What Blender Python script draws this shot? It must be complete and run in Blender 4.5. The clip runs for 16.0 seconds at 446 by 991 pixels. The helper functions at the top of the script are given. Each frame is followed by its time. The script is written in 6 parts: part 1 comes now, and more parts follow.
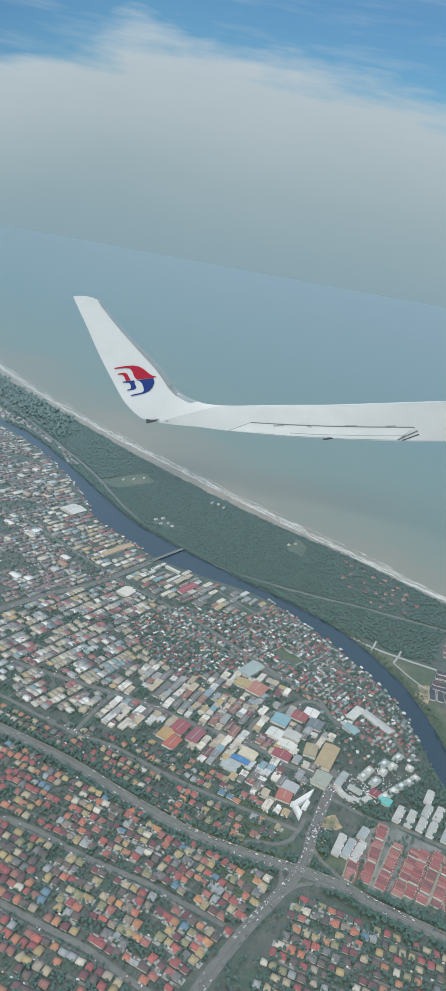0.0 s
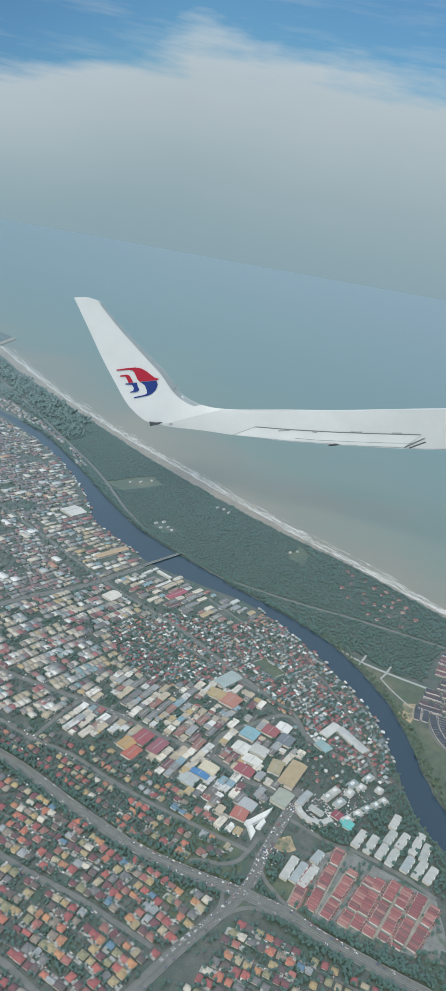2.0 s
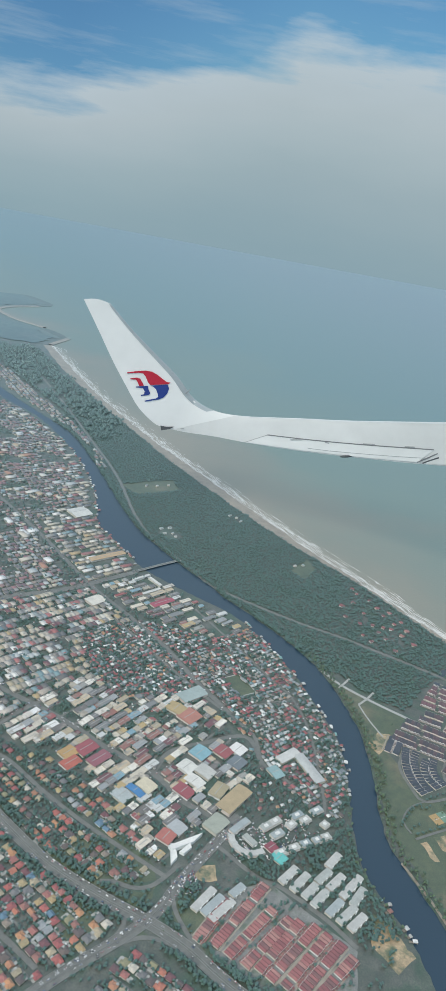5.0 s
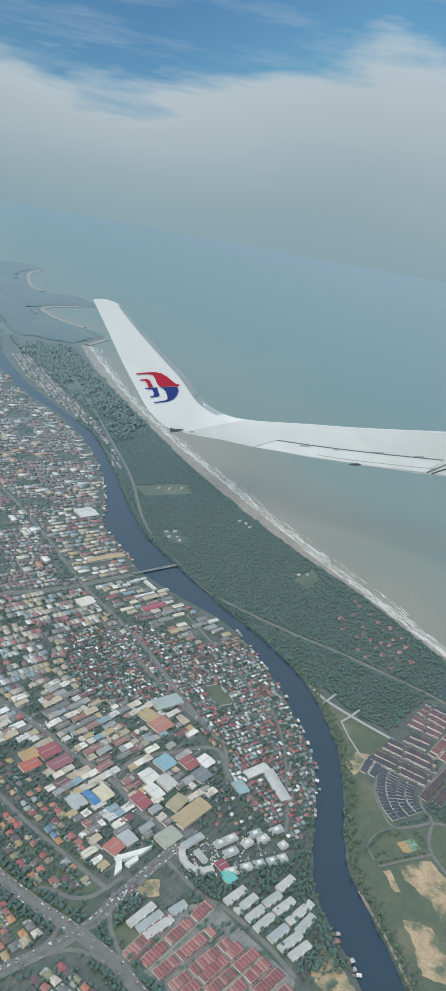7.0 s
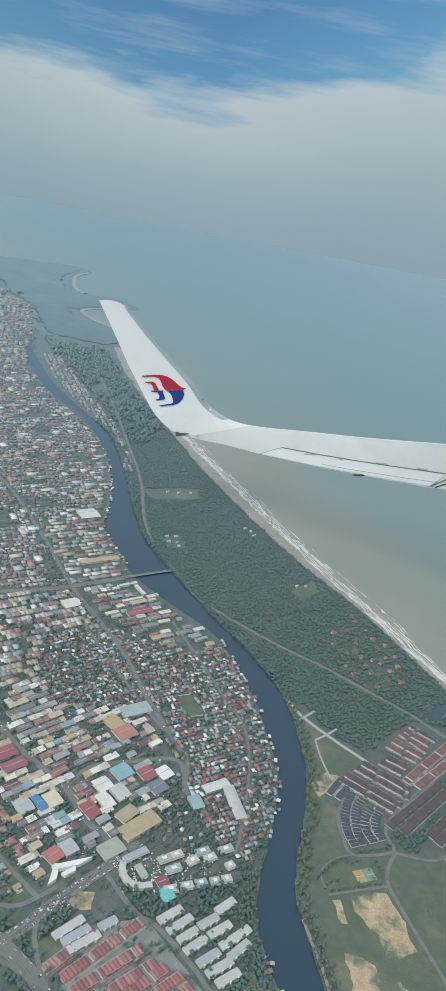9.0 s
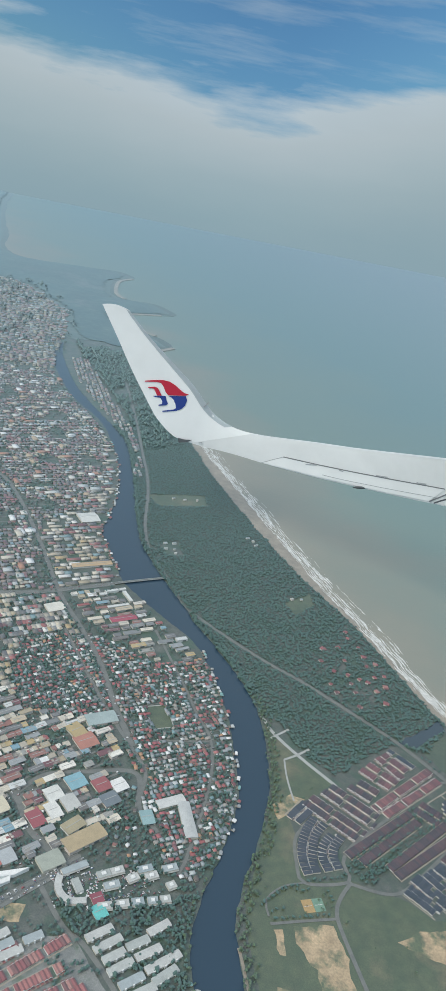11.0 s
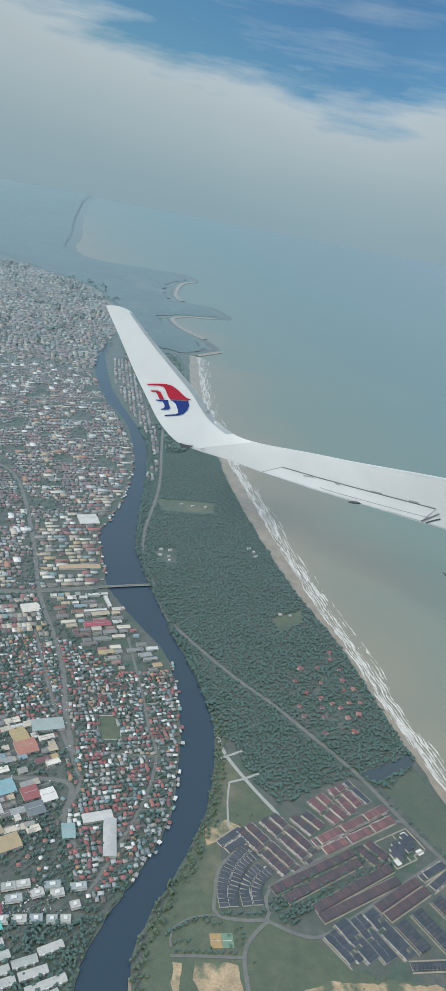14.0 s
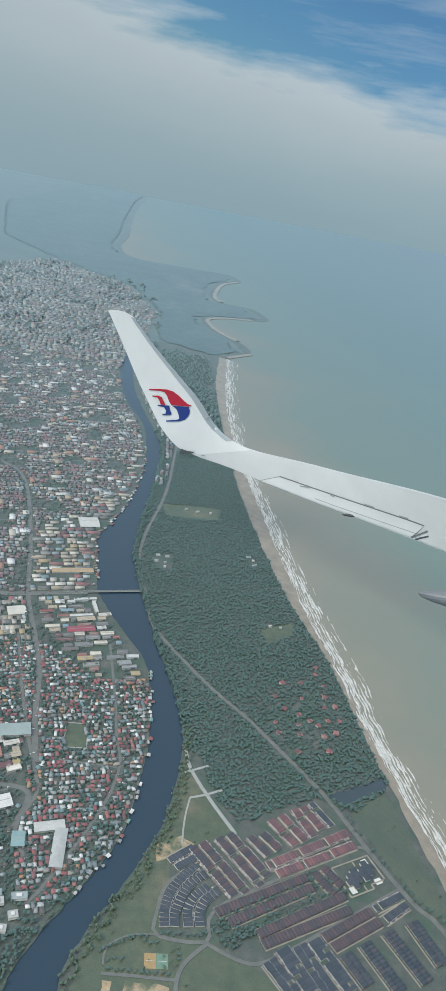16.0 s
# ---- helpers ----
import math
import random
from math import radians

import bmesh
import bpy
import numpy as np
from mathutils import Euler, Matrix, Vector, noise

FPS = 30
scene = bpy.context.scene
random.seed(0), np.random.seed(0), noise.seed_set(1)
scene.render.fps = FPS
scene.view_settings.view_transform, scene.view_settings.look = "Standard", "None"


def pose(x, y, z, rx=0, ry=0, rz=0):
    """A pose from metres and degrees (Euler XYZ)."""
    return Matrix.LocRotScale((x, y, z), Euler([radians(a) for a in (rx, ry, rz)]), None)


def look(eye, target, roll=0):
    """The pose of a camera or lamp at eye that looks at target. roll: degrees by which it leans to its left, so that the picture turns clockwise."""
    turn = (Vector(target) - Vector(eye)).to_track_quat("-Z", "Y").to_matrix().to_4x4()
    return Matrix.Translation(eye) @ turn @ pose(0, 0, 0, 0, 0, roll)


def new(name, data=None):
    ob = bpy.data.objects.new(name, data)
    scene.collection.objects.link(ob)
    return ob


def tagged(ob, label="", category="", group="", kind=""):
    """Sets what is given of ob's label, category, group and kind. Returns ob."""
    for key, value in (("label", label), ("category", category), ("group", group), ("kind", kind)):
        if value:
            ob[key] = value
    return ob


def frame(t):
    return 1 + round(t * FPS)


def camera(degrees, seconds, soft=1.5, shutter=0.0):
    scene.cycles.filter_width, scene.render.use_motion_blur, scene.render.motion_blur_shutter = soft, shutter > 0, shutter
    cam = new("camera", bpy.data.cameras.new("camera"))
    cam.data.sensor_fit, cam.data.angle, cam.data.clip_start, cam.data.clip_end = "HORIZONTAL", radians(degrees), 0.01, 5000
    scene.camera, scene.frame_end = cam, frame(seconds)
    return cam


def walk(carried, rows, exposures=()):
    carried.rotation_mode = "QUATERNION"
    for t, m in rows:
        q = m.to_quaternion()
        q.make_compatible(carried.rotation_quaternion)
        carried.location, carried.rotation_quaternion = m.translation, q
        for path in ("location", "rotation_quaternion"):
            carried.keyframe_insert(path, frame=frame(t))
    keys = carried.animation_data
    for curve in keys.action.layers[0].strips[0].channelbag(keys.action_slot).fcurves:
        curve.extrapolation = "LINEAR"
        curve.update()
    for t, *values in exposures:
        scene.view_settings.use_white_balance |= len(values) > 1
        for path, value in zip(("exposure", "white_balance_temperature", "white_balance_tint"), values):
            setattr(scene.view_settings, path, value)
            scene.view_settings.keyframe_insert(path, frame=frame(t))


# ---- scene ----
cam = camera(31.58, 16.0, soft=0.55)
# seconds, eye in metres, turn in degrees
PATH = [
    (0, 10.70, -38.89, 443.18, 68.818, -9.902, -0.456),
    (0.5, 29.03, -34.29, 445.26, 68.743, -9.831, 0.536),
    (1, 47.33, -29.52, 447.52, 68.576, -9.777, 1.642),
    (1.5, 65.58, -24.54, 449.92, 68.467, -9.702, 2.700),
    (2, 83.77, -19.33, 452.40, 68.298, -9.696, 3.777),
    (2.5, 101.88, -13.87, 454.93, 68.138, -9.749, 4.938),
    (3, 119.92, -8.12, 457.48, 67.971, -9.693, 6.030),
    (3.5, 137.85, -2.07, 459.99, 67.795, -9.660, 7.145),
    (4, 155.68, 4.30, 462.46, 67.671, -9.673, 8.340),
    (6.5, 242.87, 41.42, 473.49, 67.002, -9.708, 14.516),
    (7, 259.84, 49.96, 475.39, 66.853, -9.704, 15.714),
    (7.5, 276.64, 58.87, 477.18, 66.741, -9.756, 16.917),
    (8, 293.26, 68.17, 478.90, 66.600, -9.901, 18.188),
    (8.5, 309.68, 77.83, 480.55, 66.501, -9.967, 19.384),
    (9, 325.90, 87.86, 482.15, 66.466, -10.029, 20.476),
    (11.5, 403.74, 143.07, 490.68, 66.111, -10.141, 26.257),
    (12, 418.60, 155.00, 492.78, 65.932, -10.156, 27.463),
    (12.5, 433.21, 167.17, 495.14, 65.806, -10.191, 28.552),
    (13, 447.57, 179.57, 497.81, 65.646, -10.186, 29.754),
    (13.5, 461.67, 192.15, 500.87, 65.521, -10.174, 30.716),
    (14, 475.50, 204.88, 504.39, 65.345, -10.141, 31.812),
    (14.5, 489.06, 217.73, 508.44, 65.153, -10.147, 33.038),
    (15, 502.34, 230.67, 513.10, 64.895, -10.107, 34.247),
    (15.5, 515.35, 243.64, 518.47, 64.646, -9.917, 35.314),
    (16, 528.07, 256.62, 524.64, 64.429, -9.925, 36.280),
]
walk(cam, [(t, pose(x, y, z, rx, ry, rz)) for t, x, y, z, rx, ry, rz in PATH])

# ---- light ----
SUN_EL, SUN_AZ = 42.0, 205.0    # height of the sun; its bearing clockwise from +y
world = bpy.data.worlds.new("sky")
scene.world = world
world.use_nodes = True
wn, wl = world.node_tree.nodes, world.node_tree.links
wn.clear()


def wnode(kind, **kw):
    n = wn.new(kind)
    for k, v in kw.items():
        if k == "op":
            n.operation = v
        elif k == "inputs":
            for key, val in v.items():
                n.inputs[key].default_value = val
    return n


def wmath(op, a, b=None, clamp=False):
    n = wn.new("ShaderNodeMath")
    n.operation, n.use_clamp = op, clamp
    for i, s in enumerate((a, b)):
        if s is None:
            continue
        if isinstance(s, (int, float)):
            n.inputs[i].default_value = s
        else:
            wl.new(s, n.inputs[i])
    return n.outputs[0]


def wramp(src, stops, mode="LINEAR"):
    r = wn.new("ShaderNodeValToRGB")
    r.color_ramp.interpolation = mode
    while len(r.color_ramp.elements) < len(stops):
        r.color_ramp.elements.new(0.5)
    for e, (p, c) in zip(r.color_ramp.elements, stops):
        e.position, e.color = p, (*c, 1)
    wl.new(src, r.inputs[0])
    return r.outputs[0]


def wmix(fac, a, b):
    m = wn.new("ShaderNodeMix")
    m.data_type = "RGBA"
    wl.new(fac, m.inputs[0])
    wl.new(a, m.inputs[6])
    wl.new(b, m.inputs[7])
    return m.outputs[2]


sky = wn.new("ShaderNodeTexSky")
sky.sky_type, sky.sun_disc = "NISHITA", False
sky.sun_elevation, sky.sun_rotation = radians(SUN_EL), radians(SUN_AZ)
sky.air_density, sky.dust_density = 1.2, 1.0
coord = wn.new("ShaderNodeTexCoord").outputs["Generated"]
sep = wn.new("ShaderNodeSeparateXYZ")
wl.new(coord, sep.inputs[0])
rise = sep.outputs[2]


def wnoise(scale, stretch, detail, seed):
    mp = wn.new("ShaderNodeMapping")
    mp.inputs["Scale"].default_value = (scale, scale, scale * stretch)
    mp.inputs["Location"].default_value = (seed, seed * 0.7, seed * 1.3)
    mp.inputs["Rotation"].default_value = (radians(3), radians(-4), radians(20))
    wl.new(coord, mp.inputs["Vector"])
    n = wn.new("ShaderNodeTexNoise")
    n.inputs["Scale"].default_value, n.inputs["Detail"].default_value, n.inputs["Roughness"].default_value = 1.0, detail, 0.62
    wl.new(mp.outputs[0], n.inputs["Vector"])
    return n.outputs[0]


big, fine, wisp = wnoise(2.6, 3.0, 4.0, 3.1), wnoise(5.0, 6.0, 7.0, 7.7), wnoise(4.5, 9.0, 8.0, 1.9)
# towards the north-west the cloud bank's upper edge dips
west = wmath("ARCTAN2", wmath("MULTIPLY", sep.outputs[0], -1.0), sep.outputs[1])
lift = wmath("MULTIPLY", wmath("MULTIPLY", wmath("DIVIDE", wmath("SUBTRACT", west, 0.12), 0.25, True), wmath("DIVIDE", wmath("SUBTRACT", 0.9, west), 0.45, True)), 0.085)
risen = wmath("ADD", rise, lift)
ragged = wmath("ADD", risen, wmath("ADD", wmath("MULTIPLY", wmath("SUBTRACT", big, 0.5), 0.13), wmath("MULTIPLY", wmath("SUBTRACT", fine, 0.5), 0.11)))
bank = wmath("DIVIDE", wmath("SUBTRACT", 0.150, ragged), 0.035, True)
streak = wmath("MULTIPLY", wmath("MULTIPLY", wmath("SUBTRACT", wisp, 0.50, True), 3.2, True), wmath("DIVIDE", wmath("SUBTRACT", 0.9, rise), 0.9, True), True)
veil = wmath("MULTIPLY", wmath("DIVIDE", wmath("SUBTRACT", rise, 0.20), 0.30, True), 0.88)
cover = wmath("MAXIMUM", wmath("MAXIMUM", wmath("MULTIPLY", bank, 0.95), wmath("MULTIPLY", streak, 0.6)), veil)
haze = wramp(wmath("ADD", wmath("MULTIPLY", wmath("ADD", wmath("ADD", rise, wmath("MULTIPLY", lift, wmath("DIVIDE", wmath("ADD", rise, 0.07), 0.11, True))), wmath("MULTIPLY", wmath("SUBTRACT", big, 0.5), 0.09)), 1.25), 0.25), [
    (0.0, (0.24, 0.345, 0.395)), (0.14, (0.268, 0.385, 0.44)), (0.25, (0.33, 0.43, 0.475)), (0.36, (0.435, 0.51, 0.545)), (0.44, (0.50, 0.585, 0.64)), (0.60, (0.44, 0.52, 0.57)), (0.80, (0.56, 0.63, 0.68)), (1.0, (0.70, 0.76, 0.82))])
above = wn.new("ShaderNodeCombineXYZ")
wl.new(wmath("MULTIPLY", lift, 1.2), above.inputs[2])
higher = wn.new("ShaderNodeVectorMath")
wl.new(coord, higher.inputs[0])
wl.new(above.outputs[0], higher.inputs[1])
wl.new(higher.outputs[0], sky.inputs["Vector"])
blue = wn.new("ShaderNodeVectorMath")
blue.operation = "SCALE"
blue.inputs["Scale"].default_value = 0.085
tint = wn.new("ShaderNodeVectorMath")
tint.operation = "MULTIPLY"
tint.inputs[1].default_value = (0.42, 0.74, 1.0)
wl.new(sky.outputs[0], tint.inputs[0])
wl.new(tint.outputs[0], blue.inputs[0])
back = wn.new("ShaderNodeBackground")
wl.new(wmix(cover, blue.outputs[0], haze), back.inputs["Color"])
back.inputs["Strength"].default_value = 1.0
wl.new(back.outputs[0], wn.new("ShaderNodeOutputWorld").inputs[0])

sun = new("sun", bpy.data.lights.new("sun", "SUN"))
sun.data.energy, sun.data.angle, sun.data.color = 2.3, radians(26), (1.0, 0.95, 0.86)
sun.matrix_world = look((0, 0, 0), (-math.sin(radians(SUN_AZ)) * math.cos(radians(SUN_EL)), -math.cos(radians(SUN_AZ)) * math.cos(radians(SUN_EL)), -math.sin(radians(SUN_EL))))
scene.view_settings.exposure = 0.0

# ---- materials ----


def haze_gloss(nt, shader, low=0.10, high=0.60, power=4.0):
    """Imitates distance haze: every surface gets a soft sky-tinted gloss that grows towards a grazing view, as of one
    level sheet.
    """
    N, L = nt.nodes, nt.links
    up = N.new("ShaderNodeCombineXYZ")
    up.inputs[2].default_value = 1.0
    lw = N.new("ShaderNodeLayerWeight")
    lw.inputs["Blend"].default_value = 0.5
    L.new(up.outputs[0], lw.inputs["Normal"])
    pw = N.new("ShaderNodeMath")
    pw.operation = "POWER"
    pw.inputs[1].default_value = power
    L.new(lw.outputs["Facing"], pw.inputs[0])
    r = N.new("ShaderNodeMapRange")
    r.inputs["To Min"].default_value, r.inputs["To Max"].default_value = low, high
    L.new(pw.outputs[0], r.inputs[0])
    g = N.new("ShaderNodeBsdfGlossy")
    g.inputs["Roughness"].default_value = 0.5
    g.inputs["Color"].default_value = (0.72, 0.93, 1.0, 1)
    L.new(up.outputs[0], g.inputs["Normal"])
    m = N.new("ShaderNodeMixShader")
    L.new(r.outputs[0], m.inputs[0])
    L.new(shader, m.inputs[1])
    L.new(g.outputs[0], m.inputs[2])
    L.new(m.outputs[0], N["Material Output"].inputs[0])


def mat(name, cols, by="none", rough=0.8, spec=0.25, var=0.25, scale=0.3, fine=3.0, bump=0.0, stain=None, stain_scale=0.03, stain_at=0.55, metal=0.0, gloss=True, low=0.112, high=0.80):
    """A painted, worn surface: cols chosen by object, by island or mixed by noise; var: grain; stain: a second colour
    in patches; gloss, low, high: imitated haze.
    """
    m = bpy.data.materials.new(name)
    m.use_nodes = True
    nt = m.node_tree
    N, L = nt.nodes, nt.links
    b = N["Principled BSDF"]
    b.inputs["Roughness"].default_value = rough
    b.inputs["Specular IOR Level"].default_value = spec
    b.inputs["Metallic"].default_value = metal
    pos = N.new("ShaderNodeNewGeometry")
    ramp = N.new("ShaderNodeValToRGB")
    ramp.color_ramp.interpolation = "LINEAR" if by == "noise" else "CONSTANT"
    n = len(cols)
    while len(ramp.color_ramp.elements) < n:
        ramp.color_ramp.elements.new(0.5)
    while len(ramp.color_ramp.elements) > max(1, n):
        ramp.color_ramp.elements.remove(ramp.color_ramp.elements[-1])
    for i, (e, c) in enumerate(zip(ramp.color_ramp.elements, cols)):
        e.position, e.color = (0.3 + 0.4 * i / max(1, n - 1) if by == "noise" else i / n), (*c, 1)

    def noise_at(s, detail=4.0):
        t = N.new("ShaderNodeTexNoise")
        t.inputs["Scale"].default_value, t.inputs["Detail"].default_value, t.inputs["Roughness"].default_value = s, detail, 0.6
        L.new(pos.outputs["Position"], t.inputs["Vector"])
        return t.outputs[0]

    if by == "object":
        # neighbours often share a colour: a slow drift over the place plus a share of chance
        info = N.new("ShaderNodeObjectInfo")
        drift = N.new("ShaderNodeTexNoise")
        drift.inputs["Scale"].default_value, drift.inputs["Detail"].default_value = 0.045, 1.0
        L.new(info.outputs["Location"], drift.inputs["Vector"])
        mul = N.new("ShaderNodeMath")
        mul.operation, mul.inputs[1].default_value = "MULTIPLY", 3.0
        L.new(drift.outputs[0], mul.inputs[0])
        mad = N.new("ShaderNodeMath")
        mad.operation, mad.inputs[1].default_value = "MULTIPLY_ADD", 0.5
        L.new(info.outputs["Random"], mad.inputs[0])
        L.new(mul.outputs[0], mad.inputs[2])
        fr = N.new("ShaderNodeMath")
        fr.operation = "FRACT"
        L.new(mad.outputs[0], fr.inputs[0])
        L.new(fr.outputs[0], ramp.inputs[0])
    elif by == "island":
        L.new(pos.outputs["Random Per Island"], ramp.inputs[0])
    elif by == "noise":
        L.new(noise_at(scale, 5.0), ramp.inputs[0])
    out = ramp.outputs[0]

    def mixed(fac, a, colour, blend="MIX"):
        x = N.new("ShaderNodeMix")
        x.data_type, x.blend_type = "RGBA", blend
        L.new(fac, x.inputs[0])
        L.new(a, x.inputs[6])
        if isinstance(colour, tuple):
            x.inputs[7].default_value = (*colour, 1)
        else:
            L.new(colour, x.inputs[7])
        return x.outputs[2]

    def spread(src, lo, hi, a, z):
        r = N.new("ShaderNodeMapRange")
        r.inputs["From Min"].default_value, r.inputs["From Max"].default_value, r.inputs["To Min"].default_value, r.inputs["To Max"].default_value = lo, hi, a, z
        L.new(src, r.inputs[0])
        return r.outputs[0]

    if stain:
        out = mixed(spread(noise_at(stain_scale, 6.0), stain_at - 0.05, stain_at + 0.07, 0.0, 1.0), out, stain)
    if var:
        hsv = N.new("ShaderNodeHueSaturation")
        L.new(spread(noise_at(fine, 5.0), 0.3, 0.7, 1 - var, 1 + var), hsv.inputs["Value"])
        L.new(out, hsv.inputs["Color"])
        out = hsv.outputs[0]
        hsv2 = N.new("ShaderNodeHueSaturation")
        L.new(spread(noise_at(fine * 0.13, 3.0), 0.3, 0.7, 1 - var * 0.7, 1 + var * 0.7), hsv2.inputs["Value"])
        L.new(out, hsv2.inputs["Color"])
        out = hsv2.outputs[0]
    L.new(out, b.inputs["Base Color"])
    if bump:
        bn = N.new("ShaderNodeBump")
        bn.inputs["Strength"].default_value, bn.inputs["Distance"].default_value = 0.6, bump
        L.new(noise_at(fine, 4.0), bn.inputs["Height"])
        L.new(bn.outputs[0], b.inputs["Normal"])
    # imitated haze, mixed over the surface as gloss
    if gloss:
        haze_gloss(nt, b.outputs[0], low, high)
    return m


def water(name, near, far, rough, axis=None, wave=0.5, bump=0.3, spec=0.5, low=0.08, high=0.52):
    """Turbid water: silt colour near the shore, clearer further out along axis (a, b, start, end)."""
    m = bpy.data.materials.new(name)
    m.use_nodes = True
    nt = m.node_tree
    N, L = nt.nodes, nt.links
    b = N["Principled BSDF"]
    b.inputs["Roughness"].default_value, b.inputs["Specular IOR Level"].default_value = rough, spec
    g = N.new("ShaderNodeNewGeometry")
    nz = N.new("ShaderNodeTexNoise")
    nz.inputs["Scale"].default_value, nz.inputs["Detail"].default_value = 0.004, 6.0
    L.new(g.outputs["Position"], nz.inputs["Vector"])
    mx = N.new("ShaderNodeValToRGB")
    stops = near if isinstance(near, list) else [(0.0, near), (1.0, far)]
    while len(mx.color_ramp.elements) < len(stops):
        mx.color_ramp.elements.new(0.5)
    for e, (p, c) in zip(mx.color_ramp.elements, stops):
        e.position, e.color = p, (*c, 1)
    if axis:
        dot = N.new("ShaderNodeVectorMath")
        dot.operation = "DOT_PRODUCT"
        dot.inputs[1].default_value = (axis[0], axis[1], 0)
        L.new(g.outputs["Position"], dot.inputs[0])
        r = N.new("ShaderNodeMapRange")
        r.inputs["From Min"].default_value, r.inputs["From Max"].default_value = axis[2], axis[3]
        ad = N.new("ShaderNodeMath")
        ad.operation = "MULTIPLY_ADD"
        ad.inputs[1].default_value, ad.inputs[2].default_value = 0.24, -0.12
        L.new(nz.outputs[0], ad.inputs[0])
        L.new(dot.outputs["Value"], r.inputs[0])
        s = N.new("ShaderNodeMath")
        L.new(r.outputs[0], s.inputs[0])
        L.new(ad.outputs[0], s.inputs[1])
        L.new(s.outputs[0], mx.inputs[0])
    else:
        L.new(nz.outputs[0], mx.inputs[0])
    L.new(mx.outputs[0], b.inputs["Base Color"])
    wv = N.new("ShaderNodeTexNoise")
    wv.inputs["Scale"].default_value, wv.inputs["Detail"].default_value = wave, 5.0
    L.new(g.outputs["Position"], wv.inputs["Vector"])
    bn = N.new("ShaderNodeBump")
    bn.inputs["Strength"].default_value, bn.inputs["Distance"].default_value = 0.5, bump
    L.new(wv.outputs[0], bn.inputs["Height"])
    L.new(bn.outputs[0], b.inputs["Normal"])
    # imitated haze over the water, again as gloss
    haze_gloss(nt, b.outputs[0], low, high, 4.0)
    return m


RED, MAROON, ORANGE, BRICK = (0.30, 0.075, 0.07), (0.16, 0.05, 0.055), (0.40, 0.18, 0.095), (0.27, 0.115, 0.09)
BROWN, BEIGE, CREAM, GREY = (0.13, 0.09, 0.075), (0.40, 0.33, 0.22), (0.55, 0.50, 0.42), (0.30, 0.31, 0.32)
PALE, WHITE, BLUE, TEAL, SKYB, SLATE = (0.46, 0.48, 0.48), (0.74, 0.74, 0.73), (0.06, 0.14, 0.30), (0.19, 0.36, 0.35), (0.20, 0.33, 0.40), (0.032, 0.035, 0.052)
OLIVE, YELLOW, PURPLE = (0.24, 0.22, 0.12), (0.48, 0.33, 0.13), (0.062, 0.036, 0.046)
M = {}
M["soil"] = mat("town_soil", [(0.050, 0.064, 0.042), (0.075, 0.080, 0.060), (0.115, 0.112, 0.095)], "noise", var=0.35, scale=0.06, fine=0.8, bump=0.1, stain=(0.045, 0.075, 0.04), stain_scale=0.035, stain_at=0.53)
M["plot"] = mat("paved_plot", [(0.16, 0.16, 0.15), (0.25, 0.245, 0.23)], "noise", var=0.3, scale=0.12, fine=1.2, stain=(0.07, 0.10, 0.055), stain_scale=0.06, stain_at=0.56)
M["kerb"] = mat("kerbstone", [(0.22, 0.22, 0.21)], var=0.15)
M["asphalt"] = mat("asphalt", [(0.125, 0.122, 0.110), (0.175, 0.168, 0.150)], "noise", var=0.18, scale=0.1, fine=1.5)
M["lane"] = mat("lane_paint", [(0.6, 0.6, 0.58)], var=0.2)
M["grass"] = mat("grass", [(0.058, 0.080, 0.034), (0.090, 0.104, 0.046)], "noise", var=0.3, scale=0.05, fine=1.0, bump=0.2, stain=(0.14, 0.125, 0.065), stain_scale=0.02, stain_at=0.6)
M["marsh"] = mat("marsh_grass", [(0.06, 0.08, 0.045), (0.085, 0.10, 0.056)], "noise", var=0.2, scale=0.03, fine=0.6, bump=0.2)
M["bare"] = mat("bare_earth", [(0.38, 0.27, 0.15), (0.50, 0.37, 0.22)], "noise", var=0.25, scale=0.07, fine=0.6, stain=(0.10, 0.12, 0.055), stain_scale=0.05, stain_at=0.52)
M["sand"] = mat("beach_sand", [(0.23, 0.19, 0.145), (0.35, 0.295, 0.225)], "noise", var=0.15, scale=0.05, fine=0.7)
M["foam"] = mat("sea_foam", [(0.48, 0.47, 0.43), (0.76, 0.75, 0.72)], "noise", var=0.2, scale=0.25, fine=0.8, rough=0.7)
M["leaf"] = mat("foliage", [(0.028, 0.076, 0.050), (0.032, 0.084, 0.054), (0.036, 0.090, 0.056), (0.044, 0.100, 0.058), (0.032, 0.080, 0.058)], "island", var=0.18, fine=0.9, rough=0.8, bump=0.3, low=0.17, high=0.88)
# far copies get more of the imitated haze than near foliage
M["leaf_far"] = mat("far_foliage", [(0.036, 0.062, 0.052), (0.04, 0.068, 0.055), (0.046, 0.074, 0.058)], "island", var=0.15, fine=0.1, rough=0.8, low=0.22, high=0.76)
M["land_far"] = mat("far_land", [(0.04, 0.065, 0.045), (0.06, 0.085, 0.055), (0.09, 0.10, 0.07)], "noise", var=0.25, scale=0.008, fine=0.05, low=0.24, high=0.72)
M["leaf_pale"] = mat("scrub_foliage", [(0.06, 0.10, 0.045), (0.085, 0.13, 0.055), (0.07, 0.11, 0.06)], "island", var=0.35, fine=0.9, rough=0.8, bump=0.3)
M["trunk"] = mat("bark", [(0.14, 0.10, 0.07)], var=0.3)
M["wall"] = mat("rendered_wall", [CREAM, (0.62, 0.60, 0.56), (0.52, 0.48, 0.40), (0.58, 0.50, 0.44)], "object", var=0.15, fine=1.0)
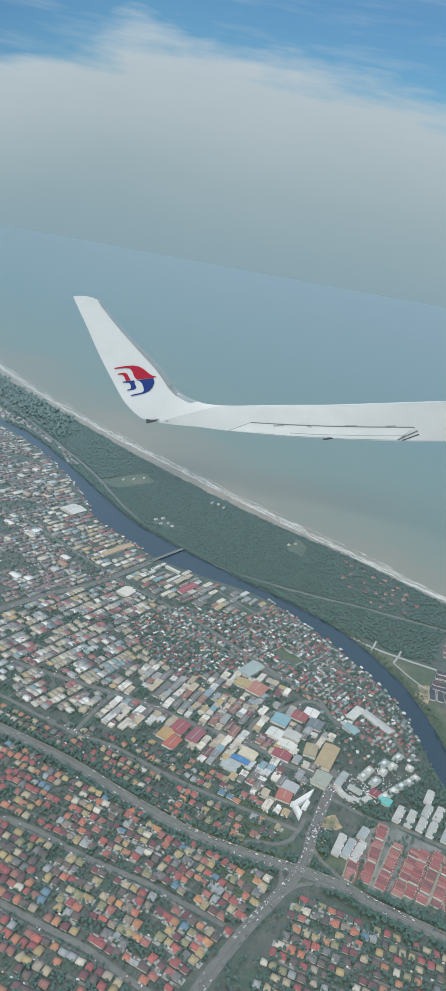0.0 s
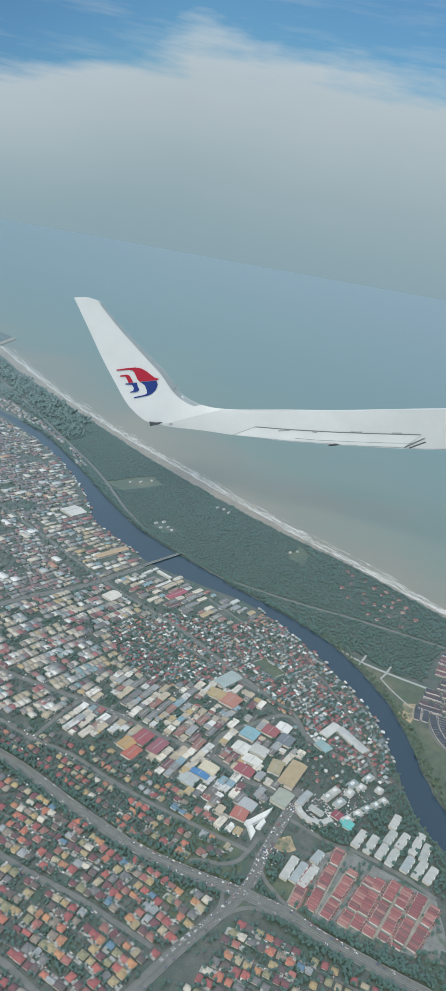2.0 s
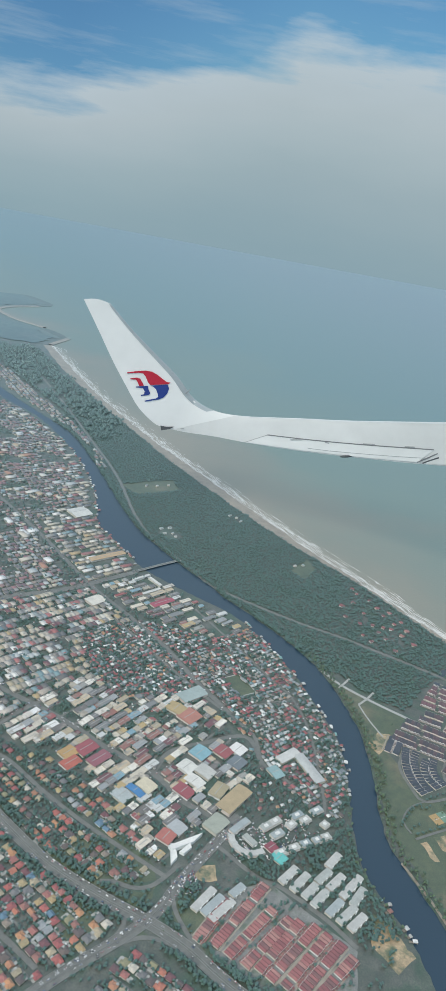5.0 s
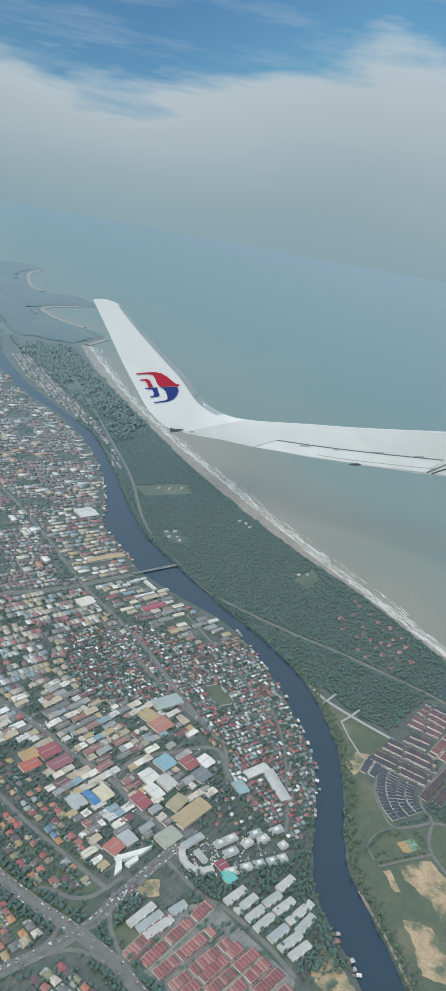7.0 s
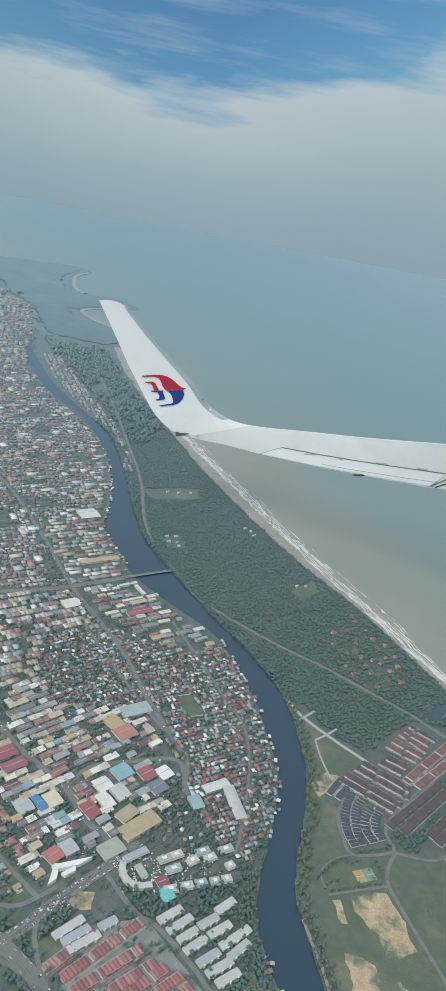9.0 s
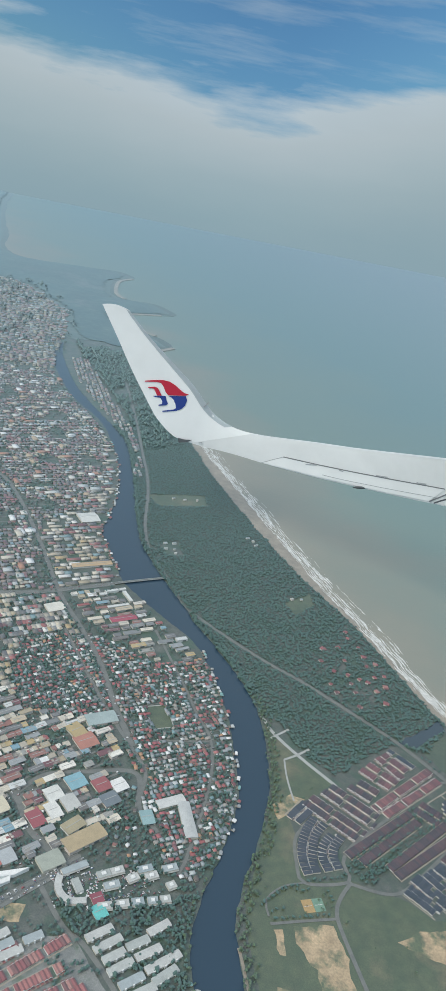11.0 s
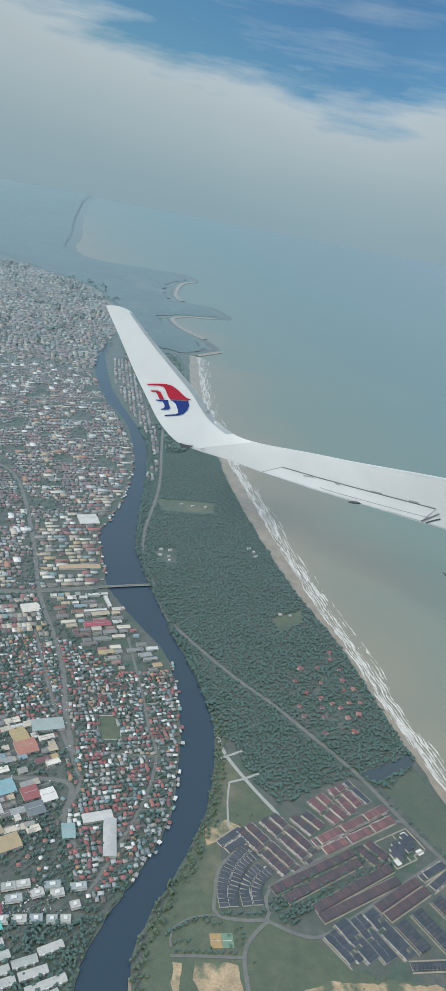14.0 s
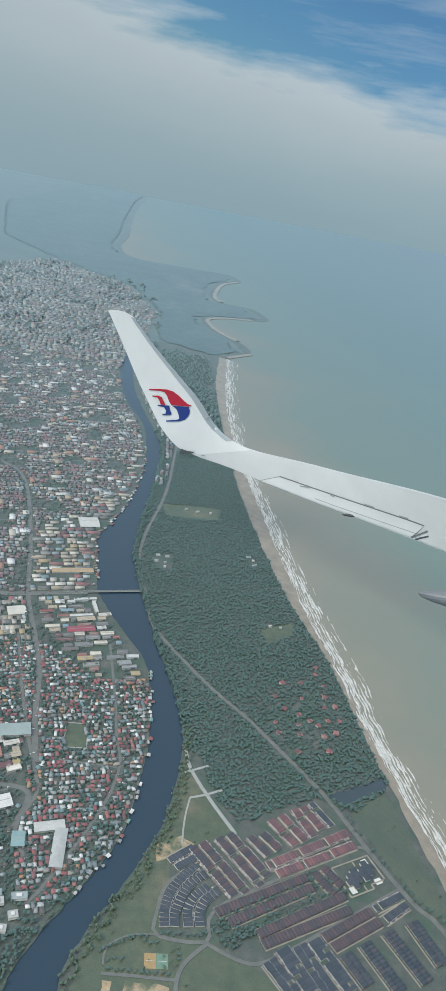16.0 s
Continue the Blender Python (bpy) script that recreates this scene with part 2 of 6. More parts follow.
M["wall_stuff"] = mat("house_wall", [CREAM, (0.60, 0.58, 0.54), (0.45, 0.42, 0.37), (0.50, 0.44, 0.38)], "island", var=0.15)
M["dark"] = mat("shaded_glass", [(0.05, 0.055, 0.06)], var=0.1, rough=0.3, spec=0.5)
M["roof_bungalow"] = mat("bungalow_roof_tile", [RED, (0.38, 0.10, 0.08), RED, (0.44, 0.15, 0.09), ORANGE, (0.46, 0.22, 0.10), (0.38, 0.27, 0.13), BEIGE, (0.36, 0.28, 0.15), OLIVE, CREAM, GREY, (0.11, 0.19, 0.27), (0.24, 0.19, 0.15), (0.16, 0.15, 0.15), BROWN, (0.11, 0.075, 0.07), MAROON, (0.13, 0.06, 0.06), BRICK, (0.33, 0.12, 0.10), MAROON], "object", var=0.2, fine=2.0)
M["roof_village"] = [mat("village_roof_sheet", c, "island", var=0.2, fine=2.0) for c in (
    [RED, (0.36, 0.09, 0.10), WHITE, (0.40, 0.14, 0.13), BRICK, GREY, MAROON, PALE, (0.20, 0.20, 0.20)],
    [(0.17, 0.27, 0.29), PALE, WHITE, (0.20, 0.22, 0.24), GREY, (0.34, 0.10, 0.10), (0.30, 0.33, 0.34), (0.16, 0.18, 0.19), BROWN, (0.36, 0.12, 0.11)],
    [GREY, (0.30, 0.27, 0.24), BROWN, (0.40, 0.41, 0.41), (0.24, 0.10, 0.10), (0.62, 0.61, 0.58), (0.34, 0.30, 0.26), RED, (0.45, 0.24, 0.13)])]
M["roof_works"] = mat("works_roof_sheet", [(0.66, 0.60, 0.50), (0.30, 0.29, 0.27), (0.54, 0.49, 0.40), (0.20, 0.20, 0.20), BEIGE, (0.62, 0.58, 0.52), RED, (0.40, 0.35, 0.28), (0.56, 0.57, 0.56), SKYB, (0.15, 0.13, 0.12), MAROON, WHITE, (0.50, 0.41, 0.29), (0.46, 0.34, 0.16), (0.16, 0.15, 0.15), GREY, (0.72, 0.69, 0.62), BRICK, CREAM], "object", rough=0.5, var=0.16, fine=1.2, stain=(0.27, 0.235, 0.20), stain_scale=0.12, stain_at=0.6)
M["roof_far"] = [mat("town_roof", c, "island", var=0.18, fine=1.5, low=0.20, high=0.95) for c in (
    [MAROON, BRICK, (0.26, 0.08, 0.08), (0.18, 0.12, 0.11), (0.30, 0.10, 0.09), BROWN, (0.20, 0.13, 0.12), (0.34, 0.30, 0.27)],
    [(0.16, 0.12, 0.11), MAROON, (0.22, 0.20, 0.20), BROWN, (0.26, 0.11, 0.10), (0.14, 0.11, 0.10), (0.46, 0.44, 0.41), (0.30, 0.2, 0.15)],
    [GREY, (0.20, 0.27, 0.30), (0.48, 0.47, 0.45), BRICK, (0.40, 0.33, 0.25), (0.22, 0.20, 0.20), (0.26, 0.08, 0.08), (0.50, 0.42, 0.30)])]
M["roof_red"] = mat("red_terrace_roof", [(0.27, 0.08, 0.078), (0.31, 0.11, 0.10), (0.21, 0.058, 0.06), (0.33, 0.15, 0.13), (0.25, 0.072, 0.07), (0.17, 0.068, 0.065), (0.29, 0.095, 0.09)], "object", var=0.2, fine=2.0)
M["roof_purple"] = mat("purple_terrace_roof", [PURPLE, (0.08, 0.04, 0.048), (0.055, 0.034, 0.044), (0.095, 0.042, 0.048), (0.05, 0.036, 0.046)], "object", var=0.18, fine=2.0)
M["roof_slate"] = mat("slate_terrace_roof", [SLATE, (0.026, 0.029, 0.045), (0.042, 0.043, 0.062)], "object", var=0.18, fine=2.0)
M["roof_grey"] = mat("pale_block_roof", [(0.34, 0.38, 0.39), (0.44, 0.45, 0.43), (0.30, 0.35, 0.37), (0.38, 0.40, 0.38), (0.48, 0.48, 0.46)], "object", var=0.15, fine=1.5)
M["white"] = mat("white_wall", [(0.74, 0.74, 0.72)], var=0.1, fine=0.8)
M["concrete"] = mat("concrete", [(0.34, 0.34, 0.32), (0.42, 0.42, 0.40)], "noise", var=0.15, scale=0.2)
M["timber"] = mat("weathered_timber", [(0.2, 0.16, 0.12)], var=0.25)
M["car"] = mat("car_paint", [WHITE, (0.6, 0.6, 0.6), (0.06, 0.06, 0.065), (0.3, 0.3, 0.32), WHITE, (0.25, 0.04, 0.04), (0.5, 0.5, 0.5), (0.05, 0.09, 0.2)], "object", rough=0.3, spec=0.5, var=0.05)
# haze is put into the last colour stop, greyed to meet the horizon
M["sea"] = water("sea_water", [(0.0, (0.27, 0.25, 0.19)), (0.035, (0.225, 0.232, 0.18)), (0.11, (0.160, 0.225, 0.185)), (0.32, (0.118, 0.205, 0.195)), (1.0, (0.135, 0.185, 0.195))], None, 0.35, axis=(0.664, 0.748, 905.0, 3300.0), wave=0.25, bump=0.5)
M["river"] = water("river_water", (0.018, 0.045, 0.078), (0.026, 0.056, 0.090), 0.28, wave=0.5, bump=0.15, spec=0.25, low=0.03, high=0.74)
M["pond"] = water("pond_water", (0.025, 0.04, 0.06), (0.03, 0.05, 0.065), 0.25, spec=0.35)

from mathutils.geometry import tessellate_polygon as tessellate

# ---- geometry helpers ----


def link_mesh(name, verts, faces, material, parent=None, label="", smooth=False):
    me = bpy.data.meshes.new(name)
    me.from_pydata([tuple(v) for v in verts], [], faces)
    me.materials.append(material)
    if smooth:
        me.shade_smooth()
    ob = new(name, me)
    ob.parent = parent
    return tagged(ob, label)


def part(name, bm, material, parent, label=""):
    me = bpy.data.meshes.new(name)
    bm.to_mesh(me)
    bm.free()
    me.materials.append(material)
    ob = new(name, me)
    ob.parent = parent
    return tagged(ob, label)


def tri_mesh(name, V, F, material):
    """A large triangle mesh from arrays."""
    me = bpy.data.meshes.new(name)
    me.vertices.add(len(V))
    me.vertices.foreach_set("co", np.ascontiguousarray(V, dtype=np.float32).ravel())
    me.loops.add(len(F) * 3)
    me.loops.foreach_set("vertex_index", np.ascontiguousarray(F, dtype=np.int32).ravel())
    me.polygons.add(len(F))
    me.polygons.foreach_set("loop_start", np.arange(0, len(F) * 3, 3, dtype=np.int32))
    me.update(calc_edges=True)
    me.materials.append(material)
    return new(name, me)


def curve_through(pts, step=6.0):
    """A smooth line through the points, as an array of x, y."""
    P = np.array(pts, float)
    P = np.vstack([2 * P[0] - P[1], P, 2 * P[-1] - P[-2]])
    out = []
    for i in range(1, len(P) - 2):
        a, b, c, d = P[i - 1:i + 3]
        n = max(2, int(np.hypot(*(c - b)) / step))
        for k in range(n):
            t = k / n
            out.append(0.5 * (2 * b + (c - a) * t + (2 * a - 5 * b + 4 * c - d) * t * t + (3 * b - a - 3 * c + d) * t ** 3))
    return np.array(out + [P[-2]])


def sides(line):
    d = np.gradient(line, axis=0)
    d /= np.maximum(np.hypot(*d.T)[:, None], 1e-6)
    return np.stack([-d[:, 1], d[:, 0]], 1)


def ribbon(name, line, width, z, material, offset=0.0, parent=None, thick=0.0):
    n = sides(line)
    A, B = line + n * (offset + width / 2), line + n * (offset - width / 2)
    k = len(line)
    V = [(x, y, z) for x, y in A] + [(x, y, z) for x, y in B]
    F = [(i, k + i, k + i + 1, i + 1) for i in range(k - 1)]
    if thick:
        V += [(x, y, z - thick) for x, y in A] + [(x, y, z - thick) for x, y in B]
        F += [(i, i + 1, 2 * k + i + 1, 2 * k + i) for i in range(k - 1)] + [(k + i, 3 * k + i, 3 * k + i + 1, k + i + 1) for i in range(k - 1)]
    return link_mesh(name, V, F, material, parent)


def patch(name, pts, z, material, ragged=0.0, seed=1, thick=0.0):
    """A flat area with an uneven outline and a low edge."""
    rnd = random.Random(seed)
    line = []
    for i, a in enumerate(pts):
        b = pts[(i + 1) % len(pts)]
        n = max(1, int(math.dist(a, b) / 4)) if ragged else 1
        for k in range(n):
            line.append((a[0] + (b[0] - a[0]) * k / n + rnd.uniform(-ragged, ragged), a[1] + (b[1] - a[1]) * k / n + rnd.uniform(-ragged, ragged)))
    from_poly = [Vector((x, y, z)) for x, y in line]
    F = [tuple(f) for f in tessellate([from_poly])]
    V = [tuple(v) for v in from_poly]
    n = len(V)
    if thick:
        V += [(x, y, z - thick) for x, y, _ in V[:n]]
        F += [(i, (i + 1) % n, n + (i + 1) % n, n + i) for i in range(n)]
    ob = link_mesh(name, V, F, material)
    return ob


def inside(poly, P):
    P = np.atleast_2d(P)
    res = np.zeros(len(P), bool)
    for (x0, y0), (x1, y1) in zip(poly, poly[1:] + poly[:1]):
        cross = (y0 > P[:, 1]) != (y1 > P[:, 1])
        with np.errstate(divide="ignore", invalid="ignore"):
            xs = (x1 - x0) * (P[:, 1] - y0) / (y1 - y0) + x0
        res ^= cross & (P[:, 0] < xs)
    return res


def gap_to(line, P):
    """How far the points P lie from a line."""
    P = np.atleast_2d(P)
    best = np.full(len(P), 1e9)
    for a, b in zip(line[:-1], line[1:]):
        d = b - a
        t = np.clip(((P - a) @ d) / max(d @ d, 1e-9), 0, 1)
        best = np.minimum(best, np.hypot(*(P - a - t[:, None] * d).T))
    return best

# ---- ground, river, sea ----
COAST = [(-3600, 5300), (-2700, 4000), (-2150, 3300), (-1840, 2940), (-1660, 2690), (-1500, 2585), (-1400, 2620), (-1300, 2705), (-1190, 2780), (-1090, 2735), (-1085, 2620), (-1040, 2520), (-965, 2400), (-905, 2355), (-810, 2400), (-705, 2335), (-720, 2270), (-770, 2190), (-780, 2120), (-730, 2070), (-680, 2040), (-600, 2015), (-506, 1950), (-515, 1850),
         (-394, 1680), (-269, 1515), (-119, 1345), (-29, 1255), (76, 1152), (140, 1091), (206, 1028), (299, 948), (351, 899), (387, 870), (418, 845), (447, 822), (479, 797), (497, 783), (700, 640), (1500, 100), (4000, -1500)]
DUNE = [(-535, 1840), (-412, 1660), (-279, 1495), (-150, 1350), (-58, 1247), (50, 1141), (104, 1092), (175, 1030), (274, 958), (333, 904), (373, 867), (406, 840), (449, 802), (479, 778), (490, 769), (690, 625), (1490, 85)]
BANK_W = [(700, -3000), (600, -1200), (520, -400), (470, 0), (440, 120), (420, 200), (390, 290), (366, 352), (345, 400), (326, 441), (307, 466), (292, 492), (284, 522), (279, 565), (273, 605), (262, 640), (247, 668), (226, 703), (200, 740), (170, 775), (132, 808), (74, 832), (15, 860), (-8, 880), (-48, 923),
          (-80, 955), (-106, 1020), (-137, 1085), (-185, 1163), (-237, 1231), (-323, 1320), (-433, 1393), (-557, 1510), (-640, 1610)]
BANK_E = [(760, -3000), (650, -1200), (560, -400), (508, 0), (477, 130), (455, 220), (425, 300), (396, 370), (372, 420), (354, 453), (336, 484), (318, 512), (307, 540), (300, 590), (293, 625), (283, 660), (265, 698), (245, 732), (215, 768), (160, 812), (117, 843), (90, 866), (50, 897), (6, 935), (-25, 965),
          (-64, 1017), (-104, 1080), (-143, 1140), (-190, 1209), (-240, 1273), (-290, 1315), (-400, 1400), (-487, 1475), (-617, 1618), (-670, 1690)]
HEAD = (-700, 1740)


def wobble(line, amount, scale, seed):
    """An uneven natural edge along a line."""
    n = sides(line)
    k = np.array([noise.noise(Vector((x / scale, y / scale, seed))) + 0.5 * noise.noise(Vector((x * 3 / scale, y * 3 / scale, seed + 5))) for x, y in line])
    return line + n * (amount * k)[:, None]


shore = np.array(COAST, float)
cut = COAST.index((-515, 1850))
south_shore = wobble(curve_through(COAST[cut:], 8), 2.2, 14, 3)
north_shore = wobble(curve_through(COAST[:cut + 1], 30), 10, 90, 4)
bank_w, bank_e = wobble(curve_through(BANK_W, 5), 1.8, 9, 1), wobble(curve_through(BANK_E, 5), 2.0, 10, 2)
dune = wobble(curve_through(DUNE, 8), 2.5, 18, 6) + np.array([0.66, 0.75]) * 3.2
mainland = [tuple(p) for p in bank_w] + [HEAD] + [tuple(p) for p in north_shore[::-1]] + [(-5500, 5500), (-6000, 0), (-6000, -3000)]
spit = [tuple(p) for p in bank_e] + [HEAD] + [tuple(p) for p in south_shore] + [(4000, -3000)]

V, F = [], []
for outline in (mainland, spit):
    base, n = len(V), len(outline)
    top = [Vector((x, y, 0)) for x, y in outline]
    F += [tuple(base + i for i in f) for f in tessellate([top])]
    V += [tuple(v) for v in top] + [(x, y, -1.6) for x, y in outline]
    F += [(base + i, base + n + i, base + n + (i + 1) % n, base + (i + 1) % n) for i in range(n)]
tagged(link_mesh("ground", V, F, M["soil"]), "patchy grey-green earth under the riverside town", "ground", kind="structure")
tagged(link_mesh("sea", [(-6000, -3000, -0.8), (6500, -3000, -0.8), (6500, 7500, -0.8), (-6000, 7500, -0.8)], [(0, 1, 2, 3)], M["sea"]), "silty grey-green open sea with faint swell", "sea", kind="structure")
river_edge = [tuple(p) for p in bank_w] + [HEAD] + [tuple(p) for p in bank_e[::-1]]
poly = [Vector((x, y, -0.6)) for x, y in river_edge]
tagged(link_mesh("river", [tuple(v) for v in poly], [tuple(f) for f in tessellate([poly])], M["river"]), "dark blue winding river with calm water", "river", kind="structure")

near = south_shore[south_shore[:, 0] < 1450]
near = near[1:]
k = len(near)
inner = np.array([dune[np.argmin(np.hypot(*(dune - p).T))] for p in near])
n_out = sides(near)
if n_out[k // 2] @ np.array([0.66, 0.75]) < 0:
    n_out = -n_out
outer = near + n_out * 3.5
V = [(x, y, 0.12) for x, y in inner] + [(x, y, 0.06) for x, y in near] + [(x, y, -0.95) for x, y in outer]
F = [(i, i + 1, k + i + 1, k + i) for i in range(k - 1)] + [(k + i, k + i + 1, 2 * k + i + 1, 2 * k + i) for i in range(k - 1)]
tagged(link_mesh("beach", V, F, M["sand"]), "long strip of damp tan beach sand", "beach", kind="structure")

for pts in ([(-515, 1850), (-506, 1945)], [(-600, 2015), (-680, 2040), (-730, 2070), (-780, 2120), (-770, 2190), (-722, 2265)], [(-905, 2355), (-965, 2400), (-1040, 2520), (-1083, 2615), (-1090, 2710)]):
    tagged(ribbon("bay_beach", curve_through(pts, 12), 13.0, 1.1, M["sand"], thick=2.0), "pale sand in a small bay", "beach", kind="structure")

# breaking waves: broken lines of foam along the shore, each as wide as its wave is strong there
dense = np.array([near[i] + (near[i + 1] - near[i]) * f for i in range(k - 1) for f in np.linspace(0, 1, max(2, int(np.hypot(*(near[i + 1] - near[i])) / 1.1)), endpoint=False)])
smooth_n = sides(np.stack([np.convolve(dense[:, c], np.ones(15) / 15, "same") for c in (0, 1)], 1))
smooth_n = np.where((smooth_n @ np.array([0.66, 0.75]))[:, None] < 0, -smooth_n, smooth_n)
keep = (dense[:, 1] > 540) & (dense[:, 1] < 2000)
dense, smooth_n = dense[keep], smooth_n[keep]
V, F = [], []
for row, (off, strength) in enumerate(((-0.6, 0.7), (1.6, 1.0), (4.2, 0.95), (7.0, 1.05), (10.0, 0.95), (13.2, 0.85), (16.6, 0.65), (20.5, 0.4), (25.0, 0.15))):
    last = None
    for i, (p, q) in enumerate(zip(dense, smooth_n)):
        a = noise.noise(Vector((p[0] / 30 + row * 5, p[1] / 30, row * 2.3)))
        b = noise.noise(Vector((p[0] / 8 + row * 3, p[1] / 8, row * 1.7)))
        c = noise.noise(Vector((p[0] / 1.3, p[1] / 1.3, row * 4.1)))
        w = strength * 2.2 + 3.0 * a + 2.0 * b + 0.8 * c - 0.55
        if w < 0.12:
            last = None
            continue
        mid = off + 1.7 * a + 0.9 * noise.noise(Vector((p[0] / 9, p[1] / 9, row + 8.0)))
        w = min(w, 5.0)
        base = len(V)
        for s in (-0.5, 0.0, 0.5):
            xy = p + q * (mid + w * s + 0.45 * c)
            V.append((xy[0], xy[1], (-0.74 if s else -0.58) + 0.005 * row + (0.85 if mid < 2.6 else 0.0)))
        if last is not None:
            F += [(last, base, base + 1, last + 1), (last + 1, base + 1, base + 2, last + 2)]
        last = base
tagged(link_mesh("surf", V, F, M["foam"]), "broken white lines of surf along the beach", "surf", kind="stuff")

# ---- areas of other ground ----
GRASS_E = [(247, 735), (262, 724), (296, 706), (330, 697), (318, 660), (326, 640), (327, 618), (335, 598), (345, 583), (373, 604), (410, 611), (450, 610), (520, 650), (560, 560), (470, 420), (386, 424), (364, 456), (344, 488), (325, 515), (311, 542), (303, 590), (296, 627), (286, 662), (268, 700)]
MARSH = [(393, 787), (405, 834), (448, 797), (488, 765), (700, 620), (690, 560), (530, 722), (459, 752)]
tagged(patch("meadow", GRASS_E, 0.05, M["grass"], 0.8), "rough green meadow beside the river bend", "meadow", kind="structure")
tagged(patch("marsh", MARSH, 0.06, M["marsh"], 1.5, 2), "flat olive marsh behind the beach", "marsh", kind="structure")
tagged(patch("pond", [(369, 788), (387, 824), (397, 847), (407, 837), (394, 812), (385, 789)], 0.10, M["pond"], 1.2, 3), "dark pond at the edge of the forest", "pond", kind="structure")
for i, pts in enumerate(([(349, 542), (374, 559), (391, 540), (402, 520), (391, 507), (383, 505), (375, 520), (362, 527), (353, 535)], [(338, 533), (344, 535), (352, 518), (348, 517)], [(355, 496), (362, 497), (377, 497), (383, 486), (394, 492), (420, 480), (402, 455), (371, 455), (365, 475), (358, 489)], [(420, 572), (432, 590), (462, 612), (500, 640), (520, 620), (470, 575)])):
    tagged(patch("bare_field", pts, 0.10 + 0.004 * i, M["bare"], 1.2, 40 + i), "dry bare brown ground scraped out of the meadow", "field", kind="structure")
tagged(ribbon("bank_track", curve_through([(322, 506), (329, 497), (336, 487), (343, 478), (349, 468), (357, 455), (368, 436), (380, 414)], 3.0), 2.2, 0.11, M["sand"]), "pale dirt track along the river bank", "track", kind="structure")
tagged(patch("bare_lot", [(166, 446), (182, 455), (187, 442), (179, 437), (171, 440)], 0.08, M["bare"], 1.0, 5), "bare sandy lot beside the road", "lot", kind="structure")
tagged(patch("earth_yard", [(293, 640), (303, 660), (316, 662), (311, 640), (303, 628)], 0.10, M["bare"], 1.0, 6), "reddish bare earth yard by the river", "yard", kind="structure")
INLAND = [(x - 16, y - 14) for x, y in COAST[:cut]]
FAR_LAND = [(-700, 1760)] + INLAND[::-1] + [(-5000, 5000), (-5000, 1500), (-1900, 1250), (-1500, 1650), (-1150, 2080)]
tagged(patch("far_plain", FAR_LAND, 0.3, M["land_far"], 0.0, 12), "hazy wooded plain beyond the town", "plain", kind="structure")
for i, pts in enumerate(([(118, 408), (128, 412), (140, 416), (146, 424), (146, 406), (140, 402)], [(157, 428), (161, 418), (160, 404), (153, 408)], [(133, 398), (129, 402), (124, 402), (138, 394)], [(138, 376), (148, 381), (158, 382), (146, 388)], [(60, 424), (110, 408), (122, 416), (146, 428), (140, 440), (100, 470)], [(70, 400), (112, 392), (127, 386), (122, 372), (105, 352), (96, 362)], [(162, 402), (185, 392), (200, 388), (183, 412), (176, 432), (164, 432)])):
    tagged(patch("verge", pts, 0.05 + 0.01 * i, M["grass"], 0.6, 20 + i), "green grass verge between the roads", "verge", kind="structure")
tagged(patch("coast_clearing", [(185, 953), (203, 998), (218, 974), (205, 937)], 0.08, M["grass"], 1.5, 7), "grassy clearing in the coastal forest", "clearing", kind="structure")
tagged(patch("works_clearing", [(-99, 1103), (-30, 1168), (-10, 1133), (-64, 1083)], 0.08, M["grass"], 1.5, 8), "grassy clearing among the trees", "clearing", kind="structure")
tagged(patch("bare_bank", [(300, 452), (312, 447), (330, 425), (318, 410), (300, 425)], 0.08, M["bare"], 1.2, 9), "bare earth by the river", "yard", kind="structure")

